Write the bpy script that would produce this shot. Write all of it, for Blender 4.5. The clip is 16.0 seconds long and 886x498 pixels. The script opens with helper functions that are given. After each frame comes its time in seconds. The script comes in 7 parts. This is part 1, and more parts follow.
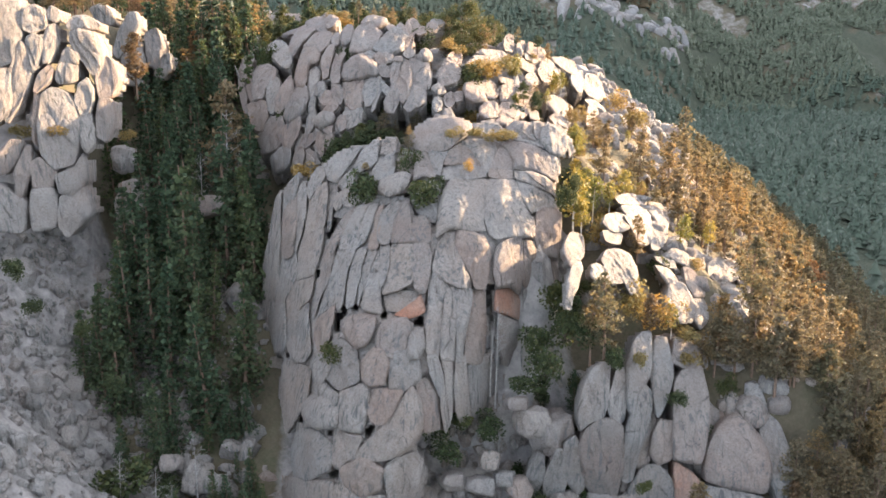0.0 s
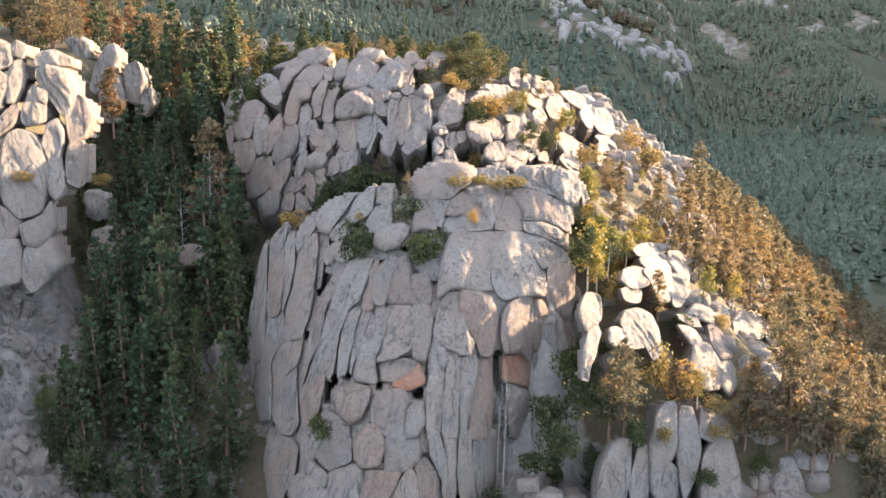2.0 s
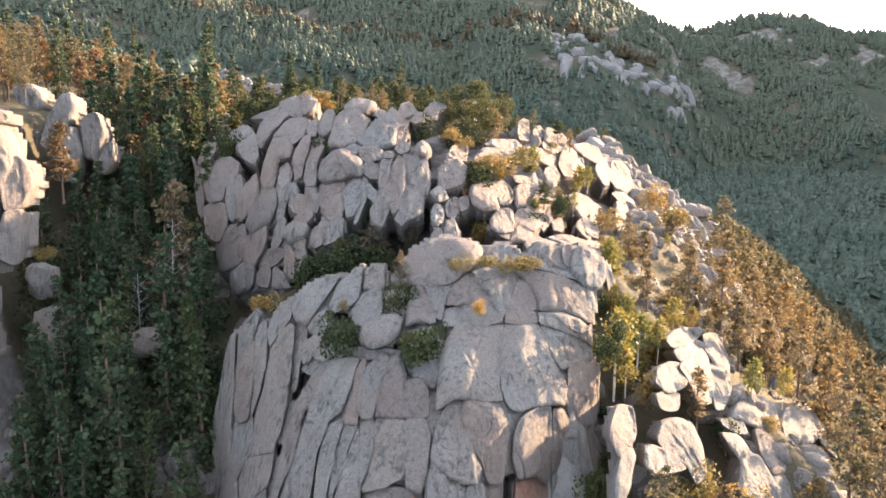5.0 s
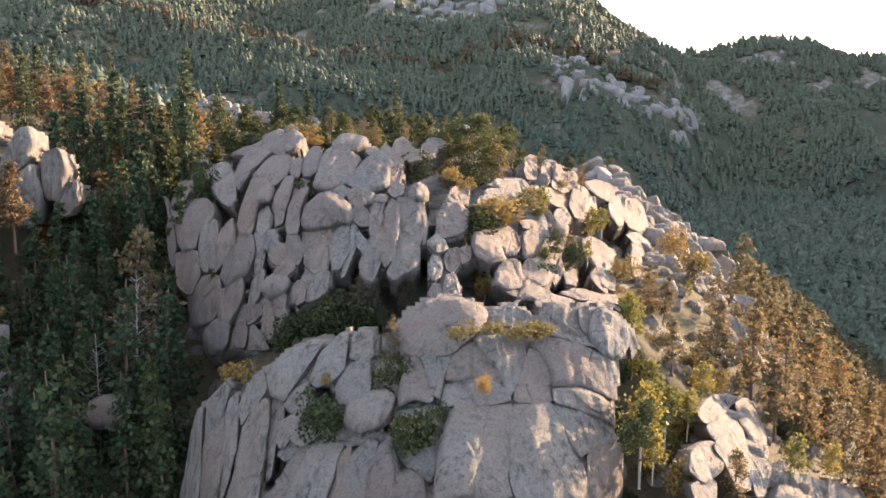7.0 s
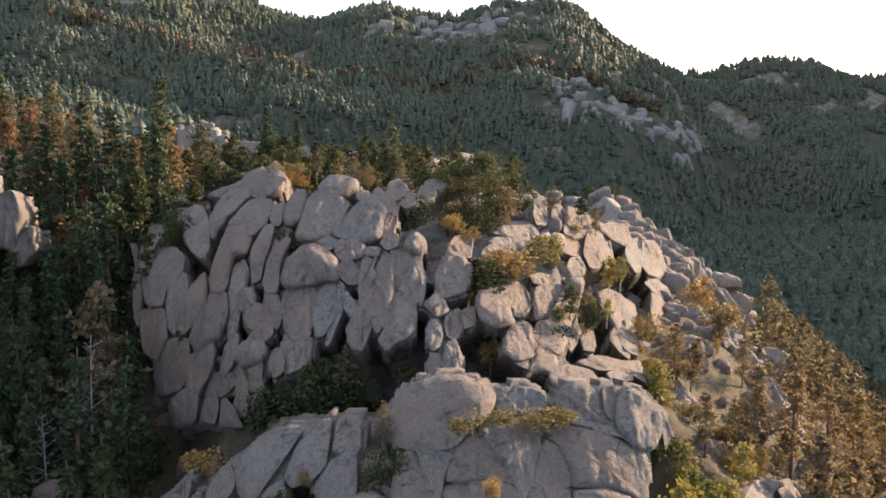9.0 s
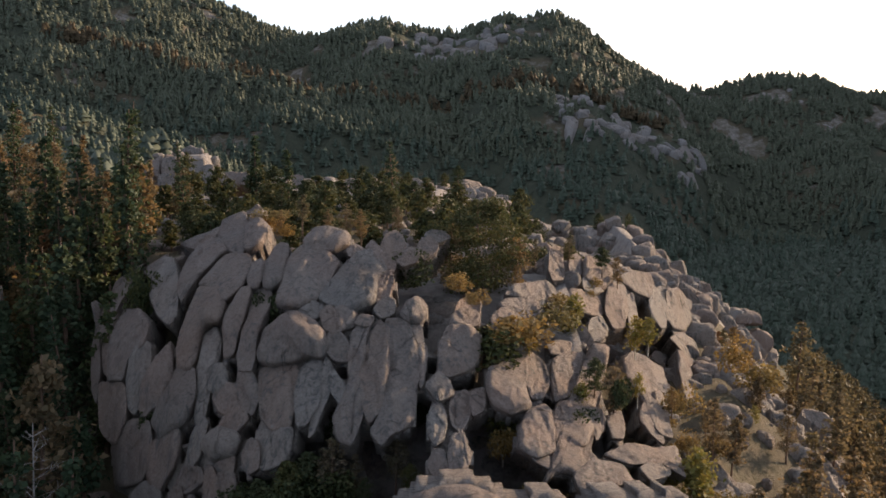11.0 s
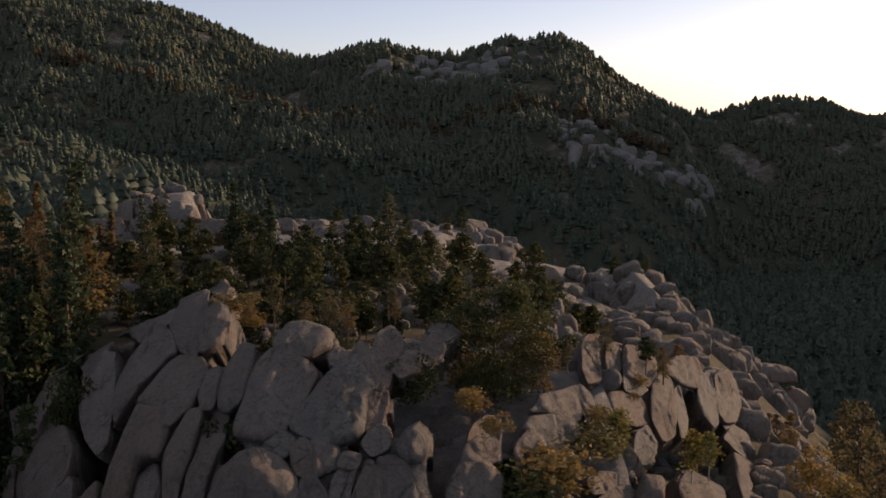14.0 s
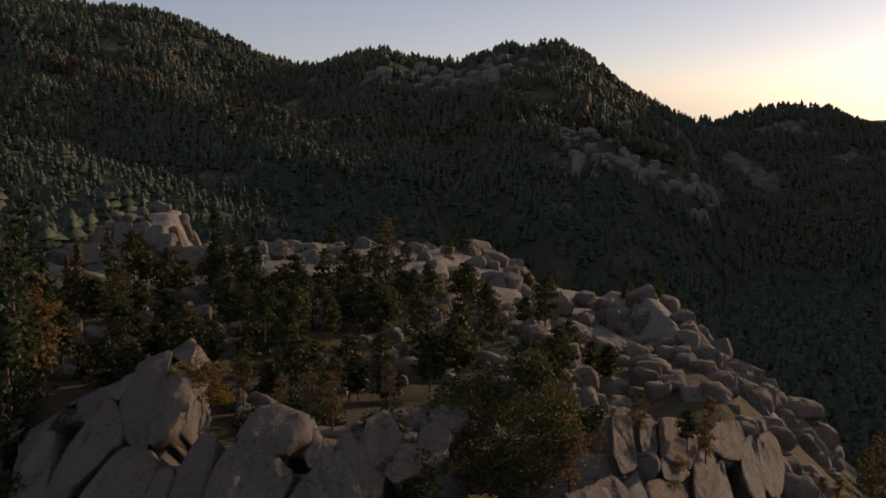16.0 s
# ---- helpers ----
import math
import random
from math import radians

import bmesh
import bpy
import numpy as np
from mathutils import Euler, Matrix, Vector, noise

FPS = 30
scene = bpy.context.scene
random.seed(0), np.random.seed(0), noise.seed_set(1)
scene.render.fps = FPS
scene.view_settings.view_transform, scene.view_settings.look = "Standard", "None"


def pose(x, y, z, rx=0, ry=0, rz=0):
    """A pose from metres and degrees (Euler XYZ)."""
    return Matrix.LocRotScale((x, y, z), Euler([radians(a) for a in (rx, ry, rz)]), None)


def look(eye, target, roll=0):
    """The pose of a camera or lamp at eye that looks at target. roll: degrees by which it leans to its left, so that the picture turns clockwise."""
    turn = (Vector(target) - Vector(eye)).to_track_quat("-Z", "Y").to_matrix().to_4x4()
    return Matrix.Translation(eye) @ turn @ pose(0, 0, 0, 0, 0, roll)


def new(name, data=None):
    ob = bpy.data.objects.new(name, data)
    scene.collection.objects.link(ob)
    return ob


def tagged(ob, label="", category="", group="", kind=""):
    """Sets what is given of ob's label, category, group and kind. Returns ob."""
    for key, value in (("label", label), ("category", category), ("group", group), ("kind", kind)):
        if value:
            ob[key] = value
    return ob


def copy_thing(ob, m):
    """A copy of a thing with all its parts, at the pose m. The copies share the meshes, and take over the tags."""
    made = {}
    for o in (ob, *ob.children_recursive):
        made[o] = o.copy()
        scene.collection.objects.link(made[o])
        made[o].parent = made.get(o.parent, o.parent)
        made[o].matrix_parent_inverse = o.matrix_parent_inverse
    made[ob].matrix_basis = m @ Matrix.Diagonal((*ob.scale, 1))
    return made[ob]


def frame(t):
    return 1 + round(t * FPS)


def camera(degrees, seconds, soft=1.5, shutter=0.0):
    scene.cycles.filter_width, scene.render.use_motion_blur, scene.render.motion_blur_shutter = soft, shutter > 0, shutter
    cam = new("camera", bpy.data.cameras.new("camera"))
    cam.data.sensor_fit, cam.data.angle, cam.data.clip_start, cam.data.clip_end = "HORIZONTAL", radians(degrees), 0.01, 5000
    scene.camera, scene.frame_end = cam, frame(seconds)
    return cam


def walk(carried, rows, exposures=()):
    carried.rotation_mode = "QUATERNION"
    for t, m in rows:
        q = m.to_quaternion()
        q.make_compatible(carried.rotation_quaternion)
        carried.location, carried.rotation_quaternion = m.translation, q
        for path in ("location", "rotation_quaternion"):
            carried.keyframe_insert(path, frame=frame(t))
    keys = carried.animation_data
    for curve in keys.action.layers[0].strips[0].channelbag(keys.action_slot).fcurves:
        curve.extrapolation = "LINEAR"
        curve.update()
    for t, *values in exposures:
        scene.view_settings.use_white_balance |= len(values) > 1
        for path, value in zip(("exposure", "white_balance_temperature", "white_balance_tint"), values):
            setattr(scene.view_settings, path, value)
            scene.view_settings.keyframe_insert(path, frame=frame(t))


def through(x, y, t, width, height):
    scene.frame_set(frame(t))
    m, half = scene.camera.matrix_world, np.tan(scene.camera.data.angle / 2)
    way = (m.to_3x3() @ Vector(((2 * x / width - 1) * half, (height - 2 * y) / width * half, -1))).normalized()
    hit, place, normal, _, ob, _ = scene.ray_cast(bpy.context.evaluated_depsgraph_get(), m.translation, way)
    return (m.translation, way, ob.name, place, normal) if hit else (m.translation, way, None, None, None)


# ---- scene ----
# the camera and its flight
cam = camera(46.2, 16.0, soft=1.6)
METRES, EYE, TILT, LEAN, TURN = 160.0, 100.0, -15.8, 0.0, 0.0
ROWS = [
    (0.0, 0.0, 0.0, 0.0, -0.0, 0.0, -0.0),
    (0.5, -0.0006, 0.0266, 0.0098, -0.02, 0.28, -0.01),
    (1.0, -0.0013, 0.0534, 0.0195, -0.03, 0.56, -0.01),
    (1.5, -0.0019, 0.0805, 0.029, -0.03, 0.86, -0.02),
    (2.0, -0.0022, 0.1081, 0.0393, -0.02, 1.14, -0.02),
    (2.5, -0.0022, 0.1357, 0.0499, -0.05, 1.41, -0.03),
    (3.0, -0.0026, 0.1643, 0.06, -0.08, 1.68, -0.07),
    (3.5, -0.003, 0.1924, 0.0699, -0.1, 1.94, -0.09),
    (4.0, -0.0034, 0.2209, 0.08, -0.11, 2.22, -0.11),
    (6.5, -0.0036, 0.3704, 0.1291, -0.15, 3.61, -0.17),
    (7.0, -0.0033, 0.4011, 0.1391, -0.18, 3.9, -0.18),
    (7.5, -0.0028, 0.431, 0.1493, -0.19, 4.17, -0.19),
    (8.0, -0.0029, 0.4608, 0.16, -0.21, 4.44, -0.21),
    (8.5, -0.003, 0.4906, 0.171, -0.22, 4.71, -0.23),
    (9.0, -0.0037, 0.5207, 0.1822, -0.23, 4.95, -0.23),
    (11.5, -0.0072, 0.6709, 0.2443, -0.23, 5.93, -0.16),
    (12.0, -0.0082, 0.7003, 0.2562, -0.24, 6.12, -0.18),
    (12.5, -0.0089, 0.7294, 0.268, -0.25, 6.31, -0.19),
    (13.0, -0.0098, 0.7583, 0.2796, -0.23, 6.5, -0.15),
    (13.5, -0.0108, 0.7874, 0.2913, -0.24, 6.68, -0.15),
    (14.0, -0.0115, 0.8178, 0.3029, -0.25, 6.85, -0.15),
    (14.5, -0.0124, 0.8484, 0.3146, -0.25, 6.98, -0.15),
    (15.0, -0.0128, 0.8777, 0.3269, -0.25, 7.07, -0.13),
    (15.5, -0.0135, 0.9062, 0.3391, -0.26, 7.11, -0.11),
    (16.0, -0.0135, 0.9357, 0.351, -0.25, 7.14, -0.11),
]
EXPOSURES = [(0.0, 3.3, 6700, 10), (4.0, 3.25, 6600, 10), (6.5, 2.85, 6500, 11), (9.0, 2.1, 6450, 12), (11.5, 1.0, 6500, 13), (12.5, 0.6, 6650, 15), (14.5, -0.05, 6900, 17), (16.0, -0.45, 7000, 17)]
walk(cam, [(t, pose(0, 0, EYE, TILT, LEAN, TURN) @ pose(METRES * x, METRES * y, METRES * z, 90 + pitch, roll, yaw)) for t, x, y, z, yaw, pitch, roll in ROWS], EXPOSURES)

# world and sun: a low warm sun ahead on the right
SUN_TURN, SUN_HEIGHT = 51.0, 13.0  # degrees clockwise from +y, and above the horizon
world = bpy.data.worlds.new("sky")
scene.world = world
world.use_nodes = True
wn, wl = world.node_tree.nodes, world.node_tree.links
sky = wn.new("ShaderNodeTexSky")
sky.sky_type, sky.sun_disc = "NISHITA", False
sky.sun_elevation, sky.sun_rotation = radians(SUN_HEIGHT), radians(SUN_TURN)
sky.altitude, sky.air_density, sky.dust_density, sky.ozone_density = 2000, 0.5, 3.6, 0.5
# thin high haze evens out the sky
veil = wn.new("ShaderNodeMix")
veil.data_type = "RGBA"
veil.inputs[0].default_value = 0.4
veil.inputs[7].default_value = (2.9, 3.0, 3.2, 1.0)
wl.new(sky.outputs["Color"], veil.inputs[6])
wl.new(veil.outputs[2], wn["Background"].inputs["Color"])
wn["Background"].inputs["Strength"].default_value = 0.15
sun = new("sun", bpy.data.lights.new("sun", "SUN"))
sun.data.energy, sun.data.angle, sun.data.color = 3.9, radians(0.6), (1.0, 0.72, 0.47)
sa, se = radians(SUN_TURN), radians(SUN_HEIGHT)
sun.matrix_world = look((math.sin(sa) * math.cos(se) * 900, math.cos(sa) * math.cos(se) * 900 + 250, math.sin(se) * 900), (0, 250, 0))


# materials
def material(name):
    m = bpy.data.materials.new(name)
    m.use_nodes = True
    nt = m.node_tree
    return m, nt, nt.nodes["Principled BSDF"]


def node(nt, kind, **sets):
    n = nt.nodes.new("ShaderNode" + kind)
    for key, value in sets.items():
        n.inputs[key].default_value = value
    return n


def noise_tex(nt, vec, scale, detail=6.0, rough=0.6, distort=0.0):
    n = node(nt, "TexNoise", Scale=scale, Detail=detail, Roughness=rough, Distortion=distort)
    nt.links.new(vec, n.inputs["Vector"])
    return n.outputs["Fac"]


def ramp(nt, fac, *stops):
    r = nt.nodes.new("ShaderNodeValToRGB")
    while len(r.color_ramp.elements) < len(stops):
        r.color_ramp.elements.new(0.5)
    for e, (p, c) in zip(r.color_ramp.elements, stops):
        e.position, e.color = p, (*c, 1.0) if len(c) == 3 else c
    nt.links.new(fac, r.inputs["Fac"])
    return r.outputs["Color"]


def mix(nt, fac, a, b, how="MIX"):
    n = nt.nodes.new("ShaderNodeMix")
    n.data_type, n.blend_type = "RGBA", how
    for sock, v in ((n.inputs[0], fac), (n.inputs[6], a), (n.inputs[7], b)):
        if isinstance(v, bpy.types.NodeSocket):
            nt.links.new(v, sock)
        elif isinstance(v, (int, float)):
            sock.default_value = v
        else:
            sock.default_value = (*v, 1.0)
    return n.outputs[2]


def grey(v):
    return (v, v, v)


def place_vec(nt, sx=1.0, sy=1.0, sz=1.0):
    g = nt.nodes.new("ShaderNodeNewGeometry")
    m = nt.nodes.new("ShaderNodeMapping")
    m.inputs["Scale"].default_value = (sx, sy, sz)
    nt.links.new(g.outputs["Position"], m.inputs["Vector"])
    return m.outputs["Vector"]


def relief(nt, bsdf, height, strength, distance, under=None):
    b = node(nt, "Bump", Strength=strength, Distance=distance)
    nt.links.new(height, b.inputs["Height"])
    if under:
        nt.links.new(under, b.inputs["Normal"])
    if bsdf:
        nt.links.new(b.outputs["Normal"], bsdf.inputs["Normal"])
    return b.outputs["Normal"]


def granite(name, light, warm, dark, stain=0.5):
    m, nt, bsdf = material(name)
    p, tall = place_vec(nt), place_vec(nt, 1, 1, 0.07)
    base = ramp(nt, noise_tex(nt, p, 0.10, 6, 0.6), (0.36, warm), (0.60, light))
    info = nt.nodes.new("ShaderNodeObjectInfo")
    tint = ramp(nt, info.outputs["Random"], (0.0, (0.84, 0.83, 0.82)), (0.5, (1.0, 0.98, 0.96)), (1.0, (1.0, 0.92, 0.86)))
    base = mix(nt, 1.0, base, tint, "MULTIPLY")
    # mineral grain and weathering crust
    grain = ramp(nt, noise_tex(nt, p, 3.2, 8, 0.78), (0.33, grey(0.58)), (0.5, grey(0.95)), (0.68, grey(1.15)))
    base = mix(nt, 1.0, base, grain, "MULTIPLY")
    crust = ramp(nt, noise_tex(nt, p, 1.1, 10, 0.78, 0.3), (0.54, grey(0)), (0.68, grey(0.55)))
    base = mix(nt, crust, base, dark)
    # water streaks that run down, in some places only
    streak = ramp(nt, noise_tex(nt, tall, 1.5, 6, 0.6, 0.5), (0.50, grey(0)), (0.63, grey(stain)))
    where = ramp(nt, noise_tex(nt, p, 0.13, 4, 0.55), (0.40, grey(0)), (0.56, grey(1)))
    base = mix(nt, mix(nt, 1.0, streak, where, "MULTIPLY"), base, (0.085, 0.088, 0.085))
    # hairline joints, broken off here and there
    w = nt.nodes.new("ShaderNodeVectorMath")
    w.operation = "ADD"
    nz = node(nt, "TexNoise", Scale=0.3, Detail=5.0)
    nt.links.new(p, nz.inputs["Vector"])
    nt.links.new(p, w.inputs[0])
    sc = nt.nodes.new("ShaderNodeVectorMath")
    sc.operation = "SCALE"
    sc.inputs["Scale"].default_value = 1.6
    nt.links.new(nz.outputs["Color"], sc.inputs[0])
    nt.links.new(sc.outputs[0], w.inputs[1])
    flat = nt.nodes.new("ShaderNodeMapping")
    flat.inputs["Scale"].default_value = (1.0, 1.0, 0.2)
    nt.links.new(w.outputs[0], flat.inputs["Vector"])
    v = node(nt, "TexVoronoi", Scale=0.2)
    v.feature = "DISTANCE_TO_EDGE"
    nt.links.new(flat.outputs[0], v.inputs["Vector"])
    crack = ramp(nt, v.outputs["Distance"], (0.0, grey(0.1)), (0.016, grey(1)))
    broken = ramp(nt, noise_tex(nt, p, 0.22, 3, 0.5), (0.42, grey(0)), (0.48, grey(1)))
    crack = mix(nt, broken, crack, (1.0, 1.0, 1.0))
    base = mix(nt, crack, mix(nt, 0.4, (0.05, 0.046, 0.042), base), base)
    nt.links.new(base, bsdf.inputs["Base Color"])
    bsdf.inputs["Roughness"].default_value = 0.92
    bsdf.inputs["Specular IOR Level"].default_value = 0.2
    n1 = relief(nt, None, crack, 0.8, 0.3)
    n1 = relief(nt, None, noise_tex(nt, tall, 1.6, 6, 0.6, 0.4), 0.8, 0.5, n1)
    n2 = relief(nt, None, noise_tex(nt, p, 0.9, 10, 0.72), 0.9, 0.6, n1)
    relief(nt, bsdf, noise_tex(nt, p, 4.0, 8, 0.75), 0.9, 0.2, n2)
    return m


GRANITE = granite("granite", (0.245, 0.231, 0.211), (0.232, 0.202, 0.176), (0.078, 0.076, 0.071), 0.85)
GRANITE_PINK = granite("pink_granite", (0.225, 0.2, 0.178), (0.222, 0.178, 0.152), (0.09, 0.082, 0.074), 0.7)
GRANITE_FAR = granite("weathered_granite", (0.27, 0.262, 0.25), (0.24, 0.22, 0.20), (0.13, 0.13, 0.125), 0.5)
GRANITE_RED = granite("rust_red_granite", (0.30, 0.215, 0.17), (0.30, 0.155, 0.105), (0.20, 0.165, 0.145), 0.3)


def forest_floor():
    m, nt, bsdf = material("mountain_ground")
    p = place_vec(nt)
    soil = ramp(nt, noise_tex(nt, p, 0.12, 7, 0.65), (0.3, (0.05, 0.045, 0.03)), (0.5, (0.085, 0.072, 0.045)), (0.72, (0.06, 0.065, 0.035)))
    soil = mix(nt, ramp(nt, noise_tex(nt, p, 1.6, 8, 0.7), (0.4, grey(0)), (0.75, grey(0.5))), soil, (0.15, 0.12, 0.085))
    stone = ramp(nt, noise_tex(nt, p, 0.35, 9, 0.7), (0.3, (0.13, 0.12, 0.11)), (0.7, (0.34, 0.31, 0.28)))
    at = nt.nodes.new("ShaderNodeAttribute")
    at.attribute_name = "bare"
    add = nt.nodes.new("ShaderNodeMath")
    add.operation = "MULTIPLY_ADD"
    add.inputs[1].default_value = 0.7
    nt.links.new(noise_tex(nt, p, 0.11, 8, 0.7), add.inputs[0])
    nt.links.new(at.outputs["Fac"], add.inputs[2])
    bare = ramp(nt, add.outputs[0], (0.62, grey(0)), (0.84, grey(1)))
    wooded = nt.nodes.new("ShaderNodeMath")
    wooded.operation, wooded.use_clamp = "MULTIPLY", True
    wooded.inputs[1].default_value = -1.4
    nt.links.new(at.outputs["Fac"], wooded.inputs[0])
    litter = ramp(nt, noise_tex(nt, p, 0.2, 8, 0.7), (0.3, (0.04, 0.048, 0.032)), (0.7, (0.07, 0.075, 0.05)))
    col = mix(nt, bare, mix(nt, wooded.outputs[0], soil, litter), stone)
    nt.links.new(col, bsdf.inputs["Base Color"])
    bsdf.inputs["Roughness"].default_value = 0.95
    bsdf.inputs["Specular IOR Level"].default_value = 0.15
    n1 = relief(nt, None, noise_tex(nt, p, 0.25, 8, 0.7), 0.9, 1.4)
    relief(nt, bsdf, noise_tex(nt, p, 2.5, 6, 0.7), 0.7, 0.25, n1)
    return m


GROUND = forest_floor()


def foliage(name, low, mid, high, through=0.35):
    m, nt, bsdf = material(name)
    info, geo = nt.nodes.new("ShaderNodeObjectInfo"), nt.nodes.new("ShaderNodeNewGeometry")
    col = ramp(nt, geo.outputs["Random Per Island"], (0.0, low), (0.5, mid), (1.0, high))
    tint = ramp(nt, info.outputs["Random"], (0.0, (0.7, 0.8, 0.75)), (0.5, (1, 1, 1)), (1.0, (1.25, 1.08, 0.8)))
    col = mix(nt, 1.0, col, tint, "MULTIPLY")
    nt.links.new(col, bsdf.inputs["Base Color"])
    bsdf.inputs["Roughness"].default_value = 0.7
    bsdf.inputs["Specular IOR Level"].default_value = 0.2
    t = nt.nodes.new("ShaderNodeBsdfTranslucent")
    nt.links.new(mix(nt, 1.0, col, (1.12, 1.0, 0.82), "MULTIPLY"), t.inputs["Color"])
    ms = nt.nodes.new("ShaderNodeMixShader")
    ms.inputs[0].default_value = through
    nt.links.new(bsdf.outputs[0], ms.inputs[1])
    nt.links.new(t.outputs[0], ms.inputs[2])
    nt.links.new(ms.outputs[0], nt.nodes["Material Output"].inputs["Surface"])
    return m


NEEDLES = foliage("pine_needles", (0.082, 0.074, 0.046), (0.13, 0.108, 0.068), (0.195, 0.152, 0.096), 0.45)
SPRUCE = foliage("spruce_needles", (0.028, 0.046, 0.027), (0.045, 0.07, 0.036), (0.075, 0.095, 0.05), 0.3)
# paler and more even than spruce: distance haze put into the colour
HAZED_NEEDLES = foliage("hazed_distant_needles", (0.07, 0.085, 0.06), (0.08, 0.098, 0.07), (0.095, 0.11, 0.08), 0.06)
OLD_NEEDLES = foliage("dark_pine_needles", (0.034, 0.048, 0.023), (0.052, 0.067, 0.032), (0.095, 0.096, 0.048), 0.3)
# orange tone of low sun on the spur's crest, put into the foliage colour
CREST_NEEDLES = foliage("sun_tinted_needles", (0.11, 0.075, 0.045), (0.15, 0.10, 0.06), (0.19, 0.125, 0.075), 0.35)
RUSTY = foliage("dying_needles", (0.10, 0.065, 0.035), (0.18, 0.105, 0.06), (0.25, 0.155, 0.09), 0.3)
ASPEN = foliage("yellow_green_leaves", (0.10, 0.11, 0.03), (0.18, 0.165, 0.05), (0.26, 0.215, 0.075), 0.4)
BRUSH = foliage("scrub_leaves", (0.02, 0.032, 0.014), (0.038, 0.052, 0.02), (0.07, 0.075, 0.03), 0.2)
BRUSH_DRY = foliage("dry_scrub_leaves", (0.12, 0.09, 0.04), (0.20, 0.15, 0.06), (0.28, 0.21, 0.09), 0.35)


def bark(name, a, b):
    m, nt, bsdf = material(name)
    t = place_vec(nt, 1, 1, 0.25)
    nt.links.new(ramp(nt, noise_tex(nt, t, 5.0, 6, 0.7), (0.35, a), (0.65, b)), bsdf.inputs["Base Color"])
    bsdf.inputs["Roughness"].default_value = 0.95
    relief(nt, bsdf, noise_tex(nt, t, 8.0, 5, 0.7), 0.8, 0.08)
    return m


BARK = bark("pine_bark", (0.07, 0.045, 0.03), (0.19, 0.12, 0.08))
DEADWOOD = bark("weathered_dead_wood", (0.17, 0.155, 0.14), (0.34, 0.315, 0.285))
PALEBARK = bark("pale_aspen_bark", (0.30, 0.28, 0.23), (0.52, 0.49, 0.42))


# the lie of the land
def step(a, b, v):
    u = np.clip((v - a) / (b - a), 0.0, 1.0)
    return u * u * (3.0 - 2.0 * u)


_rng = np.random.default_rng(7)
WAVES = [(_rng.uniform(-1, 1, 2), _rng.uniform(0, 6.283)) for _ in range(28)]


def rough(x, y, size):
    """Soft uneven ground, about -1 to 1, with swells of the given size."""
    out = 0.0
    for n in range(7):
        k = 6.283 / size * 1.55 ** n
        for (d, ph) in WAVES[4 * n:4 * n + 4]:
            dl = float(np.hypot(*d)) + 0.3
            out = out + np.sin(k * (d[0] * x + d[1] * y) / dl + ph + 1.7 * np.sin(k * 0.43 * (d[1] * x - d[0] * y) / dl + 2 * ph)) * 0.62 ** n / 4
    return out


def scree_edge(y):
    return np.interp(y, (138, 150, 158, 165, 185, 215, 260), (-38, -43, -50, -56, -66, -71, -76))


def ridge_top(x, y):
    top = np.interp(y, (100, 150, 164, 168, 174, 181, 190, 199, 208, 216, 222, 228, 236, 248, 258, 275, 300, 330, 370, 400, 430, 465, 492, 520, 570),
                    (-20, 4, 12, 24, 43, 53, 60, 63, 62, 58, 60, 66, 71, 76, 78, 76, 73, 70, 67, 67, 69, 66, 61, 45, -10))
    spur = np.interp(y, (60, 120, 150, 158, 166, 172, 182, 200, 220), (-45, -10, 5, 12, 21, 27, 34, 44, 58))
    slope = np.interp(y, (40, 110, 150, 180, 200, 225), (-30, 2, 16, 34, 50, 80))
    spur = spur + (slope - spur) * step(50, 66, x)
    top = top + (np.minimum(spur, top) - top) * step(17, 23, x)
    return top - 0.22 * np.maximum(x, 0) * step(350, 430, y)


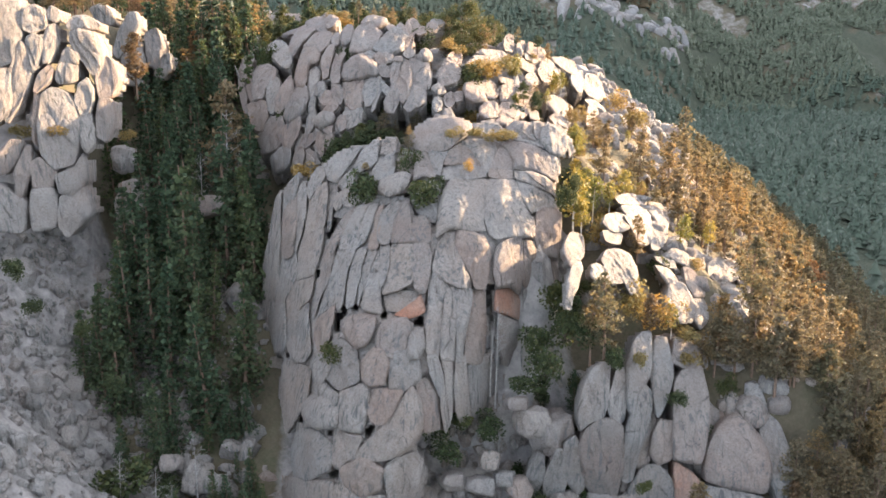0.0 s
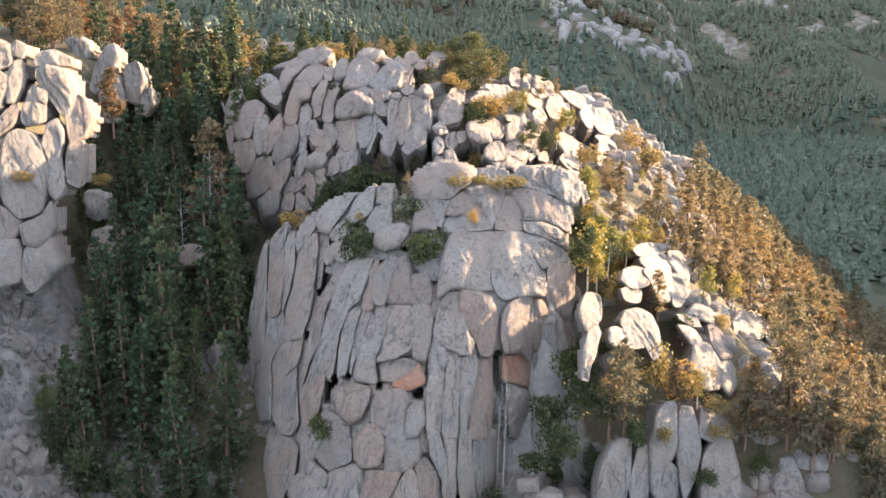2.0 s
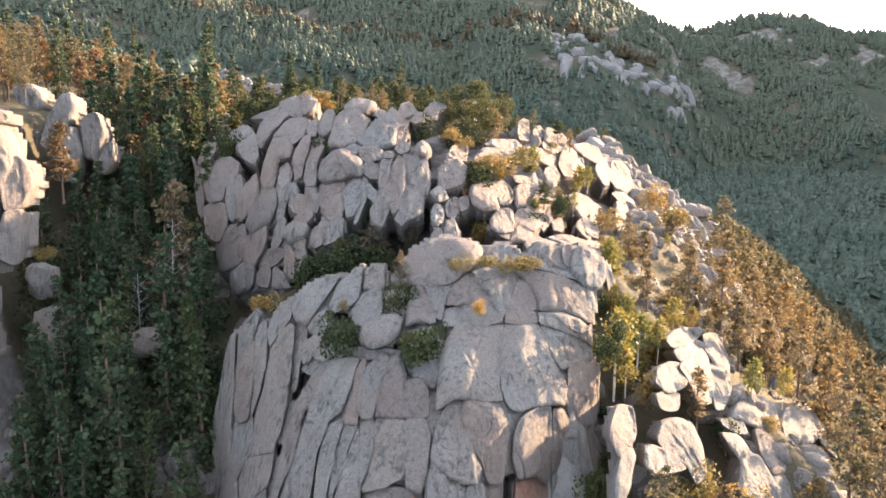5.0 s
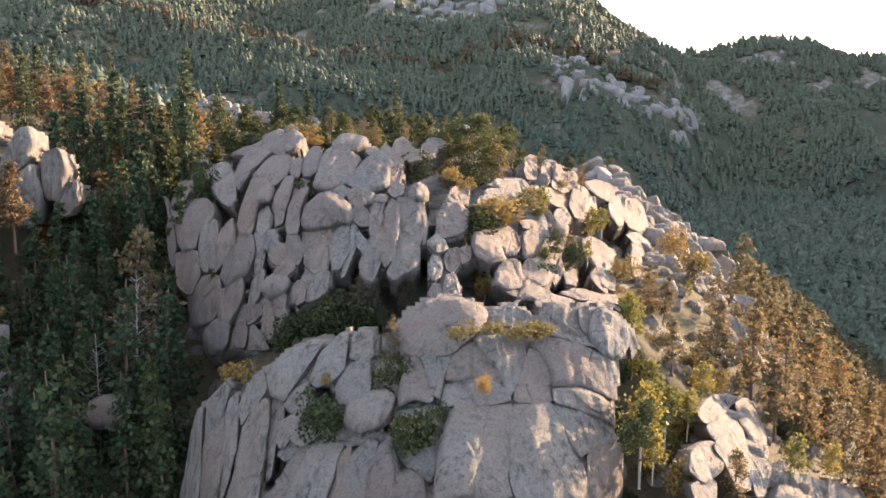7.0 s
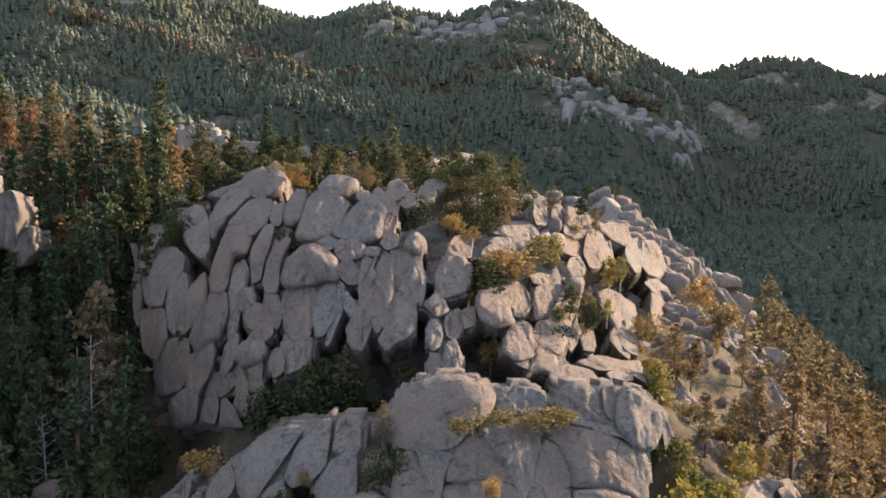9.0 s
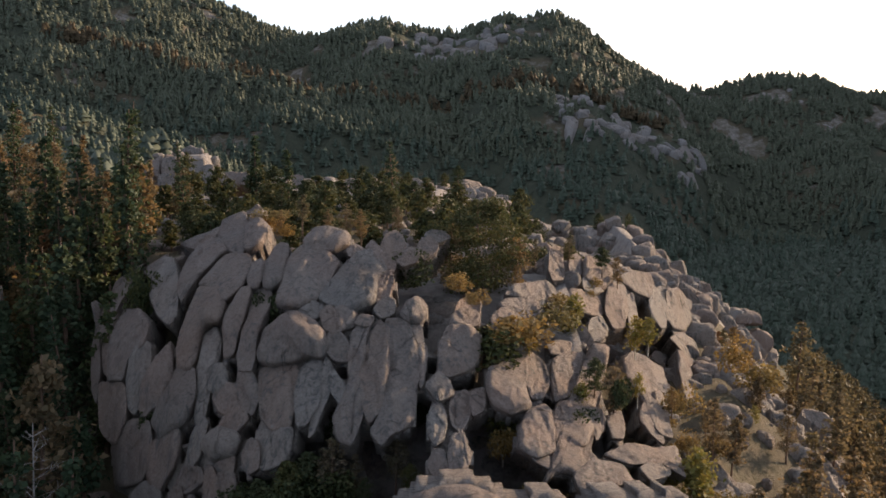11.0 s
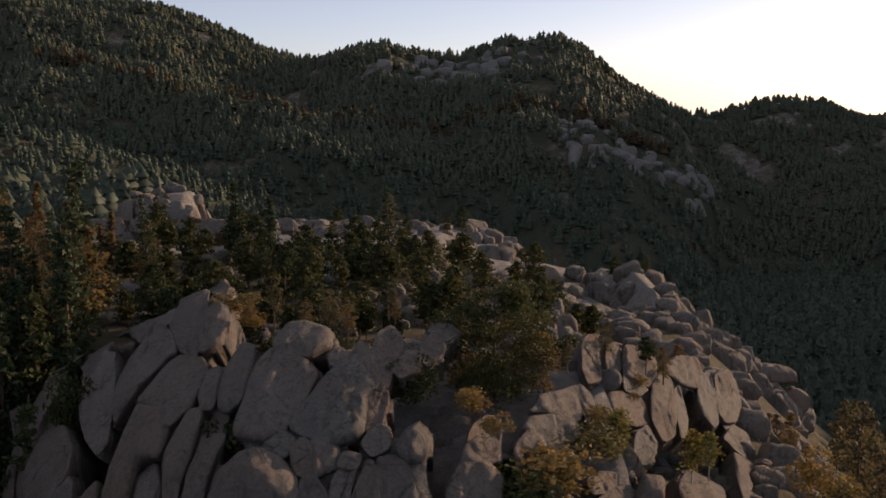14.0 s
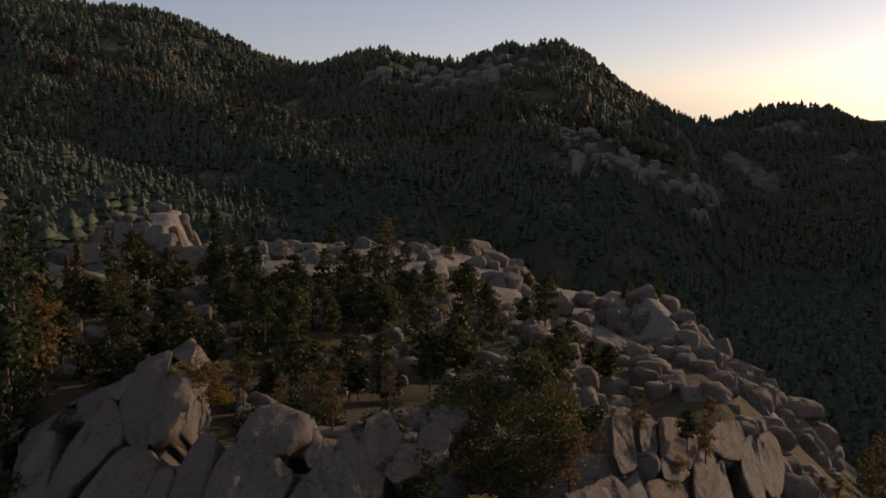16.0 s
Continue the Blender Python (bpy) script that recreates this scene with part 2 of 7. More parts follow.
def land(x, y):
    """The height of the ground at x, y, in metres (numpy arrays)."""
    # gully, scree and the wooded plateau
    gully = np.interp(y, (-400, 0, 100, 165, 200, 250, 285, 320, 400, 470, 600), (-80, -50, -20, 9, 34, 58, 72, 74, 72, 66, -20))
    edge = scree_edge(y)
    scree = gully + np.maximum(edge - x, 0) * 1.05 * (1 - step(250, 290, y))
    cliff = 80 + 0.12 * np.maximum(-62 - x, 0) - 70 * step(0, 16, 212 + 3 * np.sin(x * 0.3) - y)
    left = np.maximum(scree, np.minimum(cliff, scree + np.maximum(edge - 2 - x, 0) * 3.2))
    left = np.minimum(left, 96 - 24 * step(270, 380, y) + rough(x, y, 60) * 4)
    # the granite ridge
    wall = np.interp(y, (150, 175, 200, 215, 240, 262, 290, 600), (-24, -27, -29, -34, -42, -46, -66, -300))
    from_left = gully - 4 + (x - wall) * np.interp(y, (150, 200, 240, 290), (2.6, 2.4, 3.0, 1.5))
    from_right = np.interp(x, (10, 18, 24, 32, 60, 96, 200, 330), (92, 82, 65, 58, 37, 7, -70, -90)) + 0.05 * (y - 265)
    beyond = np.interp(x, (10, 20, 30, 40, 60, 80, 96, 120, 200, 330), (95, 82, 70, 62, 45, 28, 12, -10, -72, -92)) + 0.05 * (y - 265)
    from_right = from_right + (beyond - from_right) * step(225, 265, y)
    body = np.minimum(np.minimum(ridge_top(x, y), from_left), from_right)
    right_low = np.interp(x, (-20, 20, 60, 96, 200, 330, 700), (-60, -40, 0, -5, -75, -70, -60)) + np.minimum(0, (y - 190) * 0.4)
    near = np.maximum(np.maximum(body, np.where(x < 0, left, -90)), np.maximum(right_low, -85))
    near = near * (1 - step(500, 640, y)) + step(500, 640, y) * -60
    near = near + rough(x, y, 26) * (0.8 + 0.8 * step(60, 120, np.abs(x)))
    low = -48 + 0.12 * y - 0.12 * np.abs(x) + rough(x, y, 90) * 4
    near = low + (near - low) * step(30, 118, y)
    # the wooded hill beyond the right slope
    hill = 46 * np.exp(-(((x - 380) / 110) ** 2) - ((y - 905) / 130) ** 2) - 100 + 0.05 * np.maximum(x - 300, 0)
    # the wooded spur across the valley
    crest = np.interp(x, (-600, -400, -260, -155, -46, 36, 139, 199, 264, 340, 460), (130, 104, 98, 84, 71, 52, 49, 25, -18, -50, -80))
    spur = crest + rough(x, y, 120) * 8 - 0.42 * np.abs(y - 1200 - 30 * np.sin(x / 90))
    spur2 = 74 - 0.12 * np.minimum(x + 330, 0) + rough(x + 99, y, 90) * 7 - 0.32 * np.hypot(x + 345, (y - 960) * 0.9)
    # the mountain on the skyline
    peak = np.interp(x, (-1600, -800, -563, -348, -290, -218, -161, -103, -67, -3, 47, 83, 148, 177, 227, 292, 349, 399, 442, 493, 514, 563, 800, 1600),
                     (256, 258, 227, 205, 183, 149, 138, 156, 161, 144, 153, 165, 170, 157, 117, 81, 70, 89, 93, 87, 73, 70, 50, -40))
    far, gap = np.maximum(1475 - y, 0), np.maximum(y - 1475, 0)
    mount = peak - 0.24 * far - 0.0003 * far * far + rough(x + 40, y - 90, 190) * 17 * step(0, 160, far) + rough(x, y, 60) * 2 - 0.2 * gap
    # an added ridge, out of view on the sun's side, that shades the valley
    side = (x - 0.43 * y) / 1.09
    ridge = np.interp(y, (480, 640, 1380, 1750, 3000), (-110, 215, 225, 480, 430)) + rough(x, y, 400) * 20 - 1.2 * np.abs(side - 385)
    ridge = np.where(side > 60, ridge, -110)
    out = np.maximum.reduce([near, hill, spur, spur2, mount, ridge, np.full_like(near, -110.0) + rough(x, y, 300) * 8])
    return out


def spaced(*parts):
    """Grid lines: stretches of (start, end, spacing)."""
    out = [np.arange(a, b, s) for a, b, s in parts]
    return np.concatenate(out + [[parts[-1][1]]])


HX, HY = np.arange(-230.0, 231.0, 1.0), np.arange(90.0, 591.0, 1.0)
HEIGHTS = land(*[g.ravel() for g in np.meshgrid(HX, HY)]).reshape(len(HY), len(HX))


def height(x, y):
    """The height of the ground at one place."""
    u, v = x - HX[0], y - HY[0]
    i, j = int(u), int(v)
    if not (0 <= i < len(HX) - 1 and 0 <= j < len(HY) - 1):
        return float(land(np.array([float(x)]), np.array([float(y)]))[0])
    u, v = u - i, v - j
    low = HEIGHTS[j, i] * (1 - u) + HEIGHTS[j, i + 1] * u
    return float(low * (1 - v) + (HEIGHTS[j + 1, i] * (1 - u) + HEIGHTS[j + 1, i + 1] * u) * v)


def quick_mesh(name, verts, faces, mat, smooth=False):
    """A mesh from arrays of vertices and of faces that all have as many corners."""
    verts, faces = np.asarray(verts, np.float32), np.asarray(faces, np.int32)
    me = bpy.data.meshes.new(name)
    me.vertices.add(len(verts))
    me.vertices.foreach_set("co", verts.ravel())
    me.loops.add(faces.size)
    me.loops.foreach_set("vertex_index", faces.ravel())
    me.polygons.add(len(faces))
    me.polygons.foreach_set("loop_start", np.arange(0, faces.size, faces.shape[1], dtype=np.int32))
    me.polygons.foreach_set("use_smooth", np.full(len(faces), smooth))
    me.materials.append(mat)
    me.update(calc_edges=True)
    return me


def sheet(name, xs, ys):
    gx, gy = np.meshgrid(xs, ys)
    gz = land(gx.ravel(), gy.ravel())
    nx, ny = len(xs), len(ys)
    verts = np.stack([gx.ravel(), gy.ravel(), gz], 1)
    a = (np.arange(ny - 1)[:, None] * nx + np.arange(nx - 1)[None]).ravel()
    quads = np.stack([a, a + 1, a + nx + 1, a + nx], 1)
    me = quick_mesh(name, verts, quads, GROUND, True)
    # how bare of soil and litter each place is
    flat_x, flat_y = gx.ravel(), gy.ravel()
    near = step(140, 160, flat_y) * (1 - step(256, 270, flat_y)) * step(-33, -27, flat_x) * (1 - step(19, 28, flat_x)) * (0.6 - 0.5 * np.exp(-((flat_y - 212) / 7) ** 2) * step(-34, -26, flat_x))
    crest = step(385, 400, flat_y) * (1 - step(500, 540, flat_y)) * step(-104, -94, flat_x) * (1 - step(85, 105, flat_x)) * 0.6
    scree = (1 - step(-4, 4, flat_x - scree_edge(flat_y))) * step(100, 130, flat_y) * (1 - step(208, 222, flat_y))
    talus_fan = step(-20, 0, flat_x) * (1 - step(30, 50, flat_x)) * step(110, 130, flat_y) * (1 - step(165, 175, flat_y))
    slabs = np.clip(rough(flat_x, flat_y, 110) * 1.6 - 0.7, 0, 0.3) * step(700, 900, flat_y)
    cliffs = np.clip(rough(flat_x, flat_y, 75) * 1.8 - 0.45, 0, 0.36) * step(1255, 1290, flat_y)
    bare = np.maximum.reduce([near, crest, scree, talus_fan, slabs, cliffs])
    bare = np.where(bare < 0.05, -0.7 * np.maximum(step(500, 560, flat_y), step(110, 140, flat_x)), bare)
    me.attributes.new("bare", "FLOAT", "POINT").data.foreach_set("value", bare.astype(np.float32))
    return new(name, me)


XS = spaced((-4900, -1500, 170), (-1500, -700, 22), (-700, -130, 11), (-130, 130, 1.6), (130, 700, 10), (700, 1700, 22), (1700, 4900, 160))
YS = spaced((-4900, -500, 220), (-500, 80, 20), (80, 480, 1.7), (480, 800, 12), (800, 1620, 11), (1620, 2500, 30), (2500, 4950, 150))
ground = tagged(sheet("ground", XS, YS), "steep mountain ground of dry soil, pine litter and bare granite", "ground", kind="structure")


# granite: rounded, jointed blocks
def block_grid(a, b, c):
    """The surface of a box from -1 to 1 with a, b and c cells along its sides."""
    index, verts, faces = {}, [], []

    def at(i, j, k):
        if (i, j, k) not in index:
            index[i, j, k] = len(verts)
            verts.append((2 * i / a - 1, 2 * j / b - 1, 2 * k / c - 1))
        return index[i, j, k]

    for i in range(a):
        for j in range(b):
            faces.append((at(i, j, 0), at(i, j + 1, 0), at(i + 1, j + 1, 0), at(i + 1, j, 0)))
            faces.append((at(i, j, c), at(i + 1, j, c), at(i + 1, j + 1, c), at(i, j + 1, c)))
    for i in range(a):
        for k in range(c):
            faces.append((at(i, 0, k), at(i + 1, 0, k), at(i + 1, 0, k + 1), at(i, 0, k + 1)))
            faces.append((at(i, b, k), at(i, b, k + 1), at(i + 1, b, k + 1), at(i + 1, b, k)))
    for j in range(b):
        for k in range(c):
            faces.append((at(0, j, k), at(0, j, k + 1), at(0, j + 1, k + 1), at(0, j + 1, k)))
            faces.append((at(a, j, k), at(a, j + 1, k), at(a, j + 1, k + 1), at(a, j, k + 1)))
    return np.array(verts), np.array(faces)


GRIDS, BLOCKS = {}, []


def rock_shape(rng, kind, length, w, d, cells, narrow):
    """Vertices of one block in metres, its foot at the bottom of the local z axis."""
    a = cells
    b = max(4, min(a, round(a * d / w)))
    c = max(4, min(3 * a, round(a * length / w)))
    if (a, b, c) not in GRIDS:
        GRIDS[a, b, c] = block_grid(a, b, c)
    q, faces = GRIDS[a, b, c]
    s = q / np.linalg.norm(q, axis=1, keepdims=True)
    soft = np.array([0.80, 0.80, 0.34]) if kind == "slab" else np.array([0.42, 0.42, 0.38])
    soft = soft + rng.uniform(-0.1, 0.08)
    v = s * (1 - soft) + q * soft
    if kind == "slab":
        v[:, 2] = np.where(q[:, 2] > 0.98, v[:, 2], np.sign(v[:, 2]) * np.abs(v[:, 2]) ** 0.7)
        narrow = rng.uniform(0.05, 0.3) if narrow is None else narrow
        taper = 1 - narrow * np.clip(v[:, 2] * 0.5 + 0.5, 0, 1) ** 2
        v[:, 0] *= taper
        v[:, 1] *= taper
    # flat joint faces
    for _ in range(rng.randint(3, 5)):
        n = Vector((rng.gauss(0, 1), rng.gauss(0, 1), rng.gauss(0, 0.7))).normalized()
        n = np.array(n)
        over = np.maximum(v @ n - rng.uniform(0.68, 0.92), 0)
        v = v - over[:, None] * n * 0.85
    # a slight twist and bow along the block
    turn, h = rng.uniform(-0.16, 0.16), v[:, 2]
    bow = rng.uniform(-0.14, 0.14) if kind == "slab" else 0.0
    v = np.stack([v[:, 0] * np.cos(turn * h) - v[:, 1] * np.sin(turn * h) + bow * (h * h - 0.4), v[:, 1] * np.cos(turn * h) + v[:, 0] * np.sin(turn * h), h], 1)
    m = v * np.array([w / 2, d / 2, length / 2])
    seed = Vector((rng.uniform(-90, 90), rng.uniform(-90, 90), rng.uniform(-90, 90)))
    big, small = 1.3 / w, 3.4 / w
    flute = 0.25 if kind == "slab" else 0.9
    amp = np.array([(noise.noise(Vector((p[0] * big, p[1] * big, p[2] * big * flute)) + seed) * 0.085
                     + noise.noise(Vector((p[0] * small, p[1] * small, p[2] * small * flute)) - seed) * 0.05
                     + noise.noise(Vector((p[0] * 1.1, p[1] * 1.1, p[2] * 0.5)) + seed) * 0.025) for p in m])
    seam = np.array([max(0.0, 1.0 - abs(noise.noise(Vector((p[0] * 0.20, p[1] * 0.20, p[2] * 0.07)) + seed * 2)) / 0.09) for p in m])
    m = m + s * (amp * min(w, 7.0) - seam * min(0.5, 0.07 * w))[:, None]
    return m, faces


def rock(root, kind, foot, head, w, d, mat=None, cells=None, narrow=None):
    """One block from its foot to its head, as a part of an outcrop (or, with no outcrop, a thing of its own)."""
    f, h = Vector(foot), Vector(head)
    rng = random.Random(round(f.x * 131 + f.y * 17 + h.z * 7, 1))
    z = (h - f).normalized()
    x = Vector((1, rng.uniform(-0.25, 0.25), 0))
    x = (x - z * x.dot(z)).normalized()
    turn = Matrix((x, z.cross(x), z)).transposed().to_4x4()
    verts, faces = rock_shape(rng, kind, (h - f).length * 1.02, w, d, cells or (12 if w > 4.5 else 9), narrow)
    ob = new(kind, quick_mesh(kind, verts, faces, mat or (GRANITE_PINK if rng.random() < 0.35 else GRANITE), True))
    ob.matrix_basis = Matrix.Translation((f + h) / 2) @ turn
    ob.parent = root
    BLOCKS.append(((f + h) / 2, w))
    if root is None:
        tagged(ob, "loose grey granite boulder lying on the stony slope", "boulder", "boulders of the talus")
    return ob


def outcrop(name, label, x, y, category="rock outcrop"):
    root = tagged(new(name), label, category)
    return root


dome = outcrop("granite_dome", "pale grey granite dome split by tall vertical joints", -2, 190)
spur = outcrop("granite_spur", "stacked grey granite blocks and pillars beside the pines", 40, 185)
pinnacle = outcrop("granite_pinnacle", "pale granite pinnacle with a rounded head block", 53, 160, "rock pinnacle")
upper = outcrop("granite_buttress", "high pinkish granite buttress of rounded leaning columns", -5, 250)
left = outcrop("granite_pillars", "sunlit granite pillars above the scree beside the gully", -75, 205)
shoulder = outcrop("granite_shoulder", "rocky granite shoulder stepping down beside the pine slope", 60, 400)
back = outcrop("granite_ridge", "broken granite ridge crest with many rounded blocks among pines", 0, 430)
talus = None


# jointed granite faces: each outcrop has a leaning frame, and a smooth surface whose depth follows the place on it
class Face:
    def __init__(self, centre, tilt, round_, grow, recess, swell):
        self.centre, self.swell, self.round, self.grow, self.recess, self.rims = np.array(centre), swell, round_, grow, recess, []
        a = radians(tilt)
        self.axes = np.array([(1, 0, 0), (0, math.sin(a), math.cos(a)), (0, math.cos(a), -math.sin(a))])

    def depth(self, x, v):
        x, v = x / 20.0, v / 20.0
        terms = (1, x, v, x * x, x * v, v * v, x ** 3, x * x * v, x * v * v, v ** 3)
        return sum(k * t for k, t in zip(self.swell, terms))

    def place(self, x, v, d):
        return self.centre + np.stack([x, v, d], 1) @ self.axes


FACE_DOME = Face((0, 170, 45), 15, 0.12, 0.3, 1.1, (-7.52, 4.01, 9.67, 15.66, -10.33, 5.85, 1.23, -9.02, 4.62, -0.62))
FACE_UPPER = Face((0, 235, 74), 32, 0.12, 0.42, 1.2, (-6.81, 8.1, 13.82, 6.13, 3.86, 0.75, -0.08, 0.44, -4.59, 0.44))
FACE_SPUR = Face((42, 185, 36), 20, 0.14, 0.6, 1.1, (-7.06, 18.32, 16.58, -1.14, 12.22, 7.07))
FACE_LEFT = Face((-75, 197, 70), 10, 0.13, 0.4, 1.1, (-3.5, 21.4, 2.4))
FACE_GULLY = Face((-70, 248, 78), 10, 0.14, 0.4, 1.1, (0.14, 9.42, -3.2))
EDGE, RINGS, BACK = 60, (1.0, 0.985, 0.96, 0.925, 0.875, 0.81, 0.73, 0.63, 0.52, 0.4, 0.27, 0.13), ((1.0, 0.16), (0.97, 0.5), (0.8, 1.0))


def block(root, face, outline, bulge=None, depth=None, sink=0.0, mat=None):
    """One block of a jointed rock face, bounded by the joints round its outline on the face, with worn, rounded edges."""
    p = np.array(outline, float)
    rng = random.Random(round(p.sum() * 10))
    for _ in range(2):
        q = np.roll(p, -1, 0)
        p = np.stack([p * 0.89 + q * 0.11, p * 0.11 + q * 0.89], 1).reshape(-1, 2)
    q = np.vstack([p, p[:1]])
    run = np.concatenate([[0], np.cumsum(np.hypot(*np.diff(q, axis=0).T))])
    at = np.linspace(0, run[-1], EDGE + 1)[:-1]
    rim = np.stack([np.interp(at, run, q[:, 0]), np.interp(at, run, q[:, 1])], 1)
    c = rim.mean(0)
    cross = rim[:, 0] * np.roll(rim[:, 1], -1) - np.roll(rim[:, 0], -1) * rim[:, 1]
    area = abs(cross.sum()) / 2
    if cross.sum() < 0:
        rim = rim[::-1]
    wide = 2.0 * area / max(1.0, np.ptp(rim[:, 0]) + np.ptp(rim[:, 1])) + 0.15 * math.sqrt(area)
    away = rim - c
    far = np.hypot(*away.T)
    seed = Vector((rng.uniform(-90, 90), rng.uniform(-90, 90), rng.uniform(-90, 90)))
    gap = np.array([0.35 * abs(noise.noise(Vector((a * 0.35, b * 0.35, 0)) + seed)) for a, b in rim])- face.grow
    rim = c + away * (1 - gap / np.maximum(far, 0.3))[:, None]
    face.rims.append((root, rim, sink))
    loose = bulge is not None
    bulge = bulge if loose else min(1.5, face.round * wide)
    depth = min(9.0, max(3.0, 1.5 * wide)) if depth is None else depth
    soft = 0.8 * wide if loose else max(0.4, 2.2 * face.round * wide)
    sink = sink + rng.uniform(-0.25, 0.35)
    flat = np.concatenate([c + (rim - c) * r for r in RINGS] + [c[None]])
    gone = np.sqrt(((flat[:, None] - rim[None]) ** 2).sum(2)).min(1)
    rise = bulge * np.sqrt(np.maximum(0.0, 1 - (1 - np.clip(gone / soft, 0, 1)) ** 2.2))
    # worn facets
    for _ in range(3):
        a = rng.uniform(0, 6.283)
        lean = rng.uniform(0.15, 0.45) * bulge / (0.5 * wide)
        rise = np.minimum(rise, bulge * rng.uniform(0.8, 1.25) - lean * ((flat - c) @ np.array([math.cos(a), math.sin(a)])) + 0.1 * rise)
    tip = (rng.uniform(-0.10, 0.10), rng.uniform(-0.10, 0.10))
    edge_in = np.clip(gone / 0.5, 0.25, 1)
    rough_ = np.array([noise.noise(Vector((a * 0.33, b * 0.16, 0)) + seed) * 0.36 + noise.noise(Vector((a * 0.9, b * 0.3, 3)) + seed) * 0.28
                       + noise.noise(Vector((a * 2.0, b * 1.1, 7)) + seed) * 0.17 for a, b in flat])
    # sheets that have spalled off in steps
    spall = np.array([noise.noise(Vector((a * 0.2 + b * 0.05, b * 0.11 - a * 0.04, 9)) + seed) for a, b in flat]) * 3.2
    rough_ = rough_ + 0.34 * (np.floor(spall) + np.clip((spall - np.floor(spall)) * 6 - 2.5, 0, 1))
    # one or two cracks that run part of the way down the block
    groove = np.array([max(0.0, 1 - abs(noise.noise(Vector((a * 0.28, b * 0.07, 5)) - seed)) / 0.05) for a, b in flat])
    d = face.depth(flat[:, 0], flat[:, 1]) + sink - rise + (flat - c) @ np.array(tip) - (rough_ - 0.3 * groove) * edge_in * min(1.0, 0.35 * wide)
    edge_d = d[:EDGE]
    verts = [face.place(flat[:, 0], flat[:, 1], d)]
    for shrink, share in BACK:
        b = c + (rim - c) * shrink
        verts.append(face.place(b[:, 0], b[:, 1], edge_d * (1 - share) + (face.depth(*c) + sink) * share + depth * share))
    verts.append(verts[-1].mean(0)[None])
    verts = np.concatenate(verts)
    n, k, faces = EDGE, np.arange(EDGE), []
    nxt = (k + 1) % n
    hub = len(RINGS) * n
    for r in range(len(RINGS) - 1):
        faces.append(np.stack([r * n + k, r * n + nxt, (r + 1) * n + nxt, (r + 1) * n + k], 1))
    last = (len(RINGS) - 1) * n
    two = k[::2]
    faces.append(np.stack([last + two, last + two + 1, last + (two + 2) % n, np.full(len(two), hub)], 1))
    rows = [0] + [hub + 1 + r * n for r in range(len(BACK))]
    for a, b in zip(rows[:-1], rows[1:]):
        faces.append(np.stack([a + nxt, a + k, b + k, b + nxt], 1))
    faces.append(np.stack([rows[-1] + (two + 2) % n, rows[-1] + two + 1, rows[-1] + two, np.full(len(two), len(verts) - 1)], 1))
    mid = verts.mean(0)
    kind = "slab" if np.ptp(rim[:, 1]) > 1.3 * np.ptp(rim[:, 0]) else "boulder"
    ob = new(kind, quick_mesh(kind, verts - mid, np.concatenate(faces), mat or (GRANITE_PINK if rng.random() < (0.8 if face is FACE_UPPER else 0.25) else GRANITE), True))
    ob.location = mid
    ob.parent = root
    BLOCKS.append((Vector(mid), wide))
    if mat is GRANITE_RED:
        tagged(ob, "rust red stained granite")
    return ob


def bedrock(root, face, reach=0.25, cell=0.55):
    """The rock mass behind the blocks of one face, seen in the joints between them."""
    rims = [(rim, sink) for r, rim, sink in face.rims if r is root]
    low, high = np.min([r.min(0) for r, _ in rims], 0) - 2, np.max([r.max(0) for r, _ in rims], 0) + 2
    xs, vs = np.arange(low[0], high[0], cell), np.arange(low[1], high[1], cell)
    gx, gv = np.meshgrid(xs, vs)
    inside, drop = np.zeros(gx.shape, bool), np.zeros(gx.shape)
    for rim, sink in rims:
        c, grown = rim.mean(0), rim - rim.mean(0)
        grown = c + grown * (1 + reach / np.maximum(np.hypot(*grown.T), 0.5))[:, None]
        near = np.zeros(gx.shape, bool)
        for (x0, v0), (x1, v1) in zip(grown, np.roll(grown, -1, 0)):
            if v0 != v1:
                near ^= ((v0 > gv) != (v1 > gv)) & (gx < (x1 - x0) * (gv - v0) / (v1 - v0) + x0)
        drop = np.where(near, np.maximum(drop, sink), drop)
        inside |= near
    wob = np.array([noise.noise(Vector((a * 0.45, b * 0.16, 1))) * 0.7 + noise.noise(Vector((a * 1.3, b * 0.6, 5))) * 0.35 for a, b in zip(gx.ravel(), gv.ravel())])
    d = face.depth(gx.ravel(), gv.ravel()) + drop.ravel() + face.recess - wob
    n = gx.size
    verts = np.concatenate([face.place(gx.ravel(), gv.ravel(), d), face.place(gx.ravel(), gv.ravel(), d + 7.0)])
    index = np.arange(n).reshape(gx.shape)
    full = inside[:-1, :-1] & inside[1:, :-1] & inside[:-1, 1:] & inside[1:, 1:]
    a, b, c, e = index[:-1, :-1], index[:-1, 1:], index[1:, 1:], index[1:, :-1]
    faces = [np.stack([v[full] for v in (a, b, c, e)], 1)]
    pad = np.pad(full, 1)
    for away, (p, q) in (((0, 1), (a, b)), ((2, 1), (c, e)), ((1, 0), (e, a)), ((1, 2), (b, c))):
        rim = full & ~pad[away[0]:away[0] + full.shape[0], away[1]:away[1] + full.shape[1]]
        faces.append(np.stack([q[rim], p[rim], p[rim] + n, q[rim] + n], 1))
    faces = np.concatenate(faces)
    used = np.unique(faces)
    remap = np.zeros(2 * n, np.int64)
    remap[used] = np.arange(len(used))
    new("bedrock", quick_mesh("bedrock", verts[used], remap[faces], GRANITE, True)).parent = root


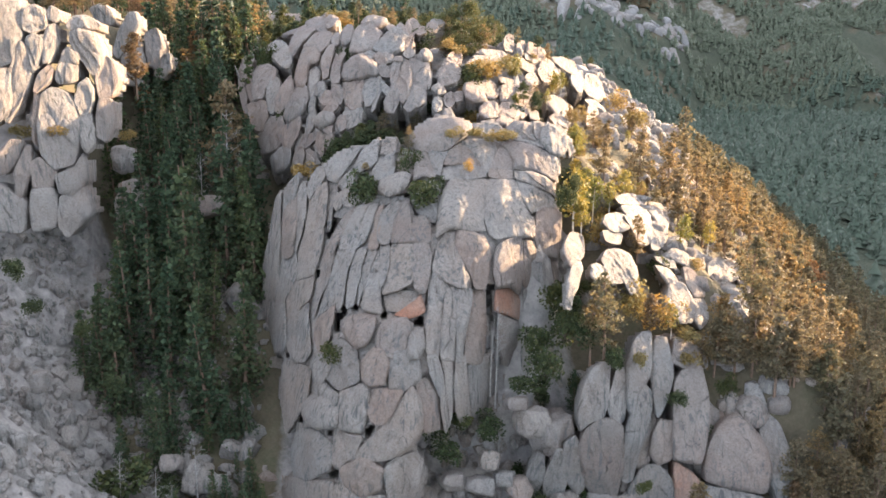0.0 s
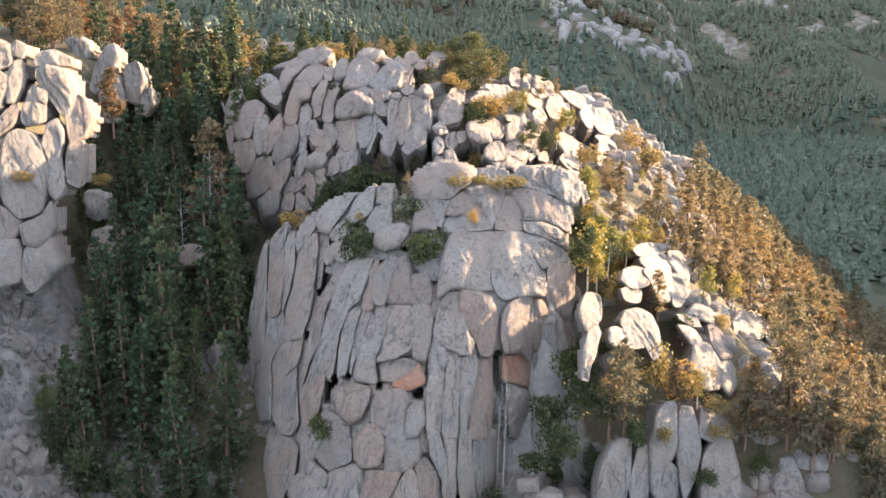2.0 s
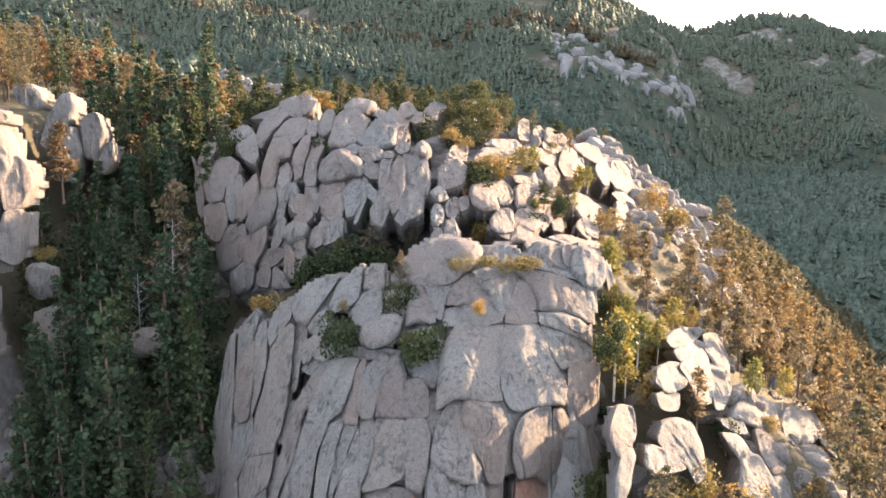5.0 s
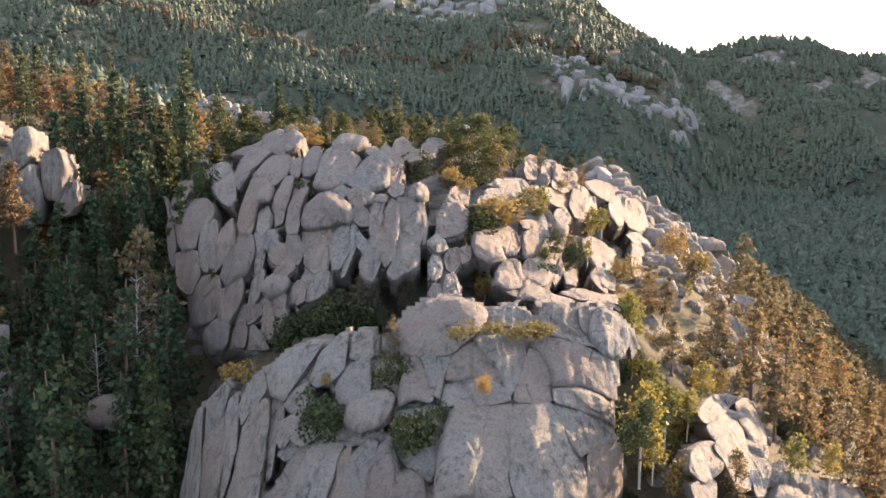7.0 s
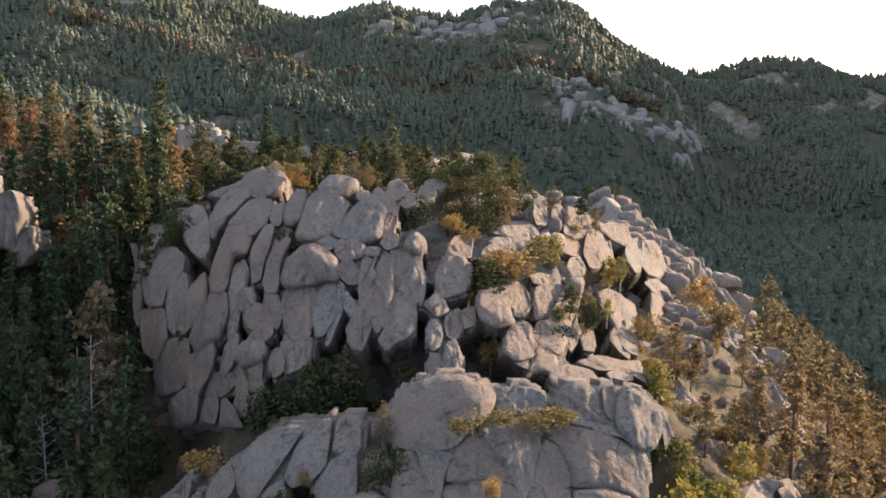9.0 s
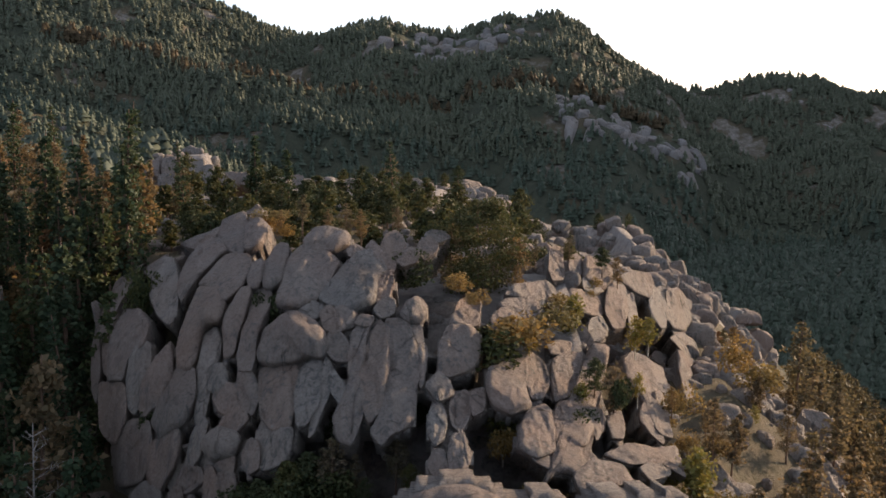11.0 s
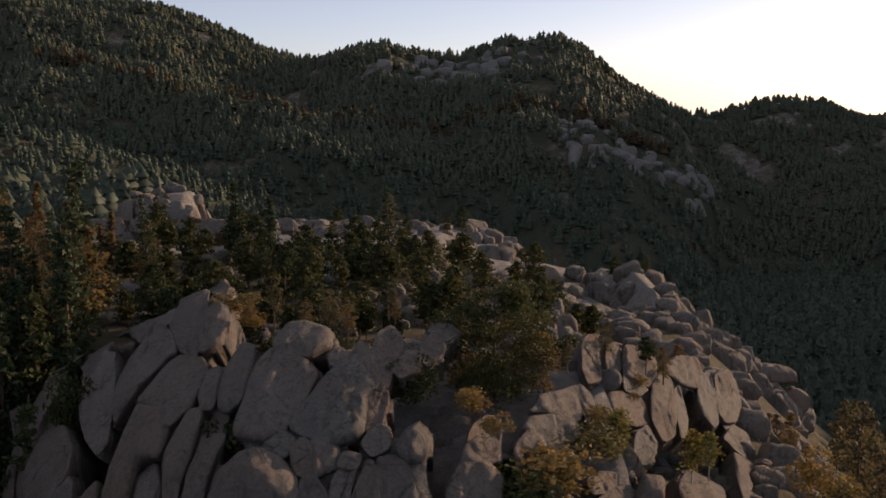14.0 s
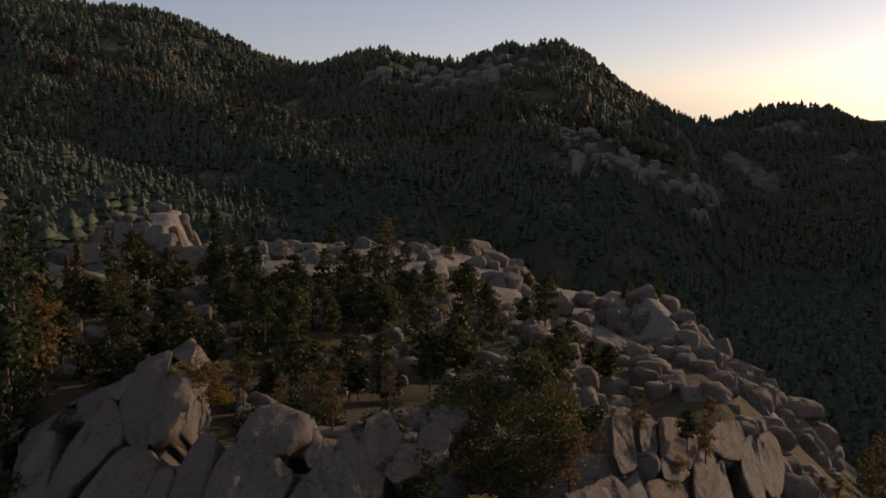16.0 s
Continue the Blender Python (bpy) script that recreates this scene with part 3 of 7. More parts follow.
block(dome, FACE_DOME, [(-33.1, 13.6), (-31.9, 17.0), (-31.0, 17.3), (-31.2, 13.6), (-31.1, 6.8), (-31.4, -0.4), (-35.1, -1.2), (-34.7, 4.5)])
block(dome, FACE_DOME, [(-30.8, 13.7), (-30.6, 16.0), (-29.6, 18.7), (-27.8, 20.5), (-27.2, 19.6), (-27.8, 16.9), (-29.7, 14.2)])
block(dome, FACE_DOME, [(-30.8, 5.1), (-30.7, 13.2), (-28.6, 16.0), (-27.5, 17.8), (-27.2, 15.1), (-27.5, 10.7), (-28.0, 5.4), (-29.8, 4.3)])
block(dome, FACE_DOME, [(-27.5, 15.1), (-27.3, 18.3), (-25.9, 19.2), (-25.6, 17.0), (-25.6, 13.4), (-26.3, 9.1), (-27.5, 5.5), (-28.2, 8.0)])
block(dome, FACE_DOME, [(-25.6, 17.8), (-24.6, 20.1), (-23.7, 21.8), (-22.5, 21.9), (-22.0, 19.8), (-22.7, 18.8), (-24.1, 17.0), (-25.0, 15.6)])
block(dome, FACE_DOME, [(-24.9, 15.2), (-23.6, 17.4), (-22.2, 18.9), (-21.4, 18.3), (-21.4, 14.4), (-21.6, 10.6), (-24.5, 9.9), (-25.7, 10.8)])
block(dome, FACE_DOME, [(-25.4, 10.4), (-24.0, 9.9), (-21.7, 10.2), (-21.8, 7.7), (-22.5, 4.4), (-23.1, 2.0), (-27.0, 0.5), (-26.9, 5.2), (-26.0, 8.2)])
block(dome, FACE_DOME, [(-30.7, 4.2), (-27.2, 6.0), (-27.1, 1.3), (-28.7, -1.5), (-29.8, -3.5), (-32.6, -4.2), (-31.5, 0.5)])
block(dome, FACE_DOME, [(-27.0, 0.5), (-23.1, 2.4), (-23.3, -0.4), (-24.0, -2.5), (-26.0, -4.2), (-28.8, -7.4), (-29.2, -3.3), (-28.5, -1.0)])
block(dome, FACE_DOME, [(-33.4, -4.4), (-29.6, -3.0), (-29.2, -7.5), (-29.0, -12.4), (-31.9, -13.6), (-33.9, -9.2)])
block(dome, FACE_DOME, [(-28.8, -8.2), (-26.0, -5.0), (-23.9, -2.9), (-23.9, -6.8), (-24.3, -10.7), (-26.5, -12.2), (-28.5, -10.6)])
block(dome, FACE_DOME, [(-35.5, 4.4), (-32.8, 12.2), (-31.2, 8.6), (-31.4, -0.4), (-33.4, -4.4), (-35.3, -10.6), (-36.2, -3.4)])
block(dome, FACE_DOME, [(-19.5, 9.5), (-17.9, 12.5), (-15.7, 14.2), (-15.3, 13.9), (-17.3, 10.5), (-18.7, 7.6), (-19.2, 6.0), (-19.8, 1.6), (-21.4, -1.7), (-22.6, -5.7), (-23.0, -3.5), (-21.8, 2.1), (-21.2, 6.2)])
block(dome, FACE_DOME, [(-15.3, 14.2), (-13.1, 14.6), (-11.4, 14.5), (-12.1, 13.0), (-12.7, 10.7), (-13.4, 8.3), (-15.2, 6.7), (-18.3, 6.4), (-18.0, 8.4), (-16.8, 10.9)])
block(dome, FACE_DOME, [(-18.7, 6.0), (-15.1, 6.5), (-15.5, 5.1), (-16.6, 2.8), (-16.9, 0.5), (-17.1, -2.5), (-17.9, -4.0), (-19.1, -2.8), (-21.6, -5.5), (-22.4, -5.7), (-20.9, -1.6), (-19.6, 2.4)])
block(dome, FACE_DOME, [(-15.1, 6.3), (-13.0, 6.8), (-13.9, 3.7), (-14.5, 0.8), (-14.7, -2.5), (-16.3, -3.4), (-16.3, 0.6), (-15.8, 3.6)])
block(dome, FACE_DOME, [(-13.0, 6.8), (-11.1, 6.9), (-11.6, 5.4), (-12.7, 2.4), (-13.6, -0.6), (-14.1, -2.8), (-14.4, -2.1), (-14.2, 1.5), (-13.4, 4.5)])
block(dome, FACE_DOME, [(-11.0, 6.5), (-10.5, 2.5), (-10.5, -1.0), (-10.0, -3.7), (-12.8, -3.7), (-13.8, -2.7), (-13.2, 0.2), (-12.2, 3.1)])
block(dome, FACE_DOME, [(-11.9, 9.9), (-12.1, 13.0), (-11.2, 14.0), (-10.5, 14.3), (-11.1, 9.9), (-11.1, 6.9), (-13.0, 6.8), (-12.7, 9.1)])
block(dome, FACE_DOME, [(-10.8, 13.1), (-9.6, 14.3), (-8.0, 15.1), (-7.5, 14.7), (-7.9, 13.1), (-8.6, 10.8), (-9.1, 7.7), (-10.5, 7.3), (-11.4, 8.4), (-11.3, 10.7)])
block(dome, FACE_DOME, [(-10.7, 6.9), (-9.1, 7.4), (-9.2, 3.3), (-9.8, 1.2), (-10.4, 0.1), (-10.7, 3.2)])
block(dome, FACE_DOME, [(-7.9, 13.1), (-7.1, 14.7), (-5.9, 15.2), (-5.3, 13.6), (-5.0, 12.0), (-3.8, 12.4), (-2.5, 11.7), (-2.0, 9.4), (-2.1, 7.8), (-8.9, 7.6), (-8.6, 10.0)])
block(dome, FACE_DOME, [(-8.9, 7.3), (-5.3, 7.6), (-4.8, 5.7), (-4.9, 1.4), (-7.0, 0.2), (-8.1, -0.2), (-10.1, -0.8), (-10.1, 0.1), (-9.2, 2.6)])
block(dome, FACE_DOME, [(-5.1, 7.6), (-2.5, 7.5), (-1.9, 5.7), (-2.3, 2.1), (-2.8, -0.4), (-4.7, 0.1), (-5.0, 2.8)])
block(dome, FACE_DOME, [(-10.1, -1.0), (-6.6, -0.2), (-2.9, -0.5), (-3.1, -2.1), (-5.0, -3.2), (-7.3, -3.6), (-9.2, -3.3)], sink=1.6)
block(dome, FACE_DOME, [(-8.0, -4.0), (-5.0, -2.3), (-3.7, -0.7), (-3.0, -3.5), (-5.4, -4.4)], sink=0.6, mat=GRANITE_RED)
block(dome, FACE_DOME, [(-17.3, -6.1), (-16.0, -4.8), (-13.6, -4.0), (-11.1, -4.5), (-11.2, -6.6), (-12.5, -8.8), (-14.1, -9.6), (-15.8, -8.6)], bulge=2.2)
block(dome, FACE_DOME, [(-18.7, -5.6), (-18.5, -2.7), (-19.8, -4.0), (-22.1, -6.0), (-22.3, -8.6), (-21.6, -10.6), (-20.1, -11.0), (-19.4, -8.6)])
block(dome, FACE_DOME, [(-10.9, -7.9), (-10.3, -5.8), (-8.0, -4.6), (-5.7, -4.5), (-5.3, -6.2), (-6.0, -9.0), (-7.1, -11.0), (-10.1, -9.9)])
block(dome, FACE_DOME, [(-5.3, -6.9), (-3.1, -5.9), (-3.1, -9.0), (-3.8, -11.0), (-6.0, -11.0)])
block(dome, FACE_DOME, [(-19.3, -9.3), (-17.6, -8.2), (-14.1, -9.7), (-13.9, -11.7), (-18.1, -13.3), (-19.6, -12.2)])
block(dome, FACE_DOME, [(-0.9, 10.9), (-0.4, 14.8), (0.5, 17.6), (1.5, 18.9), (3.6, 18.9), (7.9, 19.1), (7.9, 17.2), (7.3, 15.2), (6.9, 11.6), (7.5, 9.7), (5.1, 9.7), (2.7, 10.1), (1.1, 10.0), (-0.1, 9.3), (-1.1, 8.7)])
block(dome, FACE_DOME, [(7.9, 19.1), (12.6, 19.1), (13.6, 17.2), (14.1, 14.7), (15.8, 12.2), (16.4, 10.5), (16.2, 8.4), (13.9, 8.8), (11.7, 8.7), (9.5, 8.3), (8.3, 8.9), (7.4, 10.8), (7.3, 14.8)])
block(dome, FACE_DOME, [(12.9, 19.1), (16.2, 18.4), (18.9, 17.1), (20.5, 15.4), (21.1, 14.1), (18.3, 14.2), (16.8, 13.4), (15.9, 13.0), (14.1, 15.1)], sink=0.8)
block(dome, FACE_DOME, [(16.8, 12.9), (18.3, 14.0), (20.8, 14.1), (21.8, 12.7), (21.7, 8.3), (21.4, 4.8), (17.1, 5.4), (16.5, 8.8)])
block(dome, FACE_DOME, [(2.3, 9.8), (5.0, 9.6), (7.1, 8.7), (8.1, 6.2), (7.7, 2.5), (7.1, -0.1), (5.3, 0.0), (4.6, 2.7), (3.4, 4.9), (2.2, 7.2)])
block(dome, FACE_DOME, [(-0.9, 7.2), (0.3, 9.3), (2.0, 9.8), (2.2, 7.2), (3.7, 3.4), (4.5, 2.3), (3.9, 0.1), (1.0, 1.0), (-0.5, 1.8), (-1.7, 3.2)])
block(dome, FACE_DOME, [(-1.7, 2.8), (-0.5, 3.0), (0.5, 2.5), (0.6, -0.1), (-0.1, -1.4), (-2.4, -2.1), (-2.3, 0.7)])
block(dome, FACE_DOME, [(-2.4, -2.4), (0.1, -1.4), (-0.1, -4.3), (-0.5, -7.7), (-0.6, -10.5), (-2.7, -10.0), (-2.6, -6.2)])
block(dome, FACE_DOME, [(0.2, -1.8), (0.8, 0.7), (2.5, 0.2), (2.4, -4.4), (2.1, -8.7), (2.0, -11.6), (-0.5, -10.9), (-0.3, -7.1), (0.1, -4.3)])
block(dome, FACE_DOME, [(2.5, -0.1), (4.7, 0.1), (4.9, -1.8), (4.1, -5.3), (3.4, -8.9), (3.1, -11.8), (2.1, -11.7), (2.3, -7.3)])
block(dome, FACE_DOME, [(4.9, -0.3), (7.1, -0.3), (7.2, -5.1), (7.1, -9.7), (6.5, -12.7), (3.4, -11.9), (3.9, -7.5), (4.5, -3.9)], sink=0.8)
block(dome, FACE_DOME, [(9.0, 6.2), (10.1, 7.6), (12.1, 8.5), (13.9, 8.4), (14.0, 5.8), (13.8, 1.7), (13.3, -1.5), (11.5, 0.3), (9.3, -0.0), (8.7, 2.4)])
block(dome, FACE_DOME, [(14.3, 8.3), (15.7, 7.9), (16.5, 6.3), (16.6, 3.0), (16.2, -0.4), (14.0, 0.1), (14.1, 4.1)])
block(dome, FACE_DOME, [(9.1, -0.4), (11.5, -0.2), (13.5, -1.9), (13.6, -6.2), (11.1, -4.7), (8.9, -3.8)], sink=0.6, mat=GRANITE_RED)
block(dome, FACE_DOME, [(9.3, -4.3), (13.5, -6.6), (14.3, -11.5), (14.1, -15.4), (10.4, -13.4), (9.8, -8.9)])
block(dome, FACE_DOME, [(14.0, -0.3), (16.2, -0.8), (16.8, -6.9), (17.1, -13.1), (14.9, -14.9), (14.1, -6.8)])
block(dome, FACE_DOME, [(16.6, 5.1), (21.4, 4.3), (22.3, -2.1), (23.6, -11.8), (17.7, -11.3), (16.7, -2.2)], sink=1.5)
block(dome, FACE_DOME, [(-22.4, 21.4), (-21.6, 22.8), (-19.3, 24.6), (-16.6, 25.6), (-15.0, 25.7), (-16.1, 24.1), (-17.3, 22.3), (-18.6, 20.5), (-19.4, 18.8), (-21.3, 19.2), (-21.8, 20.1)])
block(dome, FACE_DOME, [(-16.3, 21.4), (-15.4, 24.1), (-13.9, 25.7), (-13.1, 26.8), (-12.2, 26.8), (-12.0, 26.3), (-12.2, 24.1), (-12.3, 22.7), (-13.6, 21.4), (-15.3, 20.5)])
block(dome, FACE_DOME, [(-11.5, 24.0), (-11.4, 26.3), (-10.4, 27.1), (-8.8, 26.8), (-8.7, 24.5), (-9.3, 23.9), (-10.6, 24.0)])
block(dome, FACE_DOME, [(-11.9, 22.7), (-10.6, 23.6), (-9.1, 23.8), (-8.9, 20.5), (-10.3, 18.8), (-12.1, 18.8), (-13.1, 20.5)])
block(dome, FACE_DOME, [(-12.0, 17.1), (-11.2, 18.8), (-9.1, 20.1), (-6.9, 20.4), (-5.8, 19.7), (-6.4, 18.0), (-7.6, 16.5), (-9.7, 15.9), (-11.5, 16.3)], bulge=2.0)
block(dome, FACE_DOME, [(-19.3, 18.3), (-18.1, 20.1), (-16.5, 21.1), (-16.2, 19.7), (-17.0, 17.9), (-18.3, 17.5)])
block(dome, FACE_DOME, [(-19.9, 14.5), (-19.2, 16.6), (-17.4, 17.5), (-15.6, 17.9), (-15.9, 16.7), (-17.7, 15.8), (-18.5, 14.1), (-19.4, 13.6)])
block(dome, FACE_DOME, [(-18.4, 14.9), (-17.7, 16.2), (-15.5, 17.1), (-15.1, 15.0), (-16.7, 14.1)])
block(dome, FACE_DOME, [(-21.3, 18.8), (-19.7, 19.0), (-19.4, 16.2), (-20.2, 13.6), (-20.5, 10.3), (-21.2, 9.4), (-21.4, 14.4)], sink=1.5)
block(dome, FACE_DOME, [(-8.4, 23.1), (-5.7, 23.1), (-4.8, 20.5), (-5.6, 18.0), (-7.2, 16.3), (-8.2, 19.7)], sink=1.2)
block(dome, FACE_DOME, [(-19.8, 12.8), (-15.9, 16.2), (-11.5, 16.3), (-5.5, 15.6), (-8.0, 14.7), (-12.2, 14.2), (-15.7, 14.2), (-18.3, 12.0)], sink=1.0)
block(dome, FACE_DOME, [(-5.6, 18.0), (-1.4, 18.8), (-0.1, 18.0), (-0.7, 13.2), (-1.3, 10.9), (-3.4, 12.0), (-4.8, 13.2), (-5.5, 15.6)], sink=1.2)
block(dome, FACE_DOME, [(-5.2, 18.8), (-4.8, 22.2), (-4.0, 24.0), (-3.2, 24.2), (-1.8, 22.2), (-1.2, 19.7), (-1.8, 19.3), (-3.5, 19.7)])
block(dome, FACE_DOME, [(-2.7, 24.5), (-1.0, 25.6), (1.2, 26.3), (2.5, 26.1), (1.2, 24.9), (0.1, 23.1), (-0.1, 21.4), (-0.5, 19.7), (-1.4, 20.5), (-2.1, 22.7)])
block(dome, FACE_DOME, [(0.1, 21.8), (0.5, 23.6), (2.1, 25.3), (3.4, 25.8), (5.1, 24.5), (6.3, 22.7), (7.1, 21.4), (4.1, 22.1), (1.1, 21.6)])
block(dome, FACE_DOME, [(3.4, 26.2), (5.2, 26.7), (8.3, 26.7), (9.7, 25.8), (9.9, 24.0), (9.1, 22.3), (8.4, 21.0), (7.7, 19.9), (6.7, 21.8), (5.1, 24.5)])
block(dome, FACE_DOME, [(-0.1, 18.8), (0.1, 21.0), (1.6, 21.6), (4.6, 22.0), (6.7, 21.2), (7.9, 19.5), (5.3, 19.1), (2.4, 19.1)])
block(dome, FACE_DOME, [(8.6, 21.0), (12.3, 20.8), (12.7, 19.3), (8.3, 19.3)])
block(dome, FACE_DOME, [(8.6, 21.2), (9.3, 22.7), (10.4, 25.4), (11.7, 24.5), (12.6, 22.3), (12.6, 21.0)])
block(dome, FACE_DOME, [(10.4, 25.7), (12.7, 26.6), (15.0, 26.3), (17.6, 25.5), (19.9, 24.1), (20.9, 21.9), (21.0, 18.8), (18.6, 20.1), (16.3, 21.0), (12.9, 21.0), (12.8, 22.3), (11.7, 24.5)])
block(dome, FACE_DOME, [(13.0, 20.6), (16.3, 20.6), (18.6, 19.7), (20.4, 18.4), (20.8, 15.8), (18.9, 17.1), (16.2, 18.3), (13.1, 19.1)])
block(dome, FACE_DOME, [(12.7, 26.8), (14.2, 27.9), (17.9, 27.8), (20.1, 26.4), (20.4, 24.6), (17.7, 25.7), (15.0, 26.5)])
block(dome, FACE_DOME, [(-6.0, 26.5), (-5.6, 28.1), (-4.5, 29.7), (-2.5, 30.8), (-0.4, 31.3), (1.8, 31.4), (3.9, 30.8), (5.2, 30.0), (5.4, 29.2), (4.8, 28.0), (3.2, 26.6), (0.8, 24.7), (-2.6, 24.2), (-5.0, 24.7)], bulge=3.5, depth=11)
block(dome, FACE_DOME, [(6.9, 29.3), (7.9, 30.4), (9.7, 30.2), (10.9, 29.5), (10.9, 28.4), (9.2, 27.6), (7.7, 28.2)])
block(dome, FACE_DOME, [(5.2, 28.6), (6.3, 29.6), (7.5, 28.2), (6.8, 27.5)])
block(dome, FACE_DOME, [(13.1, 29.5), (14.1, 30.4), (15.7, 30.4), (16.8, 29.2), (17.0, 27.2), (15.3, 27.8), (13.6, 28.7)])
block(dome, FACE_DOME, [(12.0, 28.7), (13.6, 29.2), (15.7, 28.1), (17.7, 26.7), (15.8, 27.0), (12.8, 27.3)])
block(dome, FACE_DOME, [(17.3, 30.1), (18.6, 30.3), (18.7, 28.9), (18.0, 26.9), (17.3, 27.8)])
block(dome, FACE_DOME, [(18.7, 28.9), (20.2, 30.3), (22.1, 29.4), (23.6, 27.9), (23.7, 25.8), (22.6, 24.2), (21.2, 23.7), (19.4, 25.0), (18.4, 26.6)])
block(dome, FACE_DOME, [(19.3, 24.4), (21.2, 23.7), (21.6, 21.5), (20.7, 19.4), (19.8, 21.1), (19.6, 23.3)])
block(dome, FACE_DOME, [(21.5, 30.0), (22.8, 29.4), (25.0, 25.8), (23.9, 23.5), (23.8, 26.4), (23.3, 28.5)])
block(dome, FACE_DOME, [(-13.2, -11.5), (-11.4, -9.2), (-9.5, -9.5), (-8.5, -12.1), (-9.4, -14.7), (-11.7, -15.3), (-13.1, -14.1)])
block(dome, FACE_DOME, [(-19.4, -12.2), (-16.8, -11.0), (-13.7, -11.6), (-13.6, -14.6), (-17.1, -16.3), (-19.8, -14.6)])
block(dome, FACE_DOME, [(-8.1, -9.5), (-4.0, -9.4), (-3.5, -13.9), (-5.8, -15.6), (-8.5, -15.6), (-8.5, -12.1)])
block(dome, FACE_DOME, [(-22.8, -12.8), (-20.0, -10.5), (-18.8, -13.0), (-19.8, -15.9), (-17.0, -16.8), (-17.5, -19.0), (-21.3, -18.0)])
block(dome, FACE_DOME, [(-24.3, -20.6), (-22.5, -18.3), (-20.2, -17.3), (-17.0, -18.9), (-17.4, -22.1), (-21.1, -23.3), (-23.5, -22.6)], bulge=2)
block(dome, FACE_DOME, [(-17.0, -16.8), (-13.1, -15.0), (-11.7, -15.7), (-12.1, -19.2), (-12.9, -22.8), (-16.8, -22.4), (-17.2, -19.0)])
block(dome, FACE_DOME, [(-11.7, -15.7), (-8.5, -15.6), (-6.2, -15.5), (-7.5, -18.2), (-9.3, -20.8), (-11.1, -20.9), (-12.1, -19.2)])
block(dome, FACE_DOME, [(-12.9, -24.5), (-10.2, -22.1), (-7.5, -18.2), (-4.9, -14.7), (-3.5, -17.9), (-3.2, -22.0), (-4.9, -24.6), (-7.5, -26.2), (-11.1, -27.0), (-14.8, -26.9)])
block(dome, FACE_DOME, [(-9.3, -27.9), (-7.5, -26.4), (-4.4, -25.6), (-3.3, -28.7), (-3.6, -33.7), (-5.0, -35.4), (-8.5, -34.6)])
block(dome, FACE_DOME, [(-26.5, -28.8), (-24.7, -24.4), (-21.1, -23.5), (-17.8, -25.2), (-18.2, -28.9), (-22.6, -31.9), (-25.7, -32.2)])
block(dome, FACE_DOME, [(-17.3, -23.0), (-12.9, -23.2), (-13.9, -25.5), (-16.7, -28.6), (-18.2, -28.0)])
block(dome, FACE_DOME, [(-16.7, -28.6), (-12.9, -26.3), (-9.3, -27.9), (-9.8, -31.6), (-12.9, -32.6), (-15.7, -31.1)])
block(dome, FACE_DOME, [(-28.5, -35.5), (-25.7, -32.7), (-22.0, -31.7), (-17.7, -30.5), (-17.7, -34.1), (-23.1, -37.7), (-29.2, -39.8)])
block(dome, FACE_DOME, [(-39.5, -47.0), (-33.9, -37.8), (-28.6, -33.6), (-28.5, -36.4), (-30.0, -41.3), (-39.5, -49.4)])
block(dome, FACE_DOME, [(-17.7, -31.4), (-14.8, -30.5), (-12.9, -32.6), (-9.3, -32.1), (-8.5, -35.6), (-17.7, -36.0)])
block(dome, FACE_DOME, [(-2.6, -10.4), (-0.8, -10.4), (0.1, -15.0), (-0.5, -17.2), (-1.7, -13.9)])
block(dome, FACE_DOME, [(-0.4, -10.5), (1.7, -10.6), (1.7, -16.1), (1.5, -20.9), (0.4, -23.6), (-0.4, -18.6), (0.1, -14.1)])
block(dome, FACE_DOME, [(2.0, -10.6), (3.8, -10.8), (4.1, -17.5), (4.9, -21.8), (2.9, -22.2), (2.0, -19.1)])
block(dome, FACE_DOME, [(4.1, -10.8), (8.2, -11.4), (9.4, -16.9), (7.5, -22.8), (5.2, -22.4), (4.3, -17.6)], sink=1)
block(dome, FACE_DOME, [(-4.4, -14.7), (-2.6, -13.9), (-0.8, -16.7), (-0.4, -22.4), (-3.1, -22.9), (-3.5, -17.9)], sink=1)
block(dome, FACE_DOME, [(-29.3, -6.1), (-27.3, -4.3), (-24.0, -5.4), (-23.0, -11.0), (-24.1, -13.0), (-26.7, -13.6), (-29.0, -11.1)])
block(dome, FACE_DOME, [(-29.6, -14.3), (-24.7, -13.6), (-22.7, -14.6), (-23.1, -18.4), (-26.1, -23.9), (-28.1, -26.6), (-30.0, -20.5)])
block(upper, FACE_UPPER, [(-42.5, 21.6), (-40.8, 22.1), (-38.6, 23.2), (-36.3, 24.5), (-36.8, 24.9), (-36.0, 21.0), (-35.4, 16.7), (-41.5, 22.9)])
block(upper, FACE_UPPER, [(-36.6, 25.0), (-34.7, 25.7), (-33.8, 26.6), (-34.9, 26.7), (-33.3, 19.7), (-36.3, 22.4)])
block(upper, FACE_UPPER, [(-35.1, 26.5), (-33.8, 27.1), (-31.4, 28.2), (-27.7, 18.3), (-26.8, 12.4), (-29.4, 13.7), (-32.5, 19.1)])
block(upper, FACE_UPPER, [(-29.6, 24.5), (-26.7, 22.0), (-24.6, 17.3), (-24.6, 14.2), (-25.9, 12.6), (-26.8, 13.2)])
block(upper, FACE_UPPER, [(-33.8, 26.8), (-32.9, 27.2), (-30.7, 29.2), (-29.8, 30.3), (-26.7, 22.5), (-31.4, 28.2), (-33.4, 27.4)])
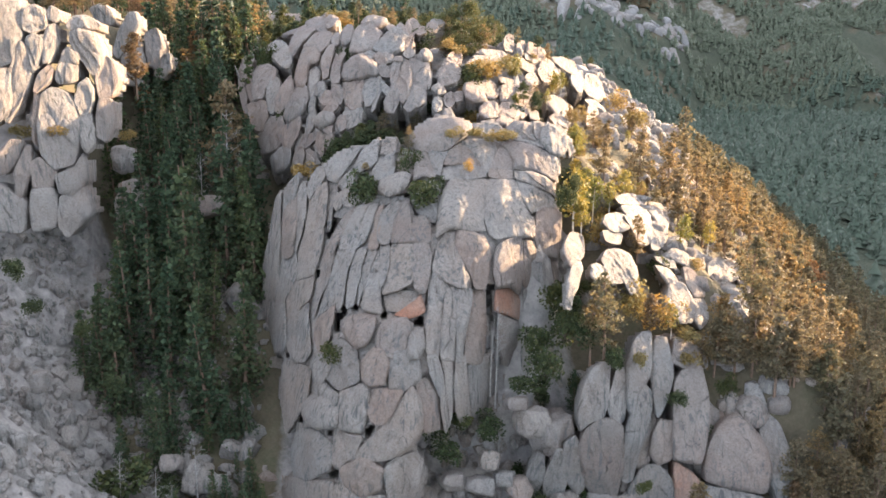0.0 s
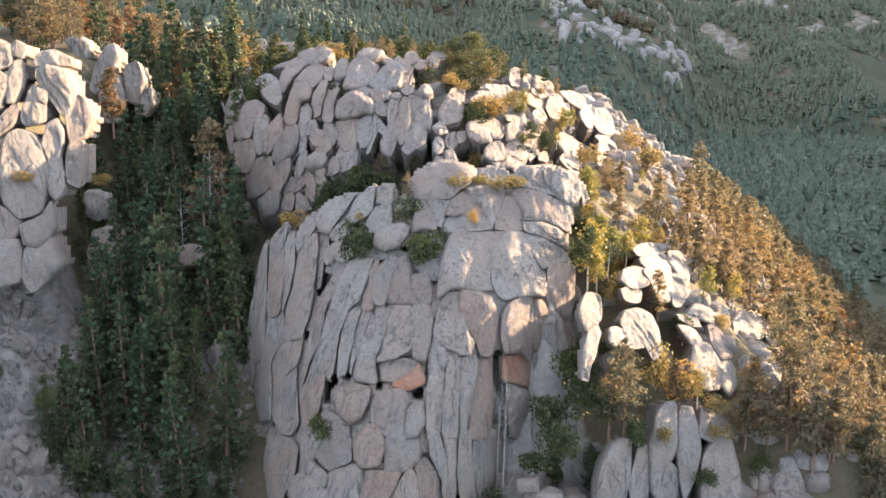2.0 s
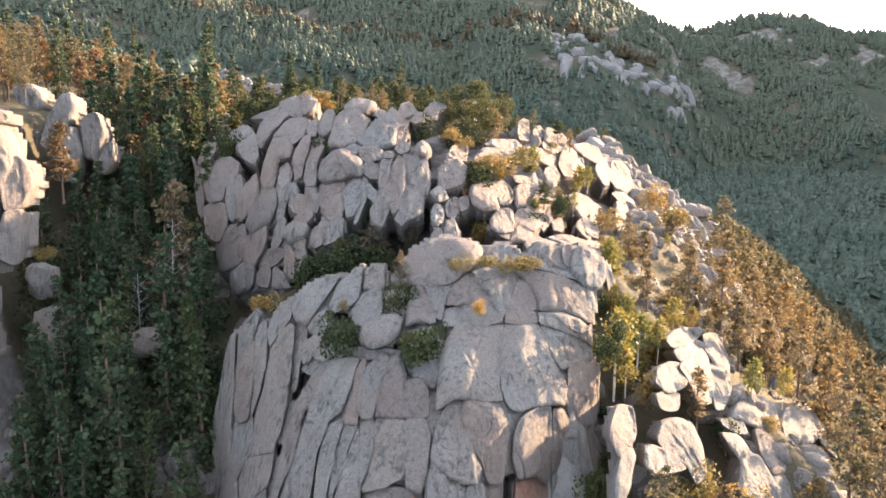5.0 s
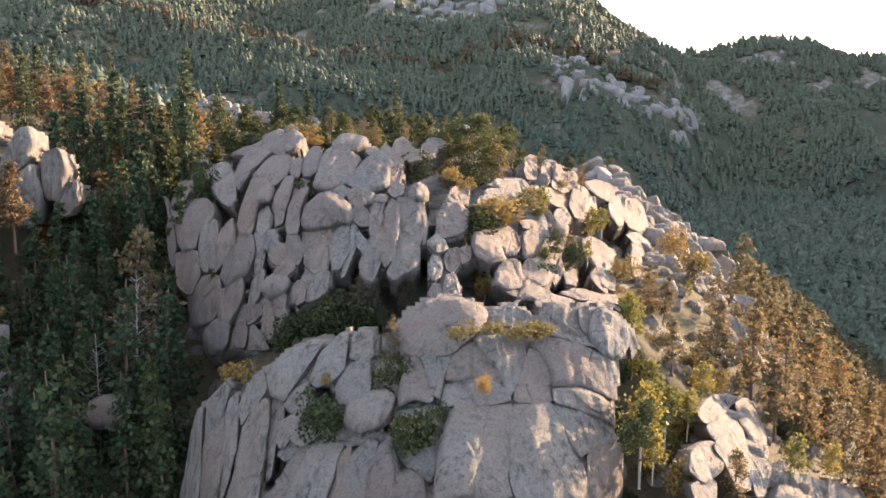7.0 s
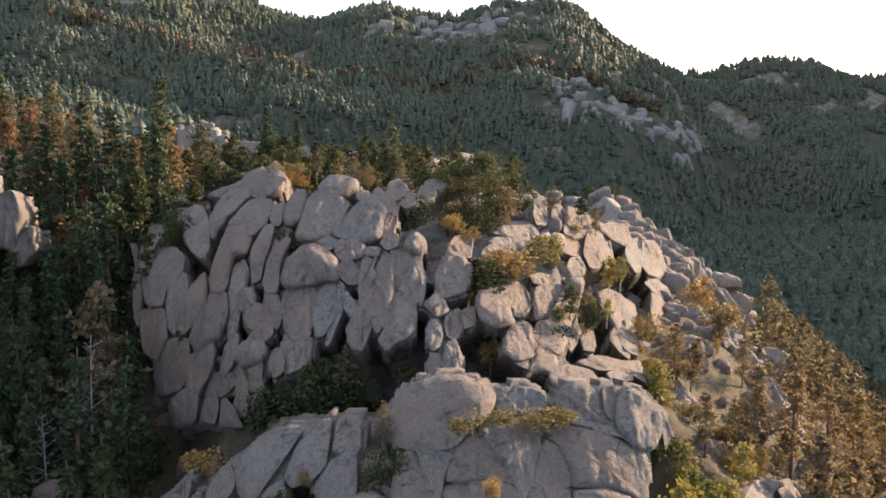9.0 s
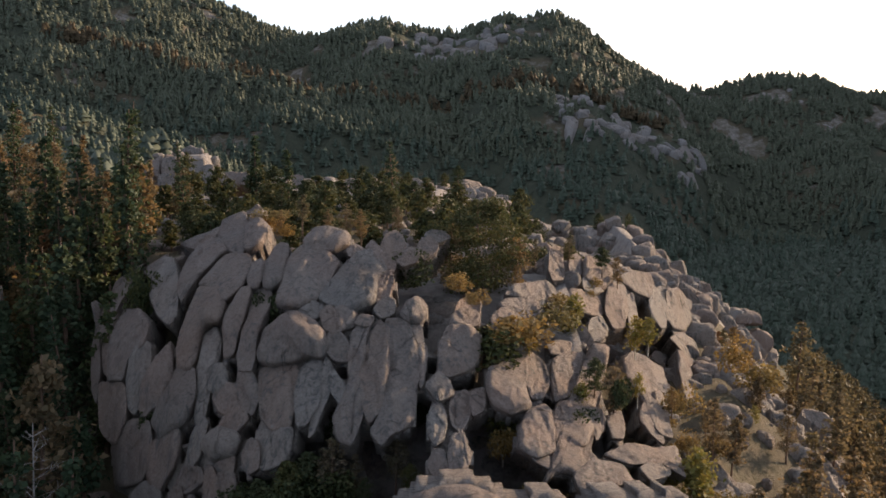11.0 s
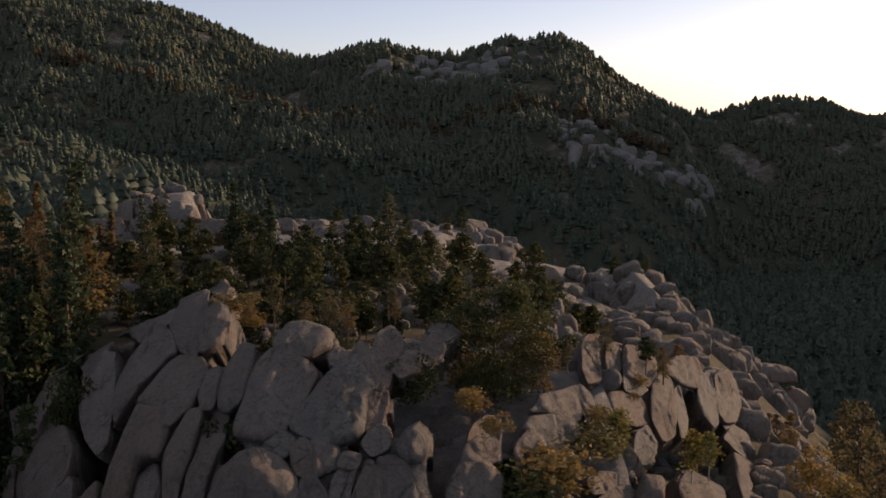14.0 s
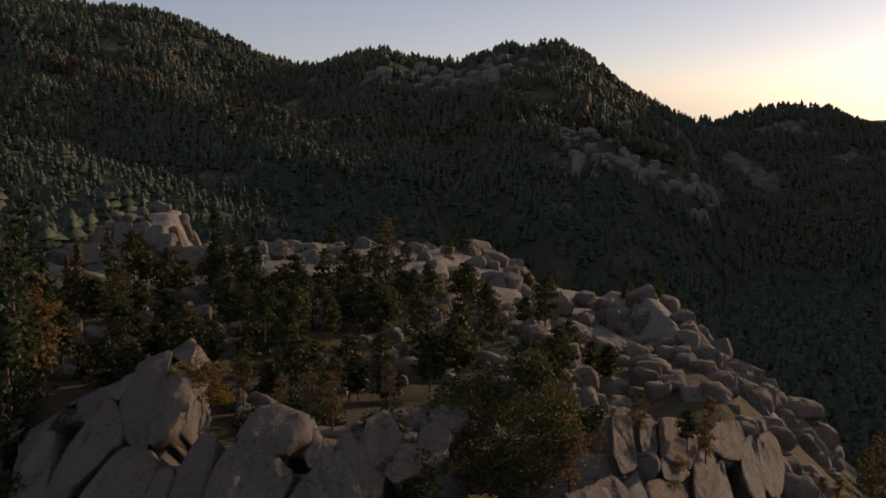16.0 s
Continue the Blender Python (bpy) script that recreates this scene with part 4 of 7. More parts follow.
block(upper, FACE_UPPER, [(-35.4, 16.7), (-35.4, 20.9), (-32.0, 17.6), (-29.6, 13.1), (-30.6, 12.5), (-32.2, 9.8), (-33.7, 4.5), (-35.4, 8.4), (-35.7, 13.1)])
block(upper, FACE_UPPER, [(-31.5, 6.9), (-30.5, 10.3), (-29.2, 13.0), (-26.2, 11.9), (-25.3, 9.8), (-25.5, 5.3), (-27.2, 3.3), (-29.0, 6.1)])
block(upper, FACE_UPPER, [(-32.1, 1.3), (-31.4, 6.6), (-29.4, 6.8), (-27.2, 3.3), (-27.5, 0.1), (-29.5, 0.1), (-29.4, -4.3), (-30.0, -6.0), (-31.8, -5.5), (-32.5, -2.6)])
block(upper, FACE_UPPER, [(-32.3, -5.4), (-29.5, -6.0), (-29.1, -9.5), (-30.1, -12.5), (-33.2, -13.4), (-34.7, -11.5), (-33.7, -8.5)])
block(upper, FACE_UPPER, [(-29.5, -1.4), (-27.8, -0.3), (-26.6, -3.0), (-27.1, -8.2), (-27.5, -12.2), (-28.8, -12.8), (-29.0, -8.7)], sink=1)
block(upper, FACE_UPPER, [(-41.3, 17.3), (-39.5, 16.8), (-35.2, 8.3), (-34.0, 2.9), (-34.9, 1.6), (-37.5, 4.2), (-40.2, 9.3), (-40.9, 13.8)])
block(upper, FACE_UPPER, [(-47.7, 19.2), (-45.3, 20.3), (-43.3, 21.7), (-41.0, 14.8), (-41.0, 11.2), (-43.3, 14.8)])
block(upper, FACE_UPPER, [(-50.4, 11.3), (-50.9, 17.1), (-48.6, 18.1), (-46.0, 19.7), (-48.0, 19.2), (-45.6, 11.1), (-46.3, 8.4), (-43.7, 3.3), (-43.5, -4.0), (-45.5, -1.3)])
block(upper, FACE_UPPER, [(-44.1, 3.4), (-43.9, 7.1), (-40.5, 5.4), (-38.0, 2.1), (-37.8, -1.1), (-39.7, -1.5), (-40.0, -5.1), (-42.8, -4.6), (-43.9, 0.1)])
block(upper, FACE_UPPER, [(-49.0, 5.9), (-50.9, 11.8), (-45.2, -1.4), (-44.7, -7.1), (-46.2, -4.8)])
block(upper, FACE_UPPER, [(-44.8, -4.4), (-43.1, -4.8), (-39.9, -5.8), (-38.8, -10.5), (-40.1, -13.3), (-43.1, -10.9)])
block(upper, FACE_UPPER, [(-39.7, -2.4), (-38.6, 0.2), (-36.7, -1.4), (-35.9, -6.3), (-37.3, -10.1), (-38.7, -8.9)])
block(upper, FACE_UPPER, [(-36.9, -6.0), (-35.0, -2.9), (-33.7, -1.4), (-32.6, -6.2), (-34.0, -9.3), (-35.8, -10.5), (-36.9, -9.4)])
block(upper, FACE_UPPER, [(-41.3, -13.0), (-38.3, -10.6), (-35.2, -11.4), (-34.4, -15.4), (-35.8, -18.1), (-40.0, -17.8)])
block(upper, FACE_UPPER, [(-35.0, -14.5), (-33.2, -13.4), (-30.5, -13.2), (-30.7, -16.2), (-32.8, -19.4), (-34.8, -18.3)])
block(upper, FACE_UPPER, [(-37.9, -19.8), (-35.3, -18.2), (-32.8, -19.8), (-33.3, -22.5), (-36.9, -22.8)])
block(upper, FACE_UPPER, [(-26.3, -2.1), (-26.5, 1.0), (-25.3, 4.6), (-24.0, 4.7), (-23.9, 2.7), (-24.5, -0.4), (-24.6, -4.3), (-25.9, -5.0)])
block(upper, FACE_UPPER, [(-24.1, -4.3), (-23.5, 1.5), (-22.8, 4.8), (-21.4, 4.0), (-21.3, 1.2), (-22.2, -1.7), (-21.8, -5.6), (-22.0, -7.3), (-23.6, -7.1)])
block(upper, FACE_UPPER, [(-22.7, 7.2), (-22.6, 11.3), (-22.1, 13.5), (-20.7, 12.9), (-20.3, 9.5), (-20.4, 5.6), (-21.5, 4.3), (-22.4, 4.9)])
block(upper, FACE_UPPER, [(-24.8, 7.0), (-24.9, 9.6), (-23.7, 10.1), (-23.1, 8.6), (-23.1, 5.1), (-24.3, 5.0)])
block(upper, FACE_UPPER, [(-18.5, 12.9), (-17.6, 16.0), (-15.9, 16.2), (-13.2, 14.9), (-12.8, 12.6), (-14.9, 11.2), (-17.0, 11.3)])
block(upper, FACE_UPPER, [(-20.6, 2.0), (-19.5, 10.8), (-18.4, 12.4), (-15.3, 10.7), (-13.6, 9.1), (-15.3, 3.0), (-17.5, 1.4)])
block(upper, FACE_UPPER, [(-15.3, 3.0), (-13.3, 7.1), (-11.5, 10.5), (-10.0, 11.3), (-8.2, 9.5), (-7.7, 7.6), (-8.8, 6.2), (-8.8, 2.0), (-11.2, 0.8), (-12.8, 1.3), (-14.4, 2.1)])
block(upper, FACE_UPPER, [(-12.7, 11.2), (-11.7, 12.2), (-10.8, 11.3), (-11.5, 9.8), (-12.3, 10.2)])
block(upper, FACE_UPPER, [(-12.2, 8.5), (-11.5, 10.1), (-10.3, 10.3), (-10.6, 8.6)])
block(upper, FACE_UPPER, [(-8.3, 11.5), (-8.1, 14.5), (-6.9, 15.8), (-6.0, 14.8), (-5.5, 12.7), (-6.3, 9.7), (-6.7, 7.7), (-7.6, 8.0)])
block(upper, FACE_UPPER, [(-10.4, 12.0), (-9.7, 13.6), (-8.3, 11.5), (-7.6, 8.0), (-8.4, 8.8), (-9.7, 10.7)])
block(upper, FACE_UPPER, [(-8.5, 6.8), (-7.3, 7.6), (-6.7, 6.5), (-7.1, 2.8), (-8.6, 2.1)])
block(upper, FACE_UPPER, [(-3.6, 11.7), (-3.4, 13.9), (-2.3, 15.2), (-1.2, 13.7), (-1.7, 12.1), (-2.9, 10.7)])
block(upper, FACE_UPPER, [(-2.8, 15.5), (-2.0, 16.8), (-0.4, 16.9), (0.3, 15.9), (-1.3, 14.4)])
block(upper, FACE_UPPER, [(-6.2, 9.8), (-5.0, 12.1), (-3.9, 12.3), (-3.9, 10.2), (-5.5, 8.8)])
block(upper, FACE_UPPER, [(-5.4, 0.7), (-4.9, 2.3), (-3.7, 3.3), (-2.9, 2.6), (-2.6, 0.9), (-3.3, -0.6), (-4.6, -0.6)], bulge=1.6)
block(upper, FACE_UPPER, [(-8.5, 1.0), (-7.5, 2.8), (-6.3, 2.6), (-6.4, 0.6), (-7.7, -0.1)])
block(upper, FACE_UPPER, [(-21.5, -4.7), (-21.0, -1.9), (-19.3, -0.1), (-17.7, 0.3), (-15.7, -0.8), (-14.2, -2.9), (-13.8, -4.8), (-14.4, -6.2), (-16.0, -5.7), (-17.8, -6.5), (-19.7, -6.7), (-21.2, -6.1)], bulge=3)
block(upper, FACE_UPPER, [(-17.3, 0.8), (-16.0, 2.1), (-15.0, 1.3), (-15.3, -0.3), (-16.5, -0.2)])
block(upper, FACE_UPPER, [(-14.9, 0.2), (-13.9, 1.3), (-12.7, 0.2), (-11.9, -1.9), (-13.1, -2.6), (-14.2, -1.9)])
block(upper, FACE_UPPER, [(-13.4, 0.7), (-12.2, 1.3), (-10.8, 0.3), (-10.7, -1.3), (-11.9, -1.9)])
block(upper, FACE_UPPER, [(-13.6, -2.9), (-12.5, -2.4), (-11.5, -4.2), (-11.1, -6.3), (-12.6, -6.3), (-13.7, -4.8)])
block(upper, FACE_UPPER, [(-10.9, -2.9), (-10.4, -1.8), (-8.9, -1.4), (-9.4, -3.8), (-9.6, -6.3), (-10.0, -9.1), (-11.0, -8.2), (-10.9, -5.3)])
block(upper, FACE_UPPER, [(-10.4, -1.3), (-10.0, -0.2), (-8.8, -0.4), (-9.1, -1.5)])
block(upper, FACE_UPPER, [(-8.6, -2.3), (-8.1, -0.6), (-7.3, -1.3), (-6.8, -5.2), (-6.8, -9.0), (-7.1, -12.7), (-8.4, -14.4), (-9.3, -11.8), (-9.7, -8.2), (-9.3, -5.3)])
block(upper, FACE_UPPER, [(-7.3, -0.6), (-5.8, -0.4), (-4.6, -1.0), (-3.8, -3.9), (-3.3, -7.9), (-3.6, -10.3), (-5.1, -9.0), (-6.4, -9.0), (-6.6, -5.2)])
block(upper, FACE_UPPER, [(-6.9, -10.0), (-6.4, -9.2), (-5.1, -9.4), (-3.6, -10.6), (-3.9, -14.4), (-5.6, -15.3), (-6.9, -16.9), (-8.0, -15.2), (-7.1, -13.1)])
block(upper, FACE_UPPER, [(-4.4, -1.0), (-3.1, -1.1), (-2.5, -4.8), (-2.6, -8.8), (-3.1, -9.8), (-3.5, -4.9)])
block(upper, FACE_UPPER, [(-10.6, -8.2), (-9.7, -9.1), (-9.1, -11.8), (-9.5, -15.2), (-10.1, -16.8), (-11.5, -15.9), (-12.1, -13.4), (-11.2, -11.7)])
block(upper, FACE_UPPER, [(-13.1, -8.6), (-12.5, -7.7), (-11.4, -10.0), (-10.5, -11.3), (-11.7, -11.7), (-12.5, -10.4)])
block(upper, FACE_UPPER, [(-21.2, -7.4), (-19.7, -6.7), (-17.4, -6.5), (-16.5, -7.9), (-16.6, -11.4), (-16.9, -14.2), (-19.0, -14.4), (-20.3, -12.6)])
block(upper, FACE_UPPER, [(-20.2, -13.4), (-18.6, -14.4), (-16.7, -14.6), (-16.9, -17.7), (-19.4, -18.9), (-20.4, -18.0), (-20.5, -14.9)])
block(upper, FACE_UPPER, [(-16.5, -7.9), (-15.2, -6.2), (-14.0, -6.7), (-14.0, -11.6), (-14.9, -14.0), (-16.0, -14.3), (-16.5, -12.2)])
block(upper, FACE_UPPER, [(-13.8, -6.2), (-12.9, -7.2), (-13.0, -10.8), (-14.1, -14.9), (-14.8, -15.6), (-14.6, -13.2), (-13.9, -11.1)])
block(upper, FACE_UPPER, [(-26.9, -14.7), (-25.3, -13.8), (-23.3, -14.4), (-22.8, -15.4), (-23.5, -16.8), (-25.9, -17.0), (-27.0, -15.8)], bulge=1.5)
block(upper, FACE_UPPER, [(-25.4, -13.4), (-24.3, -12.0), (-22.8, -11.0), (-22.2, -13.1), (-23.3, -14.1)])
block(upper, FACE_UPPER, [(-26.5, -10.0), (-25.4, -8.5), (-23.8, -9.2), (-23.2, -11.0), (-24.5, -12.1), (-25.7, -11.4)])
block(upper, FACE_UPPER, [(-27.1, -8.7), (-27.0, -6.1), (-25.7, -6.1), (-25.0, -8.6), (-26.2, -9.3)])
block(upper, FACE_UPPER, [(-23.6, -7.1), (-21.9, -7.8), (-21.0, -10.9), (-21.6, -12.4), (-22.8, -11.0), (-23.5, -9.3)])
block(upper, FACE_UPPER, [(-22.0, -17.0), (-21.2, -15.6), (-20.4, -16.1), (-20.2, -18.4), (-21.3, -19.0)])
block(upper, FACE_UPPER, [(-29.3, -16.5), (-28.7, -13.6), (-27.5, -12.2), (-27.0, -13.1), (-27.6, -16.1), (-28.8, -17.7)])
block(upper, FACE_UPPER, [(-26.7, -17.7), (-25.6, -18.3), (-24.8, -20.9), (-25.1, -23.7), (-26.0, -22.2), (-26.7, -19.9)])
block(upper, FACE_UPPER, [(-24.9, -18.8), (-23.1, -18.9), (-22.7, -21.3), (-23.9, -22.5), (-24.8, -20.9)])
block(upper, FACE_UPPER, [(-32.3, -22.4), (-31.4, -19.7), (-30.0, -19.6), (-29.5, -21.5), (-29.9, -23.5)])
block(upper, FACE_UPPER, [(-29.0, -23.7), (-28.9, -20.9), (-28.2, -20.7), (-26.4, -23.5), (-25.5, -24.7)])
block(upper, FACE_UPPER, [(-25.0, -17.6), (-24.7, -16.6), (-23.3, -17.2), (-23.3, -18.7)])
block(upper, FACE_UPPER, [(-30.5, -19.2), (-29.7, -17.5), (-27.5, -17.9), (-27.0, -19.1), (-28.7, -19.9), (-30.0, -20.0)])
block(upper, FACE_UPPER, [(-1.0, -7.6), (-0.7, -3.5), (0.0, -1.1), (1.2, -0.3), (2.8, -0.5), (3.9, -1.9), (3.6, -4.2), (2.6, -6.6), (0.4, -8.0)])
block(upper, FACE_UPPER, [(0.4, -0.5), (0.8, 1.3), (2.0, 2.6), (3.7, 2.3), (3.6, 0.3), (2.0, -0.5)])
block(upper, FACE_UPPER, [(1.0, 2.0), (1.6, 3.9), (2.9, 5.3), (4.1, 4.7), (3.8, 2.5), (2.4, 2.7)])
block(upper, FACE_UPPER, [(4.5, -8.8), (4.9, -6.6), (6.6, -5.2), (9.1, -3.3), (9.3, -5.5), (8.7, -8.5), (9.3, -11.0), (6.9, -12.5), (4.8, -11.3)])
block(upper, FACE_UPPER, [(9.5, -3.7), (10.4, -2.6), (11.6, -3.6), (12.0, -6.4), (11.0, -9.5), (9.5, -9.9), (9.2, -7.2)])
block(upper, FACE_UPPER, [(12.5, -6.8), (13.3, -3.0), (15.3, -1.2), (18.1, -0.9), (19.6, -2.1), (17.4, -5.7), (14.3, -8.6), (12.4, -9.7)])
block(upper, FACE_UPPER, [(7.9, -14.4), (8.8, -12.2), (10.9, -10.7), (11.5, -11.6), (11.1, -16.9), (9.0, -18.1), (7.5, -16.9)])
block(upper, FACE_UPPER, [(11.8, -12.6), (12.9, -10.1), (14.7, -9.3), (16.0, -10.9), (16.3, -13.1), (14.9, -15.7), (11.7, -16.3)])
block(upper, FACE_UPPER, [(16.8, -8.9), (18.2, -8.4), (18.1, -12.0), (16.6, -14.7), (16.4, -12.5)])
block(upper, FACE_UPPER, [(5.4, -2.1), (5.7, 2.1), (7.1, 4.2), (8.3, 3.7), (8.6, 1.3), (6.8, 0.1), (6.6, -1.7)])
block(upper, FACE_UPPER, [(6.6, 4.3), (7.6, 5.9), (10.3, 7.1), (12.5, 6.5), (12.2, 3.4), (10.0, 2.4), (8.7, 3.2)])
block(upper, FACE_UPPER, [(7.6, 6.6), (9.1, 8.9), (11.5, 10.3), (12.9, 10.3), (13.2, 8.4), (11.7, 7.0), (9.9, 7.1)])
block(upper, FACE_UPPER, [(10.4, 8.2), (12.4, 9.6), (13.5, 8.9), (13.0, 7.0), (10.9, 6.7)])
block(upper, FACE_UPPER, [(11.8, 10.4), (14.0, 11.8), (15.0, 10.7), (15.0, 8.0), (13.9, 6.1), (13.5, 8.6), (12.9, 10.3)])
block(upper, FACE_UPPER, [(14.7, 14.7), (15.4, 18.7), (16.3, 20.3), (17.7, 20.4), (17.0, 16.7), (17.0, 13.9), (15.0, 12.4)])
block(upper, FACE_UPPER, [(18.2, 16.0), (19.0, 19.3), (20.1, 20.6), (20.8, 19.7), (20.1, 16.4), (18.3, 14.6)])
block(upper, FACE_UPPER, [(20.8, 17.5), (21.7, 20.2), (24.0, 21.0), (26.3, 20.3), (26.0, 18.0), (24.4, 15.6), (22.1, 14.8), (20.5, 15.2)])
block(upper, FACE_UPPER, [(20.2, 13.0), (20.5, 15.2), (22.4, 15.1), (23.7, 14.5), (21.9, 13.3)])
block(upper, FACE_UPPER, [(17.2, 9.9), (18.0, 12.1), (20.7, 12.9), (22.3, 12.9), (23.0, 9.8), (20.6, 8.4), (18.0, 8.3)])
block(upper, FACE_UPPER, [(23.2, 10.0), (25.1, 16.1), (27.3, 18.9), (28.8, 17.8), (27.9, 13.0), (26.3, 8.5), (24.1, 7.1)])
block(upper, FACE_UPPER, [(27.2, 8.3), (28.8, 16.4), (30.4, 18.2), (30.4, 14.7), (29.1, 10.3)])
block(upper, FACE_UPPER, [(28.1, 20.1), (31.8, 23.3), (35.6, 25.2), (36.1, 23.5), (34.7, 19.8), (31.1, 18.7), (28.5, 18.8)])
block(upper, FACE_UPPER, [(33.5, 16.8), (35.8, 22.0), (38.5, 24.5), (38.5, 20.5), (37.1, 15.2), (35.5, 13.4), (33.7, 14.9)])
block(upper, FACE_UPPER, [(38.9, 20.7), (39.6, 23.9), (42.7, 26.4), (45.3, 25.9), (46.2, 22.6), (42.9, 18.1), (39.1, 16.0), (37.9, 17.2)])
block(upper, FACE_UPPER, [(24.5, 1.1), (26.8, 3.9), (29.6, 3.6), (31.9, 2.9), (32.0, 0.0), (29.0, -7.4), (27.8, -12.0), (25.5, -11.7), (25.7, -6.4), (24.8, -4.1), (24.2, -2.4)])
block(upper, FACE_UPPER, [(18.8, -11.8), (20.2, -9.5), (21.0, -9.8), (20.1, -13.7), (18.5, -14.2)])
block(upper, FACE_UPPER, [(25.7, -6.4), (28.1, -3.7), (27.1, -8.3), (25.9, -13.5), (24.5, -12.1), (23.7, -9.9)])
block(upper, FACE_UPPER, [(37.5, 12.7), (41.6, 16.4), (45.3, 17.0), (47.1, 14.0), (43.4, 11.2), (40.3, 11.9)])
block(upper, FACE_UPPER, [(38.3, 10.4), (42.3, 10.3), (46.0, 10.9), (40.0, 2.5), (35.1, -2.4), (36.6, 3.2)])
block(upper, FACE_UPPER, [(19.0, 3.4), (20.4, 6.9), (22.2, 8.7), (22.9, 6.3), (20.8, 3.1)])
block(upper, FACE_UPPER, [(12.7, -0.8), (14.2, 0.5), (16.0, 0.7), (15.3, -1.2), (13.0, -2.1)])
block(upper, FACE_UPPER, [(-1.8, -12.5), (-0.9, -11.5), (-0.3, -13.3), (-0.5, -16.1), (-1.4, -17.0), (-2.0, -15.2)])
block(upper, FACE_UPPER, [(-2.2, -9.7), (-1.1, -7.6), (0.0, -8.5), (0.4, -10.4), (-1.1, -11.5)])
block(upper, FACE_UPPER, [(0.4, -11.4), (1.8, -9.8), (2.6, -10.7), (2.2, -13.1), (1.4, -15.1), (0.4, -14.2)])
block(upper, FACE_UPPER, [(0.4, -16.0), (1.6, -15.5), (2.0, -18.6), (1.3, -20.8), (0.2, -19.9)])
block(upper, FACE_UPPER, [(-1.8, -19.5), (-1.4, -17.8), (-0.5, -17.8), (-0.2, -20.4), (-1.3, -20.8)])
block(upper, FACE_UPPER, [(2.6, -10.2), (4.1, -9.4), (3.8, -12.0), (2.7, -13.1)])
block(upper, FACE_UPPER, [(9.4, -21.4), (11.4, -19.3), (13.1, -19.6), (13.5, -21.5), (21.6, 0.8), (18.6, 0.8)])
block(upper, FACE_UPPER, [(13.0, -20.1), (15.2, -18.0), (18.6, -18.1), (19.2, -20.1), (15.3, -21.4), (13.4, -22.4)])
block(upper, FACE_UPPER, [(21.0, -18.1), (24.4, -16.5), (24.3, -18.5), (21.7, -19.6)])
block(upper, FACE_UPPER, [(8.7, -18.2), (11.3, -17.0), (14.7, -16.4), (16.0, -17.5), (13.2, -19.1), (10.6, -19.4)])
block(upper, FACE_UPPER, [(17.0, -16.8), (20.7, -14.7), (24.1, -14.8), (27.2, -13.6), (26.0, -19.0), (24.4, -16.5), (19.9, -17.8)])
block(spur, FACE_SPUR, [(-8.1, 21.8), (-5.3, 23.2), (0.1, 24.2), (2.6, 23.7), (-1.8, 21.9), (-7.1, 20.5)])
block(spur, FACE_SPUR, [(-7.2, 20.0), (-1.8, 21.9), (1.4, 21.5), (-0.0, 20.2), (-6.3, 18.3)])
block(spur, FACE_SPUR, [(-13.0, 15.3), (-11.6, 17.1), (-7.9, 18.0), (-5.9, 17.1), (-7.3, 15.0), (-11.0, 14.1)])
block(spur, FACE_SPUR, [(-13.3, 13.6), (-11.0, 13.9), (-9.1, 13.6), (-10.2, 11.8), (-12.7, 12.0)])
block(spur, FACE_SPUR, [(-7.3, 17.5), (-0.7, 20.4), (0.2, 18.8), (-2.5, 12.6), (-5.2, 12.3), (-5.9, 15.8)])
block(spur, FACE_SPUR, [(2.1, 22.8), (6.1, 23.5), (6.2, 19.9), (3.5, 16.0), (1.8, 17.1), (0.9, 20.3)])
block(spur, FACE_SPUR, [(-0.1, 17.4), (2.4, 16.5), (3.1, 14.6), (-0.4, 11.7), (-2.3, 11.5)])
block(spur, FACE_SPUR, [(-14.6, 8.1), (-13.1, 9.8), (-10.5, 10.1), (-8.1, 9.2), (-7.4, 6.6), (-7.6, 3.4), (-9.4, 2.4), (-10.7, 5.3), (-13.0, 6.2)])
block(spur, FACE_SPUR, [(-16.7, 7.0), (-15.3, 7.1), (-12.0, 5.3), (-10.9, 4.3), (-15.1, 4.1), (-16.9, 5.0)])
block(spur, FACE_SPUR, [(0.5, 10.0), (4.4, 12.2), (9.5, 12.7), (11.4, 11.6), (10.4, 8.3), (5.9, 8.6), (2.5, 9.6)])
block(spur, FACE_SPUR, [(-1.8, 9.8), (2.5, 9.6), (2.6, 7.8), (-0.7, 8.7)])
block(spur, FACE_SPUR, [(4.9, 7.9), (10.1, 7.7), (8.6, 2.9), (5.5, 2.3), (4.4, 5.0)])
block(spur, FACE_SPUR, [(5.1, 1.7), (7.9, 1.8), (7.2, -1.5), (5.0, -3.6), (4.1, -2.0)])
block(spur, FACE_SPUR, [(12.4, 9.1), (17.3, 11.4), (21.5, 11.1), (20.1, 7.0), (14.3, 5.5), (10.7, 5.9)])
block(spur, FACE_SPUR, [(10.1, 4.7), (15.1, 5.5), (18.4, 4.4), (18.2, 0.3), (18.1, -2.5), (13.5, -5.1), (12.4, -1.4), (8.9, 0.2)])
block(spur, FACE_SPUR, [(20.9, 10.4), (21.9, 7.1), (20.5, 3.3), (19.2, 5.7)])
block(spur, FACE_SPUR, [(0.2, 4.8), (3.5, 4.4), (4.7, 0.6), (3.3, -2.5), (0.2, -2.5), (-1.6, 0.5)])
block(spur, FACE_SPUR, [(-2.3, 8.0), (0.9, 7.1), (2.3, 4.9), (-0.5, 4.8)])
